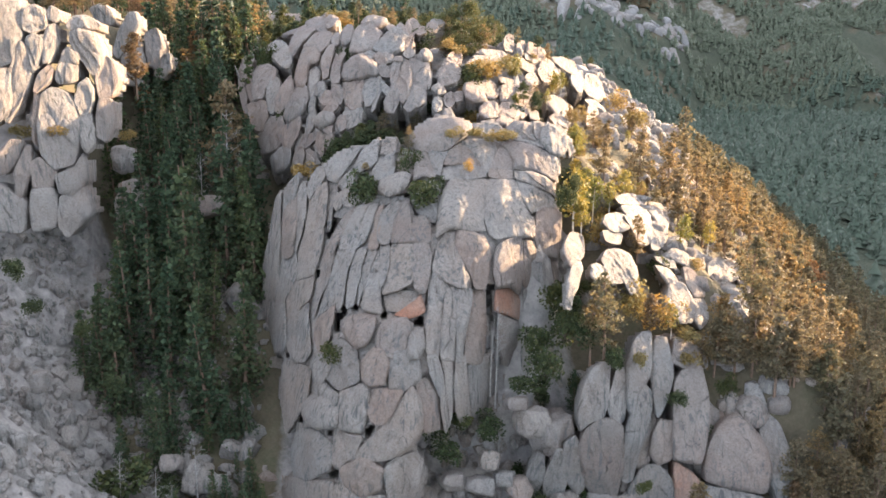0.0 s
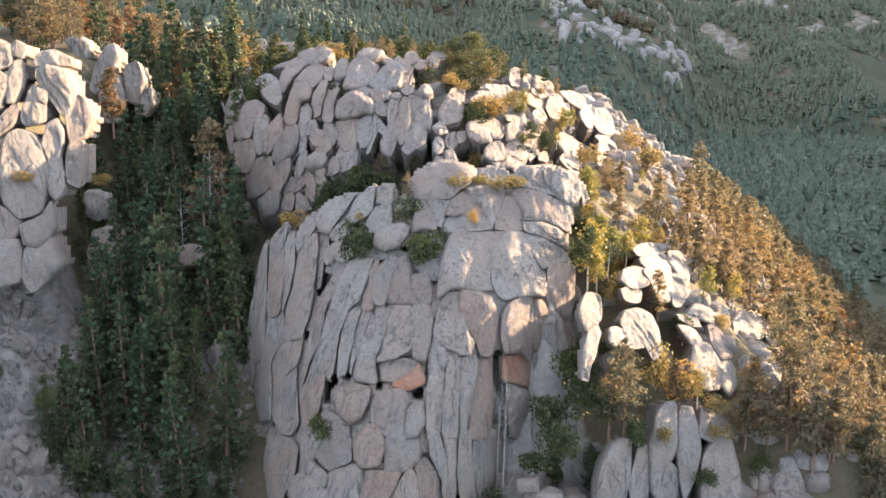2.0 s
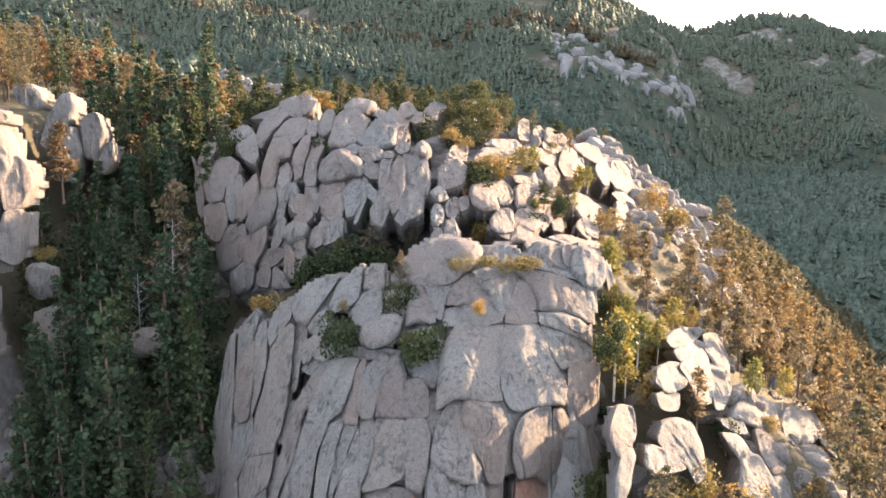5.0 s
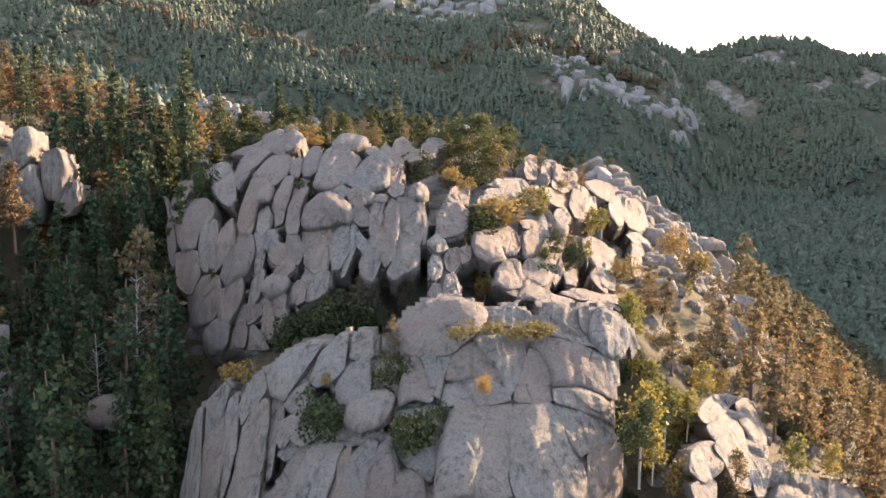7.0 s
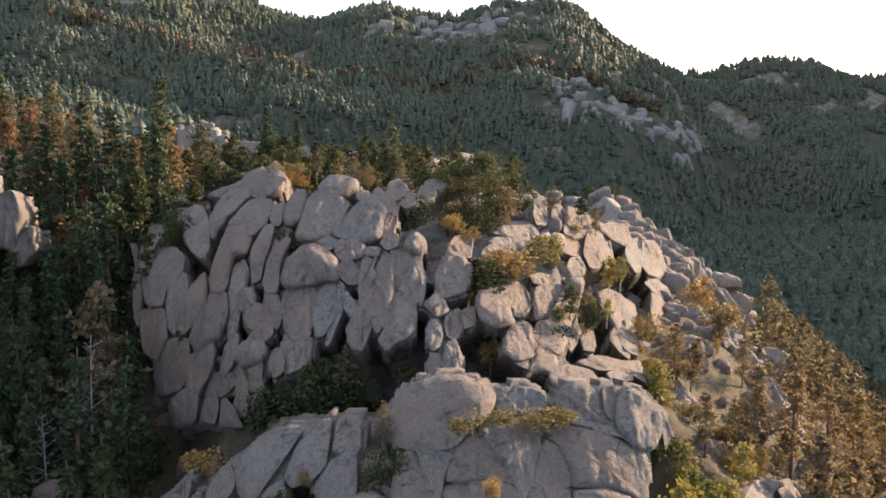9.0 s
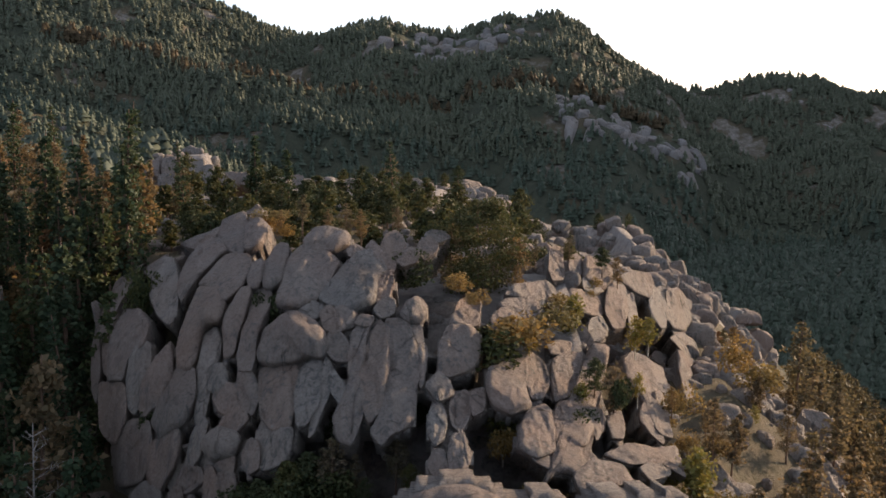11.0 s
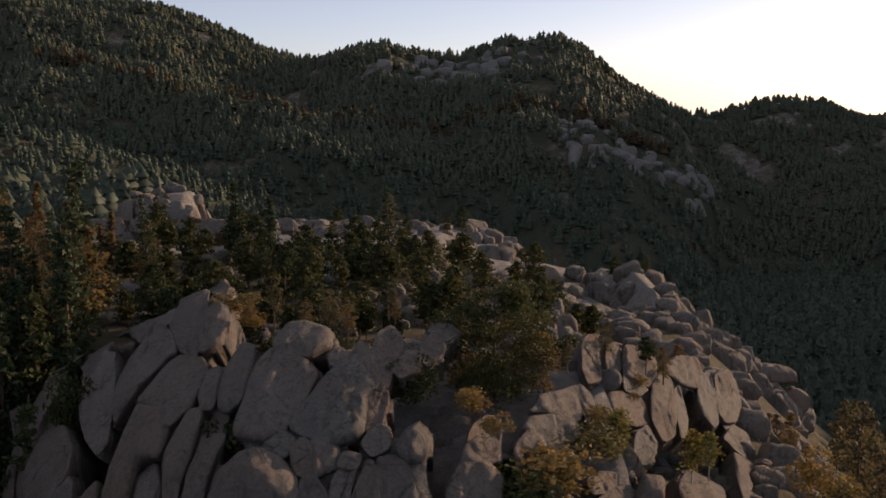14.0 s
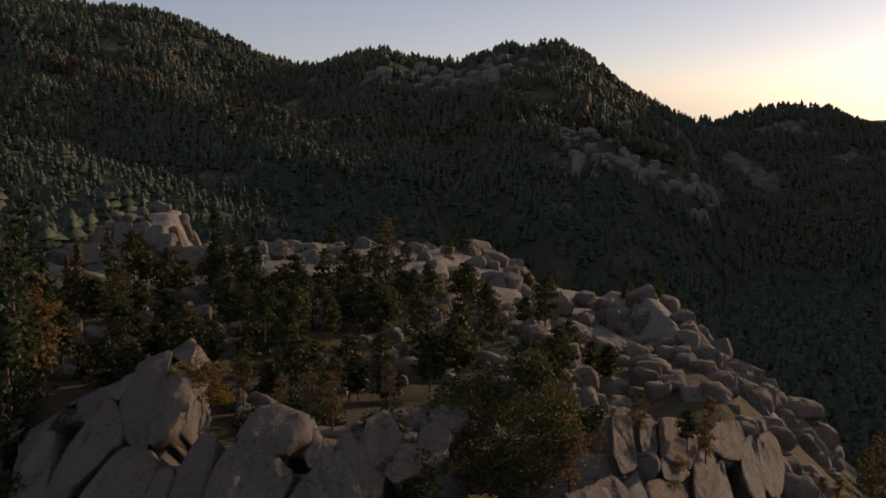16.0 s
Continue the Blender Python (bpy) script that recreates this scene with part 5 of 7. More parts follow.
block(spur, FACE_SPUR, [(-22.4, 0.1), (-21.1, 5.7), (-19.3, 7.8), (-18.9, 5.9), (-20.8, 2.0), (-21.2, -0.3)])
block(spur, FACE_SPUR, [(-22.0, 9.0), (-20.6, 12.1), (-18.3, 11.9), (-18.6, 8.8), (-21.0, 6.7)])
block(spur, FACE_SPUR, [(-19.8, -17.8), (-18.9, -13.6), (-17.4, -10.4), (-15.9, -9.5), (-14.3, -10.0), (-14.9, -13.7), (-15.5, -17.9), (-17.8, -18.8), (-19.4, -20.2)])
block(spur, FACE_SPUR, [(-14.5, -16.6), (-13.8, -12.8), (-13.1, -10.5), (-11.7, -10.6), (-11.5, -13.9), (-11.7, -18.6), (-13.7, -19.4)])
block(spur, FACE_SPUR, [(-11.3, -16.7), (-10.9, -10.1), (-9.8, -6.4), (-7.9, -4.5), (-6.0, -4.5), (-6.7, -9.3), (-7.5, -12.1), (-9.1, -13.9), (-10.2, -18.6)])
block(spur, FACE_SPUR, [(-11.2, -20.5), (-9.7, -14.9), (-8.0, -13.0), (-6.5, -15.0), (-7.1, -18.7), (-9.0, -24.4), (-9.7, -29.4), (-11.6, -29.4)])
block(spur, FACE_SPUR, [(-6.2, -9.3), (-5.2, -5.5), (-2.8, -5.5), (-2.4, -9.4), (-3.3, -14.1), (-5.6, -18.8), (-6.3, -15.0)])
block(spur, FACE_SPUR, [(-2.1, -13.2), (0.5, -10.4), (3.4, -10.5), (3.9, -14.3), (3.2, -20.9), (1.9, -26.6), (-3.0, -25.5), (-2.5, -18.9)])
block(spur, FACE_SPUR, [(-2.2, -9.4), (-1.0, -5.5), (2.4, -6.6), (4.9, -8.6), (4.5, -10.5), (0.5, -10.4)])
block(spur, FACE_SPUR, [(-6.1, -21.6), (-5.1, -19.3), (-2.8, -19.8), (-3.2, -25.5), (-5.5, -26.5), (-6.5, -24.5)])
block(spur, FACE_SPUR, [(-19.4, -24.1), (-18.6, -20.7), (-16.3, -18.9), (-14.3, -18.9), (-12.2, -20.0), (-11.9, -26.3), (-12.3, -32.6), (-15.1, -33.7), (-18.0, -29.3)])
block(spur, FACE_SPUR, [(-21.9, -23.0), (-20.1, -21.6), (-18.9, -24.1), (-17.9, -30.4), (-19.1, -32.5), (-21.5, -28.1)])
block(spur, FACE_SPUR, [(-24.8, -29.1), (-23.3, -23.9), (-22.0, -24.0), (-21.4, -29.2), (-21.9, -33.7), (-24.4, -33.7)])
block(spur, FACE_SPUR, [(-27.8, -27.9), (-26.6, -24.3), (-25.4, -24.9), (-25.3, -29.1), (-26.4, -32.5)])
block(spur, FACE_SPUR, [(-9.6, -30.4), (-7.9, -27.4), (-5.4, -27.0), (-3.4, -29.5), (-2.6, -33.5), (-10.3, -33.6)])
block(spur, FACE_SPUR, [(-2.5, -26.5), (0.5, -28.5), (2.0, -30.5), (1.2, -33.4), (-2.1, -33.5)], mat=GRANITE_RED)
block(spur, FACE_SPUR, [(-9.2, -18.7), (-6.6, -16.8), (-5.6, -20.7), (-6.9, -26.4), (-8.9, -27.4)], sink=1.5)
block(pinnacle, FACE_SPUR, [(9.9, -17.8), (10.8, -15.9), (13.3, -15.0), (15.5, -15.3), (15.4, -17.5), (14.3, -19.8), (12.6, -20.7), (10.6, -19.7)], bulge=2)
block(pinnacle, FACE_SPUR, [(3.5, -24.7), (5.8, -20.5), (9.2, -18.7), (11.1, -20.2), (13.1, -23.9), (13.6, -27.6), (12.4, -31.3), (6.8, -30.4), (2.9, -29.5)])
block(pinnacle, FACE_SPUR, [(13.0, -21.1), (15.1, -18.9), (16.8, -20.7), (17.4, -24.9), (17.1, -30.3), (15.0, -33.1), (13.4, -29.4), (13.2, -24.8)])
block(pinnacle, FACE_SPUR, [(2.0, -30.5), (6.8, -31.2), (12.3, -32.2), (10.5, -35.1), (1.3, -35.5)])
block(left, FACE_LEFT, [(3.4, 17.8), (4.2, 19.5), (5.8, 19.9), (7.8, 18.6), (7.4, 17.5), (5.0, 17.4), (3.8, 17.1)])
block(left, FACE_LEFT, [(3.8, 16.2), (5.0, 17.2), (7.0, 16.6), (8.0, 14.5), (8.2, 11.2), (7.4, 8.4), (6.6, 8.9), (5.8, 10.5), (4.0, 14.1)])
block(left, FACE_LEFT, [(2.3, 10.2), (2.7, 12.3), (3.4, 13.5), (4.8, 12.5), (4.7, 10.4), (3.4, 11.0)])
block(left, FACE_LEFT, [(1.9, 7.5), (2.3, 10.2), (3.4, 10.6), (4.6, 10.0), (4.2, 7.1), (2.3, 6.7)])
block(left, FACE_LEFT, [(-0.3, 1.0), (0.0, 4.7), (1.2, 5.8), (3.1, 4.9), (4.4, 2.8), (5.1, -2.0), (4.7, -5.3), (4.3, -8.5), (1.6, -9.5), (-0.1, -6.3), (-0.3, -2.6)])
block(left, FACE_LEFT, [(5.0, 6.6), (6.2, 7.8), (7.0, 5.6), (6.5, 1.2), (5.5, 0.1), (4.6, 3.3)])
block(left, FACE_LEFT, [(7.4, 8.9), (8.6, 12.3), (9.9, 11.3), (10.5, 8.0), (9.7, 4.7), (7.8, 4.0)])
block(left, FACE_LEFT, [(7.9, 3.5), (9.7, 4.1), (9.5, -2.0), (9.0, -4.2), (7.5, -3.1)])
block(left, FACE_LEFT, [(0.3, 16.9), (1.5, 18.1), (1.6, 13.8), (0.8, 10.6), (0.0, 10.5)])
block(left, FACE_LEFT, [(0.5, 19.0), (1.1, 21.0), (2.0, 20.3), (1.7, 18.3)])
block(left, FACE_LEFT, [(-6.9, 22.1), (-4.5, 22.5), (-3.0, 21.2), (-3.0, 15.5), (-4.0, 10.2), (-6.8, 8.9)])
block(left, FACE_LEFT, [(-4.0, 10.2), (-3.0, 14.4), (-2.0, 12.4), (-1.8, 7.2), (-3.3, 2.0), (-4.7, -1.2), (-5.4, 2.9)])
block(left, FACE_LEFT, [(-6.8, 8.4), (-4.2, 8.9), (-4.3, 0.9), (-6.8, -1.7)])
block(left, FACE_LEFT, [(-1.1, 5.2), (-0.4, 8.4), (0.8, 10.1), (1.5, 9.1), (0.4, 6.3), (-0.7, 4.7)])
block(left, FACE_LEFT, [(-6.1, -8.3), (-4.3, -4.2), (-2.9, -4.2), (-3.2, -7.3), (-4.6, -9.9), (-6.0, -10.3)])
block(left, FACE_LEFT, [(-3.2, -9.4), (-2.1, -5.3), (-1.4, -5.3), (-1.7, -10.5), (-2.8, -14.6), (-3.5, -14.0)])
block(left, FACE_LEFT, [(-1.4, -8.4), (-0.3, -7.4), (1.6, -10.0), (1.2, -12.7), (-1.0, -12.6)])
block(left, FACE_LEFT, [(2.0, -10.6), (4.3, -9.6), (5.5, -6.4), (5.9, -11.8), (4.3, -14.4), (2.4, -13.8)])
block(left, FACE_LEFT, [(-2.2, 14.5), (-1.1, 15.7), (-0.0, 14.7), (-0.4, 10.5), (-1.5, 8.3), (-2.0, 11.4)])
block(left, FACE_LEFT, [(-2.6, 19.7), (-1.2, 20.9), (0.3, 20.1), (0.2, 16.9), (-1.5, 15.8), (-2.6, 16.5)])
block(left, FACE_LEFT, [(5.1, 0.1), (6.6, 1.2), (7.3, -4.2), (6.3, -6.4), (5.5, -5.3)])
block(left, FACE_LEFT, [(-1.4, -13.1), (1.6, -13.2), (2.0, -20.1), (-1.0, -20.9)])
block(left, FACE_LEFT, [(-6.0, -11.3), (-3.5, -14.5), (-2.1, -15.6), (-2.4, -20.8), (-6.0, -20.5)])
block(left, FACE_LEFT, [(2.4, -14.8), (5.5, -12.9), (6.7, -18.3), (3.6, -22.4), (2.4, -20.2)])
block(left, FACE_LEFT, [(-1.1, 4.7), (-0.2, 3.7), (-0.3, -5.3), (-1.4, -4.2)])
block(left, FACE_GULLY, [(-6.8, -0.6), (-5.3, 4.0), (-3.3, 8.5), (-1.5, 9.0), (-0.9, 6.7), (-1.9, 4.1), (-3.8, 1.5), (-5.5, -1.7)])
block(left, FACE_GULLY, [(-0.1, 4.2), (2.3, 5.6), (3.6, 1.8), (2.3, -4.1), (0.2, -2.9)])
block(left, FACE_GULLY, [(2.7, -0.8), (4.9, -0.1), (5.0, -3.6), (3.1, -6.3), (1.5, -5.1)])
block(left, FACE_GULLY, [(-5.2, -1.8), (-1.4, 2.9), (-0.2, -2.2), (-1.5, -7.5), (-4.4, -7.6)])
block(left, FACE_GULLY, [(-10.6, 9.3), (-7.7, 10.4), (-6.2, 8.3), (-6.9, 5.8), (-9.7, 6.9)])
for mass, face in ((dome, FACE_DOME), (upper, FACE_UPPER), (spur, FACE_SPUR), (pinnacle, FACE_SPUR), (left, FACE_LEFT), (left, FACE_GULLY)):
    bedrock(mass, face, {dome: 0.7, upper: 0.5}.get(mass, -0.1))



# the granite blocks of the other outcrops: foot, head, width and depth in metres
rock(talus, "boulder", (15.2, 158.6, 22.5), (14.6, 159.9, 27.4), 6.5, 6.5)
rock(talus, "boulder", (18.8, 159.9, 18.6), (17.4, 159.7, 25.9), 7.4, 7.4)
rock(talus, "boulder", (12.2, 159.0, 27.0), (12.2, 159.9, 29.4), 3.9, 3.9)
rock(talus, "boulder", (7.5, 156.2, 17.4), (8.0, 157.4, 20.8), 3.5, 3.5)
rock(talus, "boulder", (6.1, 155.0, 13.7), (6.1, 156.0, 16.7), 5.1, 5.1)
rock(talus, "boulder", (10.4, 155.7, 14.8), (10.4, 156.6, 17.4), 3.9, 3.9)
rock(talus, "boulder", (1.5, 154.9, 14.3), (1.5, 156.1, 17.5), 4.2, 4.1)
rock(talus, "boulder", (-43.0, 162.6, 9.7), (-42.4, 164.3, 15.4), 5.3, 5.3)
rock(talus, "boulder", (-39.6, 162.3, 9.8), (-39.4, 163.3, 13.2), 4.8, 4.8)
rock(talus, "boulder", (-67.7, 161.8, 29.3), (-67.7, 161.9, 33.0), 3.0, 3.0)
rock(talus, "boulder", (20.5, 159.1, 21.7), (19.8, 159.0, 26.2), 3.5, 3.5)
rock(talus, "boulder", (12.7, 155.2, 11.9), (12.7, 156.7, 16.2), 4.6, 4.6)
rock(talus, "boulder", (-47.2, 163.2, 13.7), (-47.2, 164.0, 16.6), 4.4, 4.3)
rock(talus, "boulder", (-48.0, 210.1, 47.3), (-48.4, 211.6, 51.7), 6.4, 6.3)
rock(talus, "boulder", (-64.9, 209.2, 44.0), (-64.8, 213.0, 54.9), 7.2, 7.2)
rock(talus, "boulder", (-67.7, 215.0, 55.7), (-67.2, 216.2, 61.4), 5.3, 5.3)
rock(talus, "boulder", (-69.0, 162.3, 26.0), (-68.5, 162.1, 29.9), 3.5, 3.5)
rock(talus, "boulder", (-64.1, 162.5, 18.6), (-64.0, 163.4, 22.1), 4.1, 4.0)
rock(back, "boulder", (9.0, 485.1, 59.8), (9.0, 487.3, 65.9), 12.2, 12.1)
rock(back, "boulder", (6.8, 481.7, 54.3), (6.0, 484.6, 62.6), 11.2, 11.1)
rock(back, "boulder", (11.6, 480.1, 55.0), (12.8, 483.3, 64.3), 9.7, 9.6)
rock(back, "boulder", (18.9, 467.5, 55.3), (18.9, 470.2, 63.1), 9.3, 9.3)
rock(back, "boulder", (30.6, 443.0, 51.4), (30.5, 443.7, 58.0), 10.8, 10.8)
rock(back, "boulder", (29.2, 442.7, 45.8), (28.0, 443.0, 53.7), 10.0, 9.9)
rock(back, "boulder", (38.9, 445.9, 53.3), (38.9, 446.3, 57.5), 6.6, 6.5)
rock(back, "boulder", (45.5, 447.9, 51.2), (45.5, 449.0, 55.3), 6.6, 6.6)
rock(back, "boulder", (45.6, 444.2, 44.9), (46.9, 446.7, 52.2), 10.1, 10.0)
rock(back, "boulder", (39.7, 443.8, 44.2), (39.8, 445.7, 49.6), 8.7, 8.7)
rock(back, "boulder", (34.3, 442.6, 45.4), (34.2, 442.9, 51.9), 8.7, 8.6)
rock(back, "boulder", (58.5, 436.1, 46.9), (58.7, 437.9, 52.0), 7.7, 7.7)
rock(back, "boulder", (61.1, 431.3, 45.1), (61.2, 433.1, 50.3), 7.6, 7.6)
rock(back, "boulder", (-2.7, 480.1, 55.4), (-2.8, 482.5, 62.4), 8.7, 8.7)
rock(back, "boulder", (-14.2, 486.7, 60.3), (-14.5, 488.5, 65.5), 6.9, 6.9)
rock(back, "boulder", (-7.4, 467.3, 49.7), (-7.4, 469.6, 56.4), 8.4, 8.4)
rock(back, "boulder", (-3.6, 464.0, 45.7), (-3.6, 466.0, 51.4), 10.6, 10.6)
rock(back, "boulder", (21.8, 454.0, 55.2), (21.8, 456.6, 62.7), 7.6, 7.6)
rock(back, "boulder", (24.6, 443.6, 52.5), (24.7, 446.1, 59.8), 7.8, 7.8)
rock(back, "boulder", (3.1, 477.1, 51.5), (3.1, 479.5, 58.4), 7.2, 7.2)
rock(back, "boulder", (-0.8, 471.3, 48.6), (-0.8, 473.7, 55.4), 7.1, 7.1)
rock(back, "slab", (63.5, 427.2, 42.7), (64.7, 428.9, 47.8), 8.4, 7.3)
rock(back, "slab", (69.0, 421.7, 40.3), (70.6, 425.3, 45.3), 10.2, 8.9)
rock(back, "slab", (74.2, 418.0, 35.7), (75.2, 423.5, 43.2), 10.2, 8.9)
rock(back, "slab", (79.2, 420.7, 33.0), (79.7, 424.1, 42.1), 8.3, 7.2)
rock(back, "slab", (85.8, 422.6, 27.8), (85.6, 423.4, 35.5), 9.1, 8.0)
rock(back, "slab", (89.6, 421.6, 24.4), (91.1, 424.8, 33.5), 9.1, 8.0)
rock(back, "slab", (98.5, 421.1, 17.6), (98.0, 423.2, 27.4), 9.1, 8.0)
rock(back, "slab", (94.3, 423.3, 28.0), (94.6, 425.1, 33.4), 9.1, 8.0)
rock(back, "slab", (99.9, 420.4, 14.6), (101.3, 421.8, 22.2), 7.9, 6.9)
rock(back, "slab", (53.8, 438.1, 46.1), (53.8, 439.7, 52.2), 7.4, 6.5)
rock(back, "slab", (49.6, 439.3, 45.2), (49.7, 440.5, 50.3), 7.5, 6.5)
rock(back, "slab", (83.0, 422.1, 32.4), (82.9, 423.0, 39.4), 7.9, 6.9)
rock(back, "slab", (66.7, 420.7, 36.2), (67.5, 425.3, 42.3), 8.7, 7.6)
rock(back, "slab", (87.4, 421.3, 22.3), (87.5, 423.1, 30.1), 8.7, 7.6)
rock(back, "slab", (93.3, 420.7, 16.9), (93.3, 422.4, 26.9), 8.7, 7.6)
rock(back, "slab", (73.1, 418.5, 30.0), (72.7, 418.1, 37.2), 7.8, 6.8)
rock(back, "slab", (82.3, 421.5, 25.6), (82.1, 422.0, 33.7), 7.9, 6.9)
rock(back, "slab", (-86.1, 416.4, 73.5), (-87.1, 420.5, 79.1), 4.6, 4.0)
rock(back, "slab", (-85.4, 421.0, 74.8), (-85.8, 424.6, 79.5), 4.6, 4.1)
rock(back, "slab", (-81.1, 418.4, 73.2), (-82.1, 423.3, 79.7), 5.4, 4.7)
rock(back, "slab", (-75.8, 416.9, 74.1), (-76.7, 421.2, 79.9), 5.3, 4.7)
rock(back, "slab", (-70.9, 409.5, 74.5), (-71.7, 413.6, 79.9), 5.2, 4.6)
rock(back, "slab", (-86.1, 405.5, 70.3), (-87.0, 409.5, 75.6), 7.0, 6.1)
rock(back, "slab", (-83.7, 404.9, 68.3), (-84.0, 406.8, 73.6), 6.9, 6.1)
rock(back, "slab", (-79.7, 407.4, 71.7), (-80.4, 410.7, 76.2), 5.5, 4.8)
rock(back, "slab", (-61.3, 387.6, 74.6), (-61.7, 390.2, 78.0), 6.2, 5.4)
rock(back, "slab", (-54.0, 380.7, 74.6), (-54.6, 383.8, 78.8), 7.7, 6.7)
rock(back, "slab", (-51.7, 397.0, 70.6), (-52.3, 400.7, 75.6), 3.6, 3.1)
rock(back, "slab", (-50.2, 401.2, 70.0), (-50.8, 405.0, 75.1), 3.4, 3.1)
rock(back, "slab", (-48.5, 404.1, 69.6), (-48.8, 407.2, 74.9), 3.5, 3.0)
rock(back, "slab", (-46.7, 407.4, 69.9), (-46.8, 409.0, 74.9), 3.7, 3.2)
rock(back, "slab", (-44.0, 421.7, 70.4), (-44.3, 424.7, 74.4), 4.3, 3.7)
rock(back, "slab", (-38.8, 419.0, 67.3), (-39.0, 421.8, 71.1), 6.5, 5.7)
rock(back, "slab", (-32.8, 408.8, 68.6), (-33.1, 412.1, 73.1), 5.6, 4.9)
rock(back, "slab", (-29.9, 409.7, 65.9), (-29.8, 409.7, 71.0), 4.5, 3.9)
rock(back, "slab", (-26.4, 414.9, 66.1), (-26.4, 415.6, 71.1), 4.5, 4.0)
rock(back, "slab", (-17.4, 460.0, 62.0), (-17.5, 464.2, 67.6), 6.6, 5.8)
rock(back, "slab", (-15.6, 460.8, 57.6), (-15.7, 464.7, 62.9), 7.9, 6.9)
rock(back, "slab", (-98.9, 408.6, 66.4), (-99.1, 409.6, 70.0), 5.6, 4.9)
rock(back, "slab", (-52.5, 385.9, 72.6), (-53.0, 389.3, 77.0), 4.1, 3.6)
rock(back, "slab", (-56.5, 378.1, 74.3), (-57.0, 381.1, 78.3), 5.0, 4.3)
rock(back, "slab", (-66.4, 400.2, 74.9), (-67.0, 403.4, 79.1), 4.7, 4.1)
rock(back, "slab", (-78.7, 418.2, 73.8), (-79.4, 421.9, 78.7), 4.2, 3.7)
rock(back, "slab", (-88.5, 405.5, 71.8), (-89.3, 408.7, 76.1), 4.4, 3.9)
rock(back, "slab", (-42.3, 426.7, 67.5), (-42.6, 430.2, 72.1), 4.7, 4.1)
rock(back, "slab", (-21.9, 419.3, 67.9), (-21.9, 419.1, 72.2), 4.6, 4.0)
rock(back, "slab", (-19.4, 431.0, 64.5), (-19.4, 432.0, 69.5), 5.2, 4.5)


# lesser blocks that fill the outcrops between the named ones
def fill(root, seed, count, box, size, slab_share=0.6, keep=None, out=0.1, cells=6, mat=None):
    rng = np.random.default_rng(seed)
    made = 0
    while made < count:
        x, y = rng.uniform(box[0], box[1]), rng.uniform(box[2], box[3])
        z, zx, zy = height(x, y), height(x + 0.8, y), height(x, y + 0.8)
        gx, gy = (zx - z) / 0.8, (zy - z) / 0.8
        area = math.sqrt(1 + gx * gx + gy * gy)
        if rng.random() > min(1.0, area / 3.5) or (keep and not keep(x, y, z)):
            continue
        n = Vector((-gx, -gy, 1)).normalized()
        w = rng.uniform(*size)
        steep = n.z < 0.75
        if steep and rng.random() < slab_share:
            up = (Vector((0, 0, 1)) - n * n.z).normalized()
            up = (up + Vector((rng.uniform(-0.15, 0.15), 0, 0.25))).normalized()
            ln, kind = w * rng.uniform(1.6, 3.0), "slab"
        else:
            up, ln, kind = Vector((rng.uniform(-0.4, 0.4), rng.uniform(-0.3, 0.3), 1)).normalized(), w * rng.uniform(0.6, 1.0), "boulder"
        top = Vector((x, y, z)) - Vector((n.x, n.y, 0)) * (0.6 * w) + up * (0.25 * ln)
        if kind == "slab" and height(top.x, top.y) < top.z - 1.2:
            continue
        c = Vector((x, y, z)) + n * (w * out) - up * (0.25 * ln if kind == "slab" else 0.0)
        rock(root, kind, c - up * ln / 2, c + up * ln / 2, w, w * rng.uniform(0.75, 1.0), mat, cells)
        made += 1


fill(dome, 101, 150, (-34, 21, 158, 210), (4.0, 7.0), 0.95, None, -0.38)
fill(spur, 102, 70, (22, 60, 150, 212), (3.5, 6.5), 0.7, None, -0.15)
fill(upper, 103, 120, (-50, 42, 216, 288), (3.5, 6.5), 0.85, lambda x, y, z: x > -12 or z < 58, -0.36)
fill(upper, 112, 75, (-44, 34, 253, 286), (2.6, 5.5), 0.0, lambda x, y, z: z > 66, 0.0)
fill(left, 104, 60, (-116, -66, 186, 262), (3.5, 7.0), 0.95, lambda x, y, z: x < -62 - (y - 185) * 0.2, -0.4)
fill(back, 105, 170, (-105, 30, 385, 500), (3.0, 6.5), 0.3, lambda x, y, z: y > 410)
fill(shoulder, 106, 110, (20, 104, 380, 470), (3.5, 7.5), 0.5, lambda x, y, z: z > 22)
fill(shoulder, 111, 110, (2, 62, 276, 385), (3.0, 6.5), 0.4, lambda x, y, z: z > 44)
fill(shoulder, 114, 90, (24, 74, 236, 345), (3.0, 6.0), 0.5, lambda x, y, z: z > 32, -0.05)
fill(back, 113, 130, (-72, 22, 290, 388), (2.5, 5.5), 0.3, None, 0.12)
far_slabs = outcrop("far_granite_slabs", "distant pale granite slabs showing through the forest on the hillsides", 200, 1180)
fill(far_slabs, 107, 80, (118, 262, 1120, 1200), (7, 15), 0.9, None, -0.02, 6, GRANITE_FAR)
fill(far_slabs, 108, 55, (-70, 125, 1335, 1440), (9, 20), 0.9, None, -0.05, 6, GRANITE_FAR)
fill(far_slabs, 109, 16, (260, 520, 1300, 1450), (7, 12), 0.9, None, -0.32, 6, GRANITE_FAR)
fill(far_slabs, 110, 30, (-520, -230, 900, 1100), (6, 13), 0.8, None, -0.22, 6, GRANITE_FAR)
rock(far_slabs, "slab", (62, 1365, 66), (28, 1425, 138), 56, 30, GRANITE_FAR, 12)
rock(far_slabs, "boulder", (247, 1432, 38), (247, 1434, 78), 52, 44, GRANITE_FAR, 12)


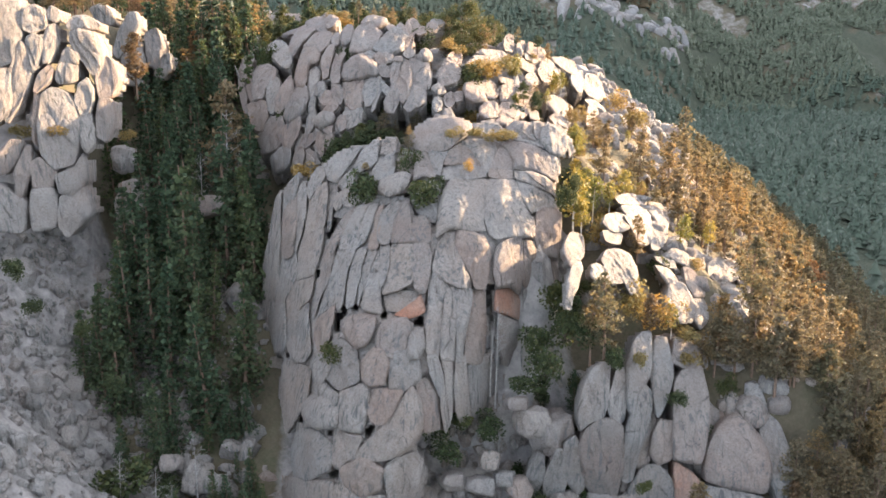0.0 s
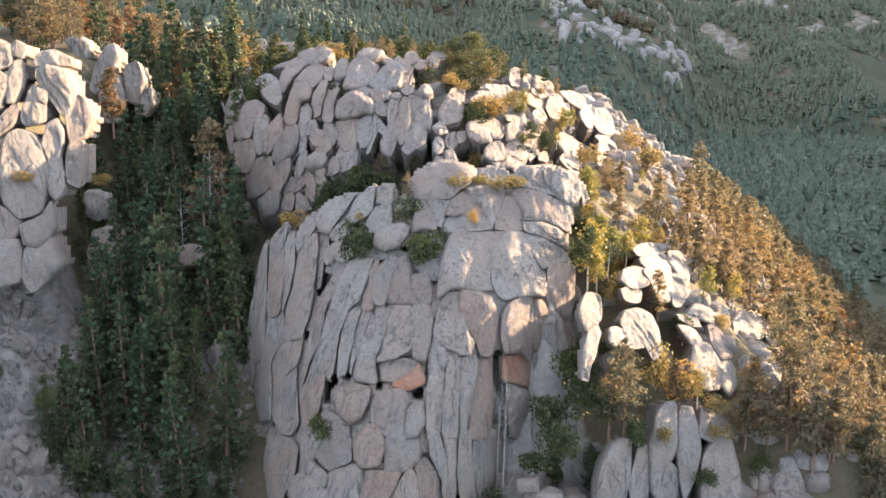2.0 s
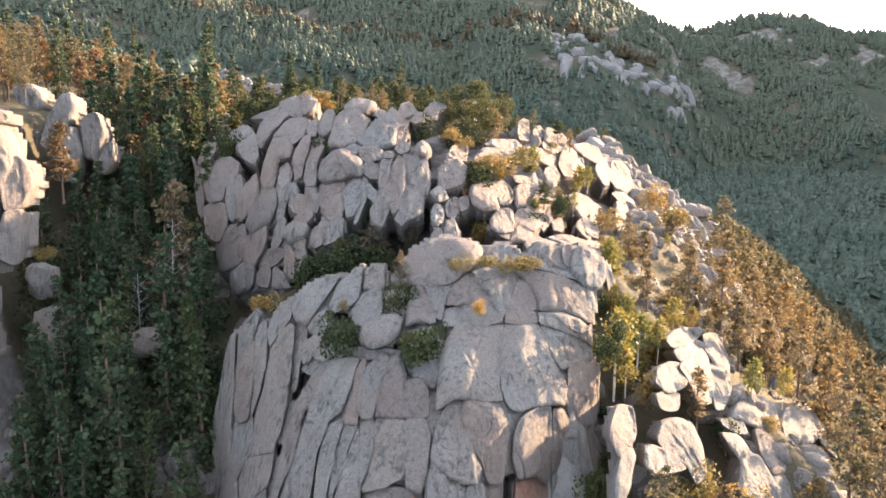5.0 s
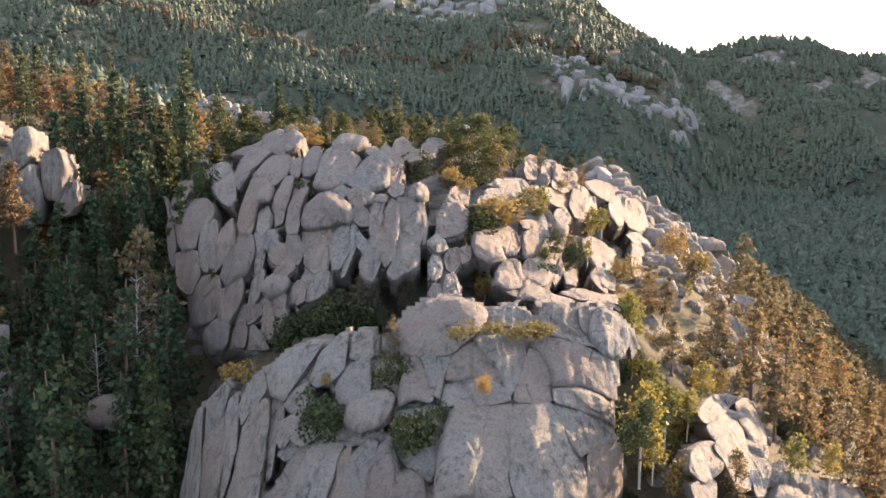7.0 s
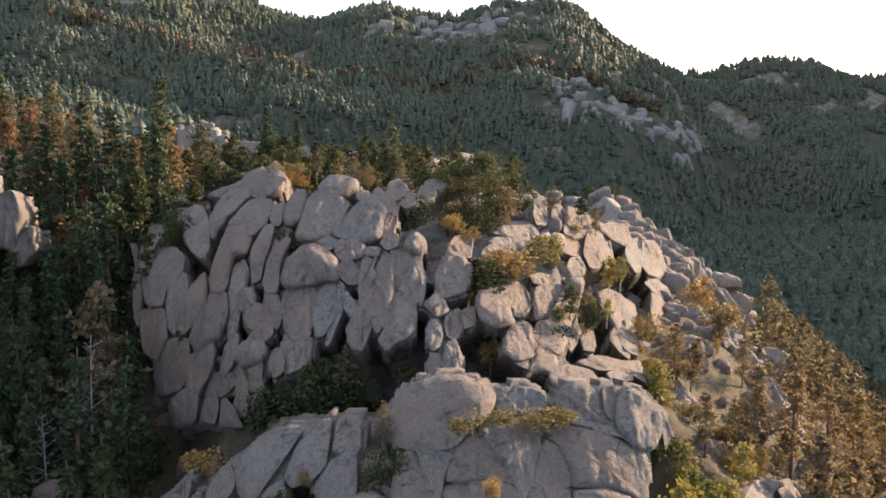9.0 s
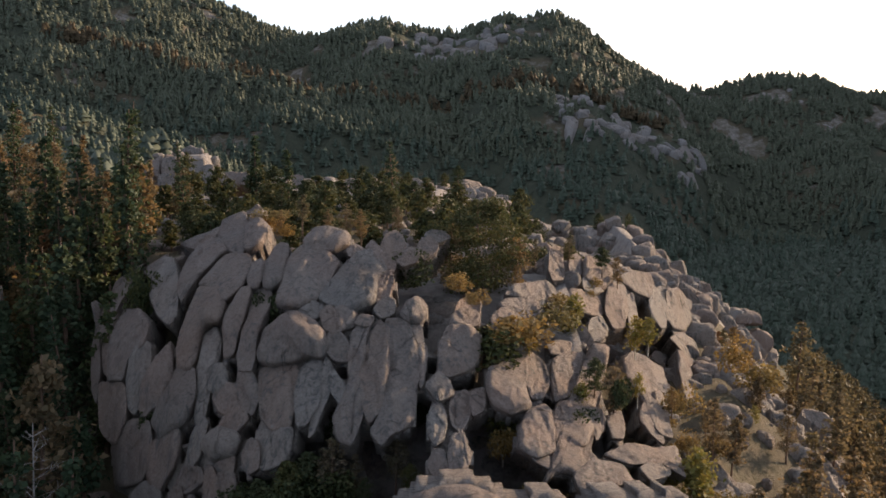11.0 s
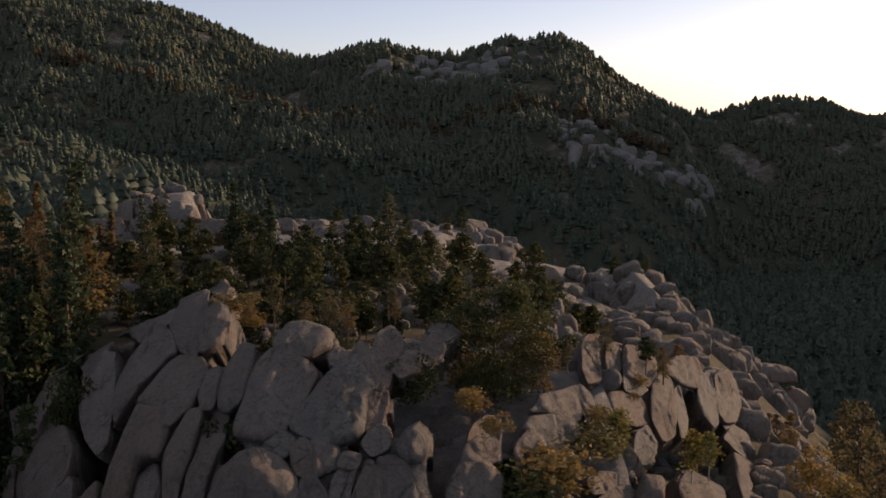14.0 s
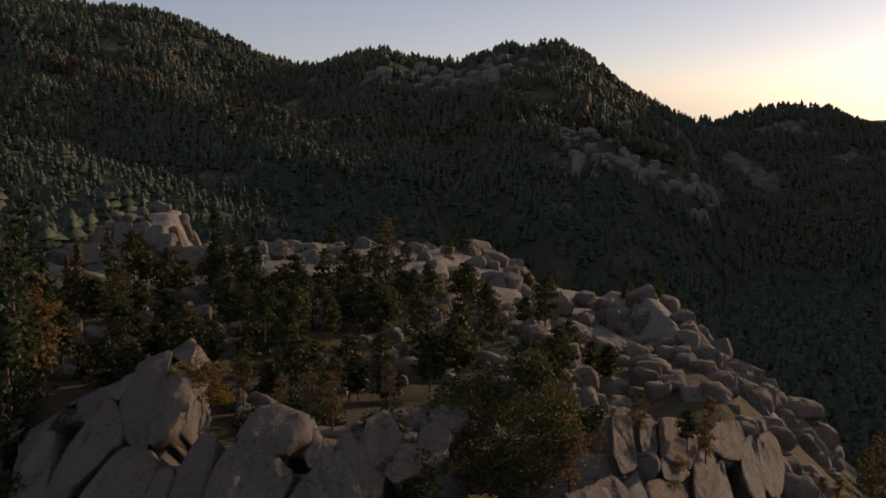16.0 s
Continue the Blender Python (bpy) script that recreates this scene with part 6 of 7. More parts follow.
def stones(name, seed, count, box, size, keep, label):
    """Loose rubble, joined."""
    rng = np.random.default_rng(seed)
    q, faces = block_grid(2, 2, 2)
    q = q / np.linalg.norm(q, axis=1, keepdims=True) ** 0.6
    f = faces
    vs, fs, n = [], [], 0
    x, y = rng.uniform(box[0], box[1], count), rng.uniform(box[2], box[3], count)
    z = land(x, y)
    for px, py, pz in zip(x, y, z):
        if not keep(px, py, pz):
            continue
        s = size * rng.lognormal(0, 0.55)
        m = np.array(Euler(rng.uniform(0, 6.28, 3)).to_matrix())
        v = (q * (1 + rng.uniform(-0.22, 0.22, q.shape)) * np.array([1, 0.8, 0.65]) * s) @ m.T + (px, py, pz + 0.15 * s)
        vs.append(v)
        fs.append(f + n)
        n += len(v)
    return tagged(new(name, quick_mesh(name, np.concatenate(vs), np.concatenate(fs), GRANITE)), label, "scree", kind="stuff")


stones("scree_stones", 121, 4600, (-125, -44, 115, 205), 0.62, lambda x, y, z: z < 62, "pale grey granite rubble covering the scree slope")
stones("talus_stones", 122, 1500, (-20, 40, 120, 168), 0.8, lambda x, y, z: z < 26, "broken granite rubble at the foot of the dome")
stones("gully_stones", 123, 700, (-56, -34, 110, 200), 0.7, lambda x, y, z: True, "dark granite rubble along the gully floor")
stones("slope_stones", 124, 900, (30, 125, 120, 330), 0.7, lambda x, y, z: True, "scattered granite stones between the pines")


# trees
def tube(verts, faces, pts, radii, sides=6):
    base = len(verts)
    for k, (p, r) in enumerate(zip(pts, radii)):
        for s in range(sides):
            a = 6.2832 * s / sides
            verts.append((p[0] + r * math.cos(a), p[1] + r * math.sin(a), p[2]))
    for k in range(len(pts) - 1):
        for s in range(sides):
            a, b = base + k * sides + s, base + k * sides + (s + 1) % sides
            faces.append((a, b, b + sides, a + sides))


def mesh(name, verts, faces, mat, smooth=False):
    return quick_mesh(name, verts, faces, mat, smooth)


def tuft(verts, faces, rng, p, size, up=0.3):
    """One small spray of needles or leaves: a bent four-sided blade."""
    d = Vector((rng.gauss(0, 1), rng.gauss(0, 1), rng.gauss(up, 0.6))).normalized()
    s = d.cross(Vector((rng.gauss(0, 1), rng.gauss(0, 1), rng.gauss(0, 1)))).normalized() * size * rng.uniform(0.25, 0.5)
    d = d * size * rng.uniform(0.7, 1.3)
    b = len(verts)
    p = Vector(p)
    verts.extend([tuple(p - d * 0.4), tuple(p + s), tuple(p + d * 0.6), tuple(p - s)])
    faces.append((b, b + 1, b + 2, b + 3))


def tree_meshes(seed, tall, kind, lite=False):
    """Trunk and crown meshes of one tree of about the given height."""
    rng = random.Random(seed)
    tv, tf, cv, cf = [], [], [], []
    bend = (rng.uniform(-0.04, 0.04), rng.uniform(-0.04, 0.04))

    def axis(u):
        return Vector((bend[0] * tall * u * u, bend[1] * tall * u * u, tall * u))

    r0 = tall * (0.009 if kind == "dead" else 0.016)
    tube(tv, tf, [axis(u / 8) - Vector((0, 0, 1.5 if u == 0 else 0)) for u in range(9)], [r0 * (1.15 - u / 8.2) for u in range(9)], 7)
    first, layers, spread, tufts, size = {"pine": (0.22, 15, 0.19, 30, 0.50), "wide": (0.10, 15, 0.45, 230, 0.34), "crag": (0.26, 11, 0.27, 60, 0.42), "spruce": (0.08, 24, 0.17, 16, 0.55), "broad": (0.18, 9, 0.26, 22, 0.36), "dead": (0.3, 18, 0.19, 0, 0)}[kind]
    if lite:
        tufts, size = tufts * 0.45, size * 1.45
    for n in range(layers):
        u = first + (0.97 - first) * (n + rng.random() * 0.7) / layers
        if kind == "spruce":
            reach = tall * spread * (1.02 - u) ** 0.8
        elif kind == "wide":
            reach = tall * spread * math.sin(3.1416 * (0.32 + 0.6 * (u - first) / (1 - first))) ** 0.6
        elif kind in ("pine", "crag"):
            reach = tall * spread * (math.sin(3.1416 * min(1, 0.28 + 0.75 * (u - first) / (1 - first)))) ** 0.7
        else:
            reach = tall * spread * math.sin(3.1416 * (0.25 + 0.7 * (u - first) / (1 - first)))
        for k in range(rng.choice((4, 5, 6)) if kind != "dead" else rng.choice((2, 3, 4))):
            a, ln = rng.uniform(0, 6.283), reach * rng.uniform(0.45, 1.15)
            if kind != "spruce" and rng.random() < 0.12:
                continue
            rise = {"pine": rng.uniform(0.0, 0.45), "crag": rng.uniform(-0.05, 0.4), "wide": rng.uniform(0.0, 0.5), "spruce": rng.uniform(-0.35, -0.05), "broad": rng.uniform(0.3, 0.9), "dead": rng.uniform(-0.1, 0.7)}[kind]
            p0 = axis(u)
            p1 = p0 + Vector((math.cos(a) * ln, math.sin(a) * ln, rise * ln))
            if not lite:
                tube(tv, tf, [p0, p1], [r0 * 0.3 * (1.1 - u) + 0.03, 0.02], 3)
            if kind == "dead":
                for _ in range(3):
                    q = p0 + (p1 - p0) * rng.uniform(0.4, 0.95)
                    tube(tv, tf, [q, q + Vector((rng.uniform(-1, 1), rng.uniform(-1, 1), rng.uniform(-0.3, 0.9))) * ln * 0.35], [0.03, 0.01], 3)
                continue
            pads = [rng.uniform(0.4, 1.02) for _ in range(3)]
            for _ in range(max(3, int(tufts * (0.5 + ln / max(reach, 0.01) * 0.5) * (0.5 + 0.5 * reach / (tall * spread))))):
                f = rng.uniform(0.25, 1.06) ** 0.75 if kind == "spruce" else pads[rng.randrange(3)]
                q = p0 + (p1 - p0) * f
                w = 0.16 * ln * (0.5 + 0.5 * f) + 0.18 if kind == "spruce" else 0.13 * ln + 0.2
                q = q + Vector((rng.gauss(0, w), rng.gauss(0, w), rng.gauss(0.05, w * (0.55 if kind != "broad" else 0.9))))
                tuft(cv, cf, rng, q, size * rng.uniform(0.7, 1.35), -0.1 if kind == "spruce" else 0.35)
    return tv, tf, cv, cf


def tree_kind(name, seed, tall, kind, leaf, wood, label, category, group):
    tv, tf, cv, cf = tree_meshes(seed, tall, kind)
    root = tagged(new(name), label, category, group)
    parts = [("trunk", mesh("trunk", tv, tf, wood, True))]
    if cf:
        parts.append(("crown", mesh("crown", cv, cf, leaf)))
    for nm, me in parts:
        new(nm, me).parent = root
    root["tall"] = tall
    return root


FOREST = "trees of the mountain forest"
PINES = [tree_kind("pine_tree", 11 + n, h, "pine", NEEDLES, BARK, "golden-green pine tree with a bare lower trunk on the slope", "pine tree", FOREST)
         for n, h in enumerate((16.0, 17.5, 15.0, 18.5, 12.0))]
SPRUCES = [tree_kind("spruce_tree", 31 + n, h, "spruce", SPRUCE, BARK, "dark green narrow spruce tree rooted in the shaded gully", "spruce tree", FOREST)
           for n, h in enumerate((18.0, 21.0, 16.0))]
RUSTS = [tree_kind("dying_pine_tree", 41 + n, h, "pine", RUSTY, BARK, "dying pine tree with reddish brown needles", "pine tree", FOREST) for n, h in enumerate((13.0, 11.0))]
ASPENS = [tree_kind("aspen_tree", 51 + n, h, "broad", ASPEN, PALEBARK, "small yellow-green broadleaf tree among granite rocks", "tree", FOREST) for n, h in enumerate((6.0, 5.0))]
SNAGS = [tree_kind("dead_tree", 61 + n, h, "dead", None, DEADWOOD, "bare grey dead tree with broken branches", "dead tree", FOREST) for n, h in enumerate((12.0, 15.0))]
BIG_PINE = [tree_kind("pine_tree", 21, 14.5, "wide", OLD_NEEDLES, BARK, "broad old pine tree standing on the granite summit", "pine tree", FOREST)]
DARK_PINES = [tree_kind("pine_tree", 111 + n, h, "crag", OLD_NEEDLES, BARK, "dark green pine tree standing among granite blocks", "pine tree", FOREST)
              for n, h in enumerate((11.0, 13.0, 9.0))]
USED = set()


def plant(kinds, x, y, tall=None, at=None, sink=0.3):
    """Stand one tree of these kinds on the ground at x, y."""
    rng = random.Random(int(x * 71 + y * 1301))
    src = kinds[rng.randrange(len(kinds))]
    s = tall / src["tall"] if tall else rng.uniform(0.75, 1.15)
    z = (height(x, y) if at is None else at) - sink
    m = pose(x, y, z, rng.uniform(-2, 2), rng.uniform(-2, 2), rng.uniform(0, 360))
    if src.name not in USED:
        USED.add(src.name)
        src.matrix_basis = m @ Matrix.Diagonal((s, s, s, 1))
        return src
    ob = copy_thing(src, m)
    ob.scale = (s * rng.uniform(0.9, 1.1), s * rng.uniform(0.9, 1.1), s)
    return ob


def far_woods(name, seed, count, box, keep, tall, mat, label):
    """Many small conifers of a distant wood, joined."""
    rng = np.random.default_rng(seed)
    x = rng.uniform(box[0], box[1], count * 3)
    y = rng.uniform(box[2], box[3], count * 3)
    ok = keep(x, y)
    x, y = x[ok][:count], y[ok][:count]
    z = land(x, y) - 0.5
    n = len(x)
    h = tall * rng.uniform(0.6, 1.25, n)
    w = h * rng.uniform(0.3, 0.46, n)
    verts = np.zeros((n, 4, 7, 3))
    for lv in range(4):
        u0, r = 0.12 + 0.22 * lv, w * (1.0 - 0.2 * lv) * rng.uniform(0.7, 1.2, n)
        a0 = rng.uniform(0, 6.28, n)
        for s in range(6):
            a, rr = a0 + 1.0472 * s, r * rng.uniform(0.8, 1.3, n) * (1.0 if s % 2 else 0.5)
            verts[:, lv, s] = np.stack([x + np.cos(a) * rr, y + np.sin(a) * rr, z + h * (u0 + rng.uniform(-0.05, 0.05, n))], 1)
        verts[:, lv, 6] = np.stack([x + rng.uniform(-0.03, 0.03, n) * h, y, z + h * min(1.0, u0 + 0.36)], 1)
    one = np.array([(s, (s + 1) % 6, 6) for s in range(6)])
    faces = (one[None] + 7 * np.arange(4 * n)[:, None, None]).reshape(-1, 3)
    verts = verts.reshape(-1, 3)
    ob = new(name, mesh(name, verts, faces, mat, True))
    return tagged(ob, label, "forest", kind="stuff")


ROCK_XY = np.array([(c.x, c.y, (0.5 * w + 0.8) ** 2) for c, w in BLOCKS])


def clear_of_rocks(x, y):
    return bool(np.all((ROCK_XY[:, 0] - x) ** 2 + (ROCK_XY[:, 1] - y) ** 2 > ROCK_XY[:, 2]))


def scatter(seed, box, gap, keep, kinds, tall=(0.8, 1.15)):
    """Stand trees unevenly over a stretch of ground, clear of the rocks."""
    rng = np.random.default_rng(seed)
    for x in np.arange(box[0], box[1], gap):
        for y in np.arange(box[2], box[3], gap):
            px, py = float(x + rng.uniform(-0.48, 0.48) * gap), float(y + rng.uniform(-0.48, 0.48) * gap)
            r, k, s = rng.random(), kinds(rng.random()), rng.uniform(*tall)
            if keep(px, py, r) and clear_of_rocks(px, py):
                plant(k, px, py, k[0]["tall"] * s)


def stand(name, seed, box, gap, keep, kinds, mat, label):
    """A wood too large to count, joined from whole trees."""
    rng = np.random.default_rng(seed)
    tv, tf, cv, cf = [], [], [], []
    nt_, nc_ = 0, 0
    shapes = []
    for kind, tall, sd in kinds:
        a, b, c, d = tree_meshes(sd, tall, kind, True)
        shapes.append((np.array(a), np.array([f if len(f) == 4 else (*f, f[-1]) for f in b]), np.array(c), np.array(d)))
    for x in np.arange(box[0], box[1], gap):
        for y in np.arange(box[2], box[3], gap):
            px, py = x + rng.uniform(-0.5, 0.5) * gap, y + rng.uniform(-0.5, 0.5) * gap
            r, a, s, n = rng.random(), rng.uniform(0, 6.283), rng.uniform(0.7, 1.15), rng.integers(len(shapes))
            if not keep(px, py, r) or not clear_of_rocks(px, py):
                continue
            m = np.array([[math.cos(a), -math.sin(a), 0], [math.sin(a), math.cos(a), 0], [0, 0, 1]]) * s
            at = np.array([px, py, height(px, py) - 0.4])
            A, B, C, D = shapes[n]
            tv.append(A @ m.T + at)
            tf.append(B + nt_)
            cv.append(C @ m.T + at)
            cf.append(D + nc_)
            nt_, nc_ = nt_ + len(A), nc_ + len(C)
    root = tagged(new(name), label, "forest", kind="stuff")
    for nm, v, f, mt in (("trunks", tv, tf, BARK), ("crowns", cv, cf, mat)):
        new(nm, mesh(nm, np.concatenate(v), np.concatenate(f), mt)).parent = root
    return root


def shrub_kind(seed, leaf, label, count=1000):
    rng = random.Random(seed)
    v, f = [], []
    lobes = [(rng.uniform(-0.3, 0.3), rng.uniform(-0.3, 0.3), rng.uniform(0.25, 0.65), rng.uniform(0.2, 0.36)) for _ in range(7)]
    for _ in range(count):
        lx, ly, lz, lr = lobes[rng.randrange(7)]
        d = Vector((rng.gauss(0, 1), rng.gauss(0, 1), rng.gauss(0.2, 1))).normalized() * lr * rng.uniform(0.6, 1.05)
        tuft(v, f, rng, (lx + d.x, ly + d.y, max(0.0, lz + d.z)), 0.075 * rng.uniform(0.6, 1.3))
    root = new("shrub", mesh("shrub", v, f, leaf))
    tagged(root, label, "shrub", "shrubs among the rocks")
    return root


SHRUBS_DARK = [shrub_kind(71 + n, BRUSH, "dense dark green shrub growing in a rock cleft") for n in range(3)]
SHRUBS_DRY = [shrub_kind(81 + n, BRUSH_DRY, "dry golden brown shrub growing on bare granite") for n in range(3)]


def shrub(kinds, x, y, z, wide, tall):
    rng = random.Random(int(x * 31 + y * 701))
    src = kinds[rng.randrange(3)]
    m = pose(x, y, z - 0.08 * tall, 0, 0, rng.uniform(0, 360))
    ob = src if src.name not in USED else copy_thing(src, m)
    USED.add(src.name)
    ob.matrix_basis = m @ Matrix.Diagonal((wide * 0.9, wide * rng.uniform(0.7, 1.0), tall * 1.1, 1))
    return ob


# single trees and shrubs among the rocks
plant(PINES, 26.9, 161.8, 16.8, at=34.3)
plant(PINES, 36.8, 189.2, 10.1, at=43.5)
plant(PINES, 24.6, 162.5, 12.2, at=34.8)
plant(ASPENS, 24.3, 188.1, 10.2, at=51.5)
plant(ASPENS, 29.1, 196.1, 7.3, at=51.7)
plant(ASPENS, 32.7, 198.7, 5.6, at=52.0)
plant(ASPENS, 40.3, 172.6, 5.3, at=36.1)
plant(ASPENS, 48.0, 200.3, 6.7, at=43.7)
plant(ASPENS, 25.8, 187.4, 5.6, at=50.6)
plant(ASPENS, 41.7, 190.5, 5.2, at=39.7)
plant(ASPENS, 53.2, 200.9, 5.5, at=43.5)
plant(RUSTS, 35.8, 169.6, 8.2, at=36.4)
plant(PINES, 51.8, 171.7, 14.0)
plant(PINES, 58.2, 168.5, 16.5)
plant(PINES, 48.4, 172.5, 13.0)
plant(PINES, 67.1, 182.0, 10.2)
plant(PINES, 68.9, 165.1, 16.0)
plant(PINES, 64.1, 161.9, 13.1)
plant(PINES, 56.3, 173.9, 10.9)
plant(PINES, 61.3, 170.1, 10.7)
plant(PINES, 74.9, 169.8, 15.1)
plant(PINES, 92.5, 221.8, 16.7)
plant(PINES, 74.8, 162.0, 18.9)
plant(PINES, 67.1, 168.0, 12.8)
plant(SNAGS, 9.0, 164.1, 16.5, at=27.5)
plant(SNAGS, 8.1, 164.6, 13.4, at=28.8)
plant(SNAGS, 9.2, 165.9, 5.2, at=32.4)
plant(PINES, -11.9, 219.6, 4.2, at=65.2)
plant(PINES, -6.0, 222.3, 5.3, at=64.5)
plant(PINES, -4.6, 224.9, 7.3, at=66.2)
plant(PINES, 6.2, 225.6, 5.5, at=66.8)
plant(PINES, 19.7, 226.6, 8.0, at=65.9)
plant(PINES, 26.7, 266.5, 5.5, at=73.6)
plant(PINES, 18.4, 261.8, 5.6, at=78.0)
plant(PINES, 12.0, 247.3, 4.0, at=81.1)
plant(PINES, -20.0, 251.3, 5.3, at=85.3)
plant(PINES, -13.8, 250.0, 5.2, at=84.3)
plant(PINES, -11.8, 250.5, 5.2, at=83.4)
plant(PINES, -6.8, 255.3, 4.3, at=84.0)
plant(PINES, -23.6, 255.8, 3.5, at=84.1)
plant(PINES, -16.3, 249.8, 3.5, at=85.1)
plant(PINES, 28.9, 236.3, 4.1, at=63.7)
plant(ASPENS, 17.2, 242.8, 5.0, at=73.1)
plant(ASPENS, 28.2, 248.9, 4.4, at=69.0)
plant(ASPENS, 22.8, 228.0, 3.4, at=68.4)
plant(ASPENS, 10.0, 230.1, 3.5, at=73.1)
plant(PINES, -6.4, 189.4, 5.5, at=65.0)
plant(RUSTS, -65.9, 224.5, 12.8, at=72.1)
plant(PINES, -78.6, 203.7, 4.7, at=83.4)
plant(PINES, -71.6, 226.1, 6.4, at=88.6)
plant(PINES, 47.7, 261.1, 7.1)
plant(PINES, 34.7, 237.0, 9.5)
plant(PINES, 37.2, 237.1, 9.5)
plant(PINES, 49.2, 251.0, 9.1)
plant(PINES, 34.1, 215.4, 9.3)
plant(PINES, 42.0, 229.2, 8.1)
plant(ASPENS, 28.9, 221.5, 6.7)
plant(ASPENS, 29.8, 210.0, 7.2)
plant(ASPENS, 27.9, 214.2, 5.5)
plant(ASPENS, 30.0, 206.4, 7.5)
plant(ASPENS, 37.5, 210.7, 6.3)
plant(ASPENS, 27.8, 219.7, 7.6)
plant(ASPENS, 27.9, 203.4, 6.1)
plant(ASPENS, 31.8, 202.2, 5.2)
plant(ASPENS, 34.3, 206.9, 5.3)
plant(ASPENS, 42.9, 221.3, 4.9)
shrub(SHRUBS_DARK, -19.3, 212.9, 57.8, 8.9, 6.7)
shrub(SHRUBS_DARK, -14.1, 211.7, 58.4, 9.9, 6.6)
shrub(SHRUBS_DARK, -10.0, 215.1, 57.8, 7.2, 5.6)
shrub(SHRUBS_DARK, -22.6, 211.8, 57.3, 6.2, 4.4)
shrub(SHRUBS_DARK, -15.5, 209.6, 61.5, 6.9, 5.4)
shrub(SHRUBS_DARK, -11.5, 212.5, 61.3, 5.5, 5.1)
shrub(SHRUBS_DARK, -21.0, 231.1, 75.8, 5.3, 6.5)
shrub(SHRUBS_DARK, -33.7, 226.8, 63.4, 5.3, 5.3)
shrub(SHRUBS_DARK, -5.5, 240.9, 80.0, 8.1, 5.1)
shrub(SHRUBS_DARK, -12.0, 220.4, 65.9, 5.1, 5.1)
shrub(SHRUBS_DARK, -40.9, 245.5, 73.9, 5.3, 8.4)
shrub(SHRUBS_DARK, 15.5, 221.3, 65.6, 5.1, 4.6)
shrub(SHRUBS_DARK, 20.5, 226.3, 67.0, 4.5, 6.0)
shrub(SHRUBS_DARK, -14.6, 245.7, 81.0, 3.4, 3.9)
shrub(SHRUBS_DARK, -8.4, 240.9, 79.2, 5.1, 3.3)
shrub(SHRUBS_DARK, 6.4, 228.8, 73.0, 10.8, 5.0)
shrub(SHRUBS_DARK, -3.2, 222.4, 66.4, 4.7, 4.7)
shrub(SHRUBS_DARK, -3.5, 176.5, 56.3, 7.4, 8.3)
shrub(SHRUBS_DARK, -14.9, 181.3, 56.7, 6.8, 7.5)
shrub(SHRUBS_DARK, -13.6, 182.9, 57.7, 4.9, 4.5)
shrub(SHRUBS_DARK, -6.1, 185.5, 61.2, 4.6, 6.4)
shrub(SHRUBS_DARK, -6.7, 182.6, 57.9, 2.7, 2.7)
shrub(SHRUBS_DARK, 22.1, 180.0, 56.0, 5.3, 5.3)
shrub(SHRUBS_DARK, 23.6, 181.5, 58.3, 4.5, 5.4)
shrub(SHRUBS_DARK, -0.5, 179.5, 60.5, 2.1, 2.6)
shrub(SHRUBS_DRY, 2.3, 185.6, 68.4, 4.9, 2.4)
shrub(SHRUBS_DRY, 5.9, 187.5, 68.0, 5.0, 2.2)
shrub(SHRUBS_DRY, 9.6, 189.3, 67.1, 5.1, 2.2)
shrub(SHRUBS_DRY, 11.8, 190.8, 67.0, 4.2, 2.5)
shrub(SHRUBS_DRY, -14.1, 187.4, 61.9, 2.4, 2.0)
shrub(SHRUBS_DRY, 4.6, 181.6, 63.0, 2.3, 2.5)
shrub(SHRUBS_DRY, -26.8, 197.7, 58.6, 5.4, 3.6)
shrub(SHRUBS_DRY, 8.7, 230.0, 74.0, 10.9, 5.3)
shrub(SHRUBS_DRY, 9.5, 209.5, 63.3, 5.8, 2.4)
shrub(SHRUBS_DRY, -25.6, 258.3, 85.5, 6.1, 2.2)
shrub(SHRUBS_DRY, 34.8, 239.4, 48.9, 5.8, 4.2)
shrub(SHRUBS_DRY, 15.5, 244.5, 75.2, 5.2, 3.1)
shrub(SHRUBS_DRY, 21.7, 260.2, 74.5, 4.2, 2.8)
shrub(SHRUBS_DRY, 1.3, 236.2, 79.9, 5.0, 2.5)
shrub(SHRUBS_DRY, 14.0, 238.5, 74.7, 7.6, 3.0)
shrub(SHRUBS_DRY, 18.5, 215.9, 63.6, 3.4, 2.2)
shrub(SHRUBS_DRY, 24.6, 221.0, 58.5, 4.7, 3.5)
shrub(SHRUBS_DRY, 6.4, 217.3, 64.9, 4.1, 4.5)
shrub(SHRUBS_DRY, 31.2, 239.5, 62.5, 5.2, 5.2)
shrub(SHRUBS_DRY, 43.2, 258.4, 62.7, 7.1, 5.7)
shrub(SHRUBS_DRY, 49.6, 265.5, 56.5, 8.9, 6.8)
shrub(SHRUBS_DRY, 46.7, 266.3, 48.1, 7.5, 7.5)
shrub(SHRUBS_DRY, -26.6, 260.2, 83.3, 6.5, 3.0)
shrub(SHRUBS_DRY, -23.2, 255.7, 83.5, 4.2, 1.9)
shrub(SHRUBS_DRY, 19.9, 257.3, 74.3, 3.9, 2.0)
shrub(SHRUBS_DRY, 3.7, 231.8, 79.1, 3.2, 2.4)
shrub(SHRUBS_DARK, -18.4, 161.7, 35.3, 5.4, 3.2)
shrub(SHRUBS_DARK, -13.6, 160.2, 29.8, 4.2, 2.5)
shrub(SHRUBS_DARK, -2.1, 161.1, 29.4, 5.4, 4.5)
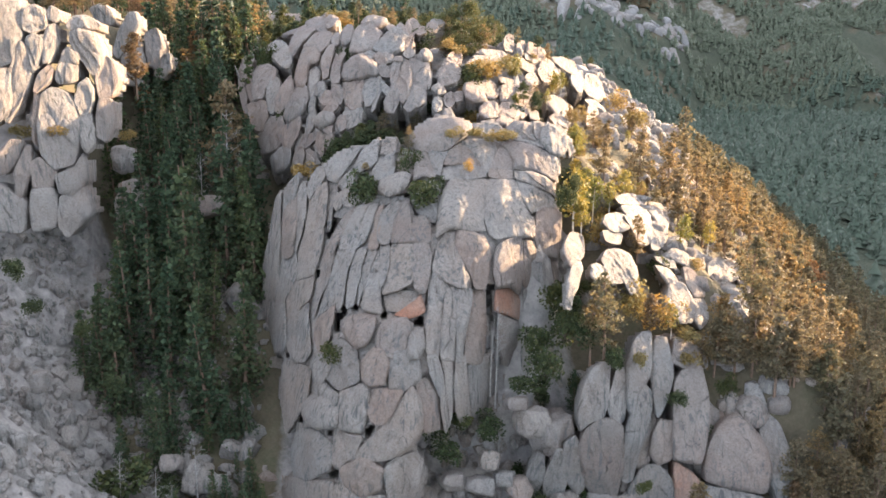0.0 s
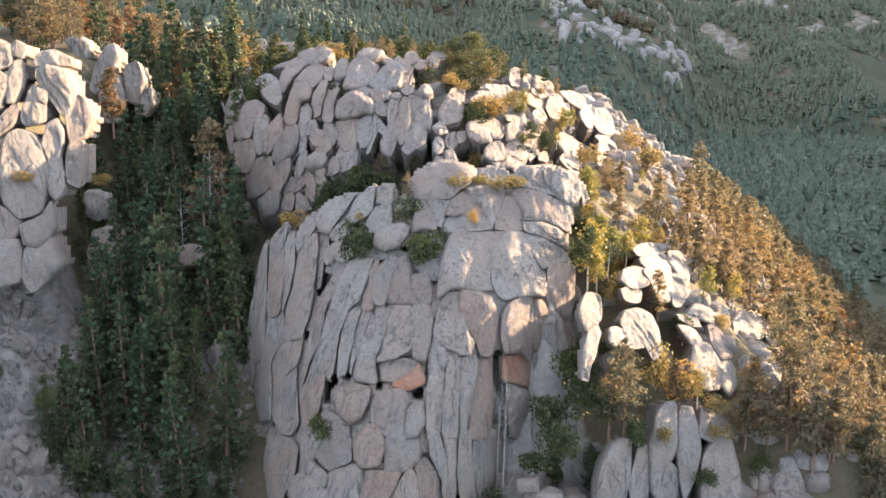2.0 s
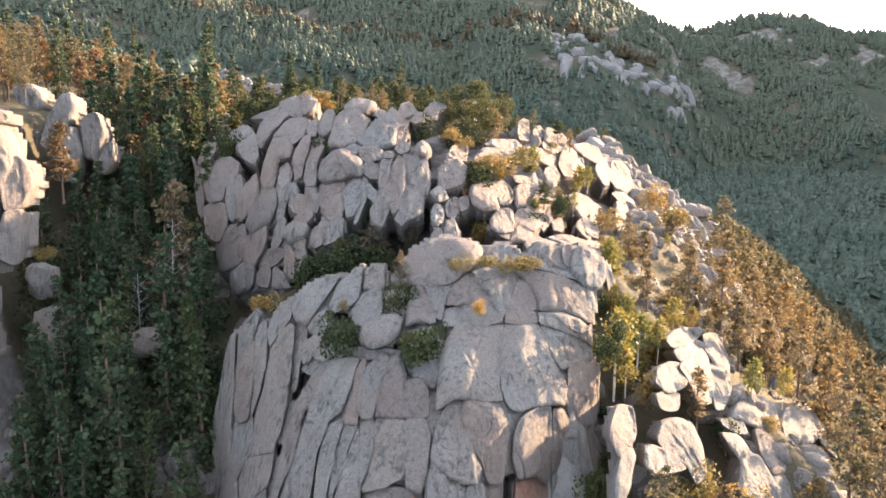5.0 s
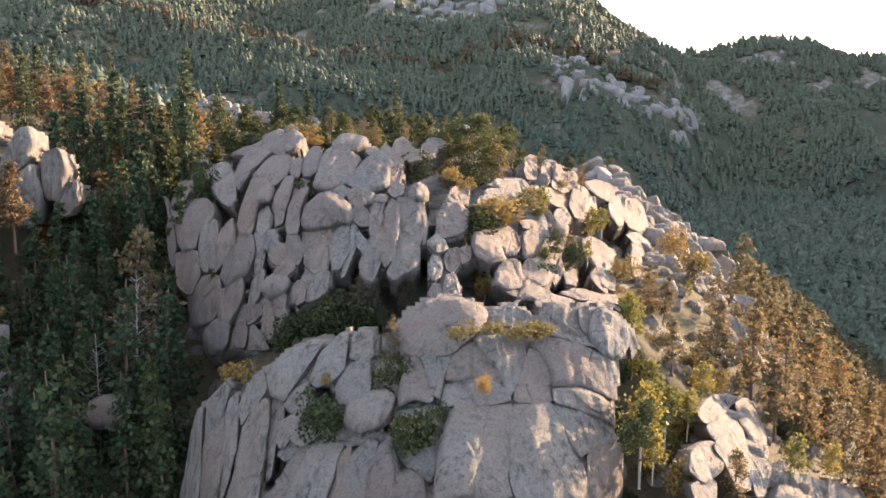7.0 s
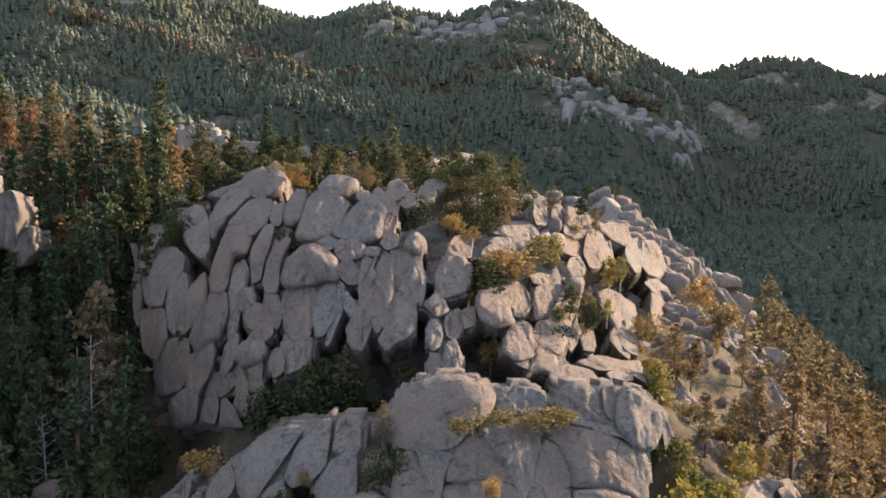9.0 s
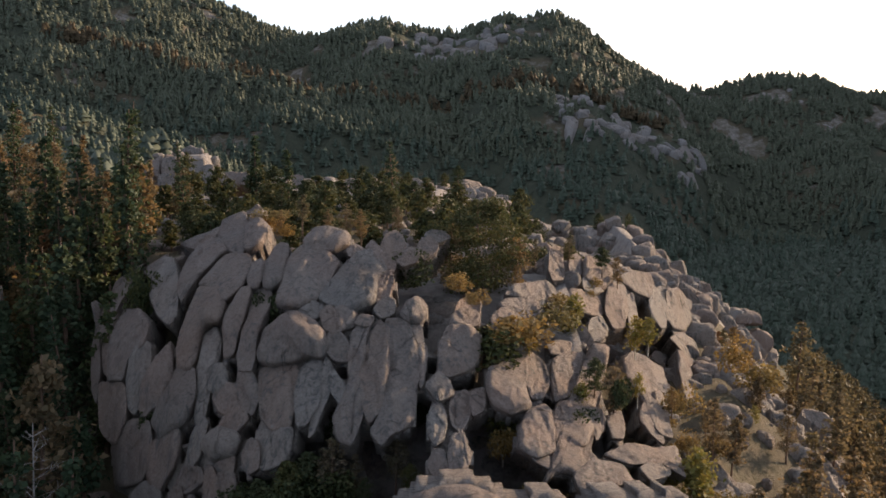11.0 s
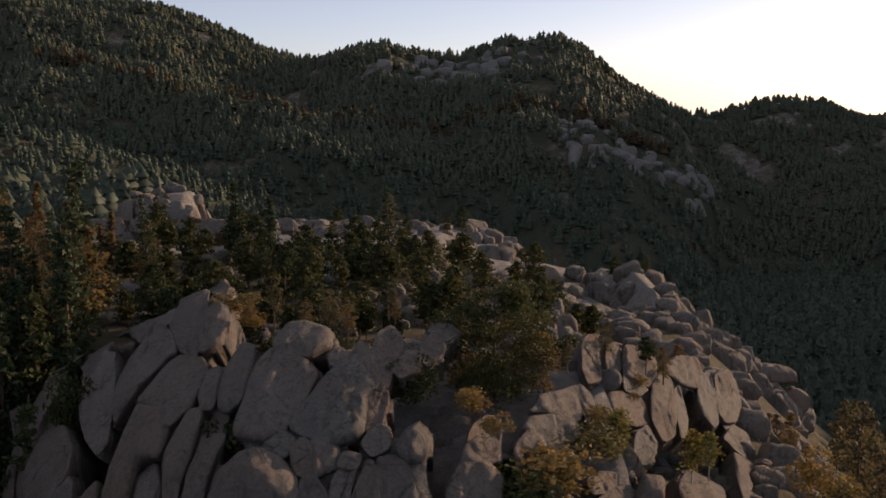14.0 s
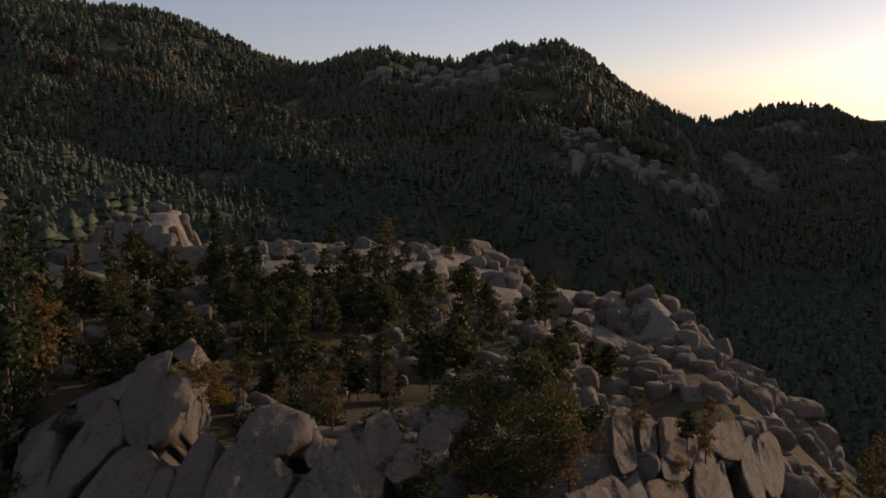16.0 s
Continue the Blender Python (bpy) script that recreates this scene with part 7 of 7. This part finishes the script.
shrub(SHRUBS_DARK, 21.2, 168.8, 35.8, 7.7, 7.7)
shrub(SHRUBS_DARK, 16.2, 166.8, 32.4, 7.6, 7.6)
shrub(SHRUBS_DARK, 3.4, 159.7, 23.0, 7.4, 5.0)
shrub(SHRUBS_DARK, -1.3, 158.3, 22.6, 6.2, 4.9)
shrub(SHRUBS_DARK, 14.0, 161.8, 28.2, 7.5, 5.0)
shrub(SHRUBS_DARK, -6.0, 157.4, 24.1, 3.7, 2.4)
shrub(SHRUBS_DARK, -15.7, 164.9, 39.3, 3.7, 2.0)
shrub(SHRUBS_DARK, 19.2, 169.4, 39.7, 6.4, 7.6)
shrub(SHRUBS_DARK, 7.2, 159.3, 22.1, 7.4, 5.0)
shrub(SHRUBS_DARK, 0.6, 156.8, 18.1, 7.4, 4.9)
shrub(SHRUBS_DARK, 39.5, 161.9, 25.9, 4.5, 4.0)
shrub(SHRUBS_DARK, 21.5, 171.6, 36.9, 6.5, 7.8)
shrub(SHRUBS_DARK, 24.5, 163.6, 35.7, 7.5, 7.5)
shrub(SHRUBS_DARK, 16.7, 160.4, 30.9, 7.4, 7.4)
shrub(SHRUBS_DARK, 27.8, 160.2, 34.0, 6.1, 4.9)
shrub(SHRUBS_DARK, 40.8, 189.8, 40.6, 5.6, 4.2)
shrub(SHRUBS_DARK, 32.6, 150.7, 16.3, 3.6, 2.9)
shrub(SHRUBS_DRY, 43.0, 168.5, 31.5, 4.4, 2.8)
shrub(SHRUBS_DRY, 33.8, 173.9, 38.1, 7.8, 7.8)
shrub(SHRUBS_DRY, 37.3, 170.8, 37.1, 6.4, 6.4)
shrub(SHRUBS_DRY, 32.7, 161.0, 33.8, 2.9, 3.7)
shrub(SHRUBS_DRY, 43.3, 180.1, 36.0, 5.4, 4.1)
shrub(SHRUBS_DRY, 28.9, 185.1, 48.6, 5.5, 5.5)
shrub(SHRUBS_DRY, 43.2, 172.2, 34.5, 5.2, 2.6)
shrub(SHRUBS_DRY, 49.9, 196.0, 39.8, 4.9, 3.8)
shrub(SHRUBS_DARK, -54.3, 158.9, 9.9, 13.9, 10.1)
shrub(SHRUBS_DARK, -47.2, 160.0, 9.5, 7.6, 5.1)
shrub(SHRUBS_DARK, -61.9, 167.8, 36.2, 5.1, 3.8)
shrub(SHRUBS_DARK, -73.0, 174.3, 38.0, 5.2, 3.9)
shrub(SHRUBS_DARK, -56.4, 163.6, 28.5, 5.0, 3.8)
shrub(SHRUBS_DARK, -76.2, 176.4, 43.7, 5.3, 5.3)
shrub(SHRUBS_DRY, -80.6, 196.6, 66.2, 5.6, 3.4)
shrub(SHRUBS_DRY, -78.8, 203.1, 85.4, 5.7, 4.2)
shrub(SHRUBS_DRY, -73.2, 194.5, 67.1, 5.0, 2.8)
shrub(SHRUBS_DRY, -64.1, 210.0, 63.4, 4.5, 3.0)


# the woods
# dark pines in the hollow between the dome and the buttress, and on the buttress itself
for kinds, px, py, top, tall in ((DARK_PINES, -16.8, 212.0, 67.4, 5.9), (DARK_PINES, -14.8, 213.0, 67.9, 6.8), (PINES, -12.1, 212.0, 69.8, 8.0), (PINES, -9.9, 213.0, 67.7, 6.1), (PINES, -5.6, 214.0, 70.0, 6.9), (DARK_PINES, -4.0, 212.0, 67.0, 4.0), (DARK_PINES, -19.8, 211.0, 65.8, 4.0), (DARK_PINES, -8.6, 211.0, 65.7, 3.8), (DARK_PINES, -4.9, 224.0, 72.8, 5.9), (ASPENS, 6.4, 222.0, 70.6, 6.2), (ASPENS, 16.4, 243.0, 75.8, 5.3), (DARK_PINES, 17.6, 228.0, 74.0, 5.6), (ASPENS, 26.6, 250.0, 73.2, 5.5), (DARK_PINES, 23.5, 262.0, 81.5, 4.3), (DARK_PINES, -12.7, 262.0, 87.0, 4.3), (DARK_PINES, -8.2, 268.0, 87.9, 5.4), (DARK_PINES, -24.5, 290.0, 88.4, 6.0), (DARK_PINES, 14.0, 290.0, 83.1, 5.6), (DARK_PINES, 6.0, 222.0, 71.0, 6.6), (ASPENS, 15.5, 226.0, 71.2, 4.8)):
    plant(kinds, px, py, tall, at=top - tall)
plant(BIG_PINE, 4.5, 251.0, 14.5, at=75.0)
plant(PINES, 0.5, 252.5, 11.0, at=75.5)
plant(PINES, 10.0, 250.5, 10.0, at=75.5)
scatter(1, (36, 100, 118, 268), 8.0, lambda x, y, r: r < 0.86 and (y < 228 or x > 0.31 * (y - 83)) and x > 33 + max(0, 34 - abs(y - 188)) * 0.75 and not (60 < x < 84 and abs((y - 161) - 0.6 * (x - 53)) < 4), lambda r: PINES if r < 0.88 else RUSTS if r < 0.93 else ASPENS)
scatter(2, (-78, -32, 166, 285), 6.6, lambda x, y, r: r < 0.95 and scree_edge(y) - 1 < x < -37 - max(0, (y - 205)) * 0.13, lambda r: SPRUCES, (1.0, 1.5))
scatter(7, (-56, -30, 138, 178), 4.6, lambda x, y, r: r < 0.85 and x > scree_edge(y) - 1, lambda r: SPRUCES, (0.45, 0.8))
scatter(8, (-38, -29, 150, 212), 4.4, lambda x, y, r: r < 0.85, lambda r: SPRUCES, (0.35, 0.7))
scatter(9, (-54, -32, 146, 190), 6.5, lambda x, y, r: r < 0.5, lambda r: SNAGS, (0.5, 0.9))
scatter(12, (34, 92, 206, 318), 6.4, lambda x, y, r: r < 0.8 and 33 + max(0, 34 - abs(y - 188)) * 0.75 < x < 0.33 * (y - 83), lambda r: PINES if r < 0.8 else ASPENS if r < 0.92 else RUSTS, (0.32, 0.55))
scatter(13, (56, 96, 128, 176), 6.2, lambda x, y, r: r < 0.85 and x > 0.36 * y + 2, lambda r: PINES if r < 0.92 else RUSTS, (0.6, 0.95))
scatter(3, (-118, -50, 258, 330), 7.4, lambda x, y, r: r < 0.85 and x < -52 - max(0, 275 - y) * 0.6, lambda r: PINES if r < 0.6 else SPRUCES if r < 0.86 else RUSTS, (0.8, 1.1))
scatter(4, (-62, 24, 286, 374), 13.0, lambda x, y, r: r < 0.9, lambda r: DARK_PINES if r < 0.75 else SPRUCES, (0.7, 1.1))
scatter(10, (-100, 80, 400, 490), 15, lambda x, y, r: r < 0.42 and x < 70, lambda r: DARK_PINES if r < 0.85 else PINES, (0.5, 0.9))
for px, py, tall in ((55, 172, 15), (59, 177, 16), (50, 176, 13), (62, 170, 14), (57, 182, 17), (46, 172, 10)):
    plant(PINES, px, py, tall)
plant(SNAGS, 9.5, 163.0, 15.0)
plant(SNAGS, -47.0, 152.0, 14.0)
plant(SNAGS, -42.0, 160.0, 16.0)
plant(SPRUCES, -49.0, 190.0, 36.0)
plant(SPRUCES, -47.0, 213.0, 29.0)
plant(SPRUCES, -55.0, 186.0, 27.0)
plant(SNAGS, -46.5, 217.0, 27.0)
plant(SNAGS, -51.0, 213.0, 21.0)
plant(PINES, -48.0, 224.0, 30.0)
for px, py, tall in ((-62, 188, 24), (-60, 196, 26), (-64, 182, 20), (-57, 204, 27), (-66, 178, 17), (-61, 210, 24), (-64, 202, 22), (-54, 198, 25)):
    plant(SPRUCES, px, py, tall)
stand("valley_side_forest", 21, (58, 118, 98, 150), 6.6, lambda x, y, r: r < 0.85 and (x > 100 or y < 118), (("pine", 15.0, 61), ("pine", 12.5, 62)), NEEDLES,
      "golden-green pine forest at the foot of the granite spur")
stand("upper_slope_forest", 22, (36, 118, 150, 306), 7.4, lambda x, y, r: r < 0.88 and (x > 100 or y > 268) and x > 0.31 * (y - 83), (("pine", 16.0, 63), ("pine", 13.5, 64), ("pine", 17.5, 65)), NEEDLES,
      "golden-green pine forest on the slope below the granite buttress")
stand("young_pine_wood", 24, (38, 100, 122, 268), 8.2, lambda x, y, r: r < 0.62 and (y < 240 or x > 0.27 * (y - 83)) and x > 35 + max(0, 34 - abs(y - 188)) * 0.75, (("pine", 8.0, 69), ("pine", 6.5, 70), ("broad", 6.0, 71)), NEEDLES,
      "young golden-green pines and saplings under the taller trees")
stand("summit_forest", 23, (-66, 30, 284, 376), 6.2, lambda x, y, r: r < 0.58, (("crag", 7.5, 66), ("crag", 9.5, 67), ("crag", 8.5, 68), ("crag", 11.0, 72)), OLD_NEEDLES,
      "low dark pines and spruces filling the hollows of the summit")
stand("slope_forest", 5, (40, 190, 300, 560), 8.0, lambda x, y, r: r < 0.85 and x > max(58 + (y - 300) * 0.44, 0.31 * (y - 83)), (("pine", 17.0, 91), ("pine", 14.5, 92), ("pine", 18.5, 93)), NEEDLES,
      "golden-green pine forest covering the sunlit mountainside")
stand("plateau_forest", 6, (-190, -60, 330, 420), 8.5, lambda x, y, r: r < 0.8 and y < 372 and (x < -95 or y < 352), (("pine", 12.0, 94), ("spruce", 13.0, 95)), NEEDLES,
      "dense pine and spruce forest on the plateau behind the gully")
stand("near_slope_forest", 7, (118, 215, 110, 300), 8.5, lambda x, y, r: r < 0.85, (("pine", 17.0, 96), ("pine", 15.0, 97)), NEEDLES, "pine forest on the lower mountainside")
far_woods("back_forest", 17, 1300, (-420, -98, 375, 560), lambda x, y: x < -98 + 0 * y, 10.0, HAZED_NEEDLES, "conifer forest on the far side of the plateau")
far_woods("lower_forest", 16, 2600, (150, 560, 200, 800), lambda x, y: x > 185 + 0 * y, 12.0, HAZED_NEEDLES, "sunlit conifer forest on the lowest slopes")
far_woods("valley_forest", 12, 8000, (-420, 520, 540, 1120), lambda x, y: rough(x, y, 60) > -0.75, 11.0, HAZED_NEEDLES, "dark conifer forest filling the shaded valley")
far_woods("spur_forest", 13, 6500, (-620, 460, 1080, 1260), lambda x, y: (rough(x, y, 70) > -0.6) & ~((x > 115) & (x < 265) & (rough(x, y, 22) > -0.5)), 10.5, HAZED_NEEDLES, "distant pine forest along the wooded spur")
far_woods("crest_forest", 18, 420, (-420, 240, 1165, 1240), lambda x, y: np.abs(y - 1200 - 30 * np.sin(x / 90)) < 9, 14.0, CREST_NEEDLES, "pines along the crest of the wooded spur, coloured warm as if sunlit")
far_woods("mountain_forest", 14, 10500, (-760, 760, 1240, 1500), lambda x, y: (rough(x, y, 75) < 0.42) & ~((x > -65) & (x < 122) & (y > 1325) & (y < 1445) & (rough(x, y, 24) > -0.45)), 11.0, HAZED_NEEDLES, "distant dark conifer forest on the mountain under the skyline")
far_woods("hill_forest", 15, 1500, (180, 520, 780, 1040), lambda x, y: rough(x, y, 50) > -0.8, 12.0, HAZED_NEEDLES, "sunlit pine forest on the lower hill")
for px, py, wide in ((-36, 209, 6), (-32, 212, 7), (-27, 209, 6), (-22, 212, 7), (-17, 210, 6), (-40, 214, 6), (-12, 212, 6), (14, 212, 5), (19, 210, 6), (24, 206, 6), (27, 214, 6), (24, 196, 5), (26, 188, 6), (23, 180, 5)):
    shrub(SHRUBS_DARK, px, py, height(px, py), wide, wide * 0.75)
for px, py, wide in ((24, 222, 5), (29, 222, 5), (27, 230, 4), (31, 236, 5), (34, 226, 5), (36, 240, 5), (30, 246, 4), (38, 218, 5), (28, 200, 5), (33, 206, 5), (40, 228, 5)):
    shrub(SHRUBS_DRY, px, py, height(px, py), wide, wide * 0.7)
for px, py, wide in ((-30, 266, 5), (-22, 263, 6), (-14, 268, 5), (-8, 262, 6), (-2, 268, 6), (8, 262, 5), (14, 266, 6), (-36, 270, 6), (-18, 274, 6), (0, 276, 6), (12, 275, 5), (20, 262, 5), (-27, 276, 5), (24, 270, 5)):
    shrub(SHRUBS_DARK, px, py, height(px, py), wide, wide * 0.7)
for px, py, wide in ((15, 158, 5), (18, 162, 6), (21, 166, 6), (17, 168, 5), (22, 160, 5), (13, 163, 5), (24, 170, 5), (19, 155, 4), (10, 157, 4), (46, 166, 5), (50, 170, 5), (54, 167, 4)):
    shrub(SHRUBS_DARK, px, py, height(px, py), wide, wide * 0.85)
for px, py, tall in ((16, 160, 7), (20, 164, 8), (23, 168, 8), (18, 169, 7), (13, 159, 6)):
    plant(SPRUCES, px, py, tall)
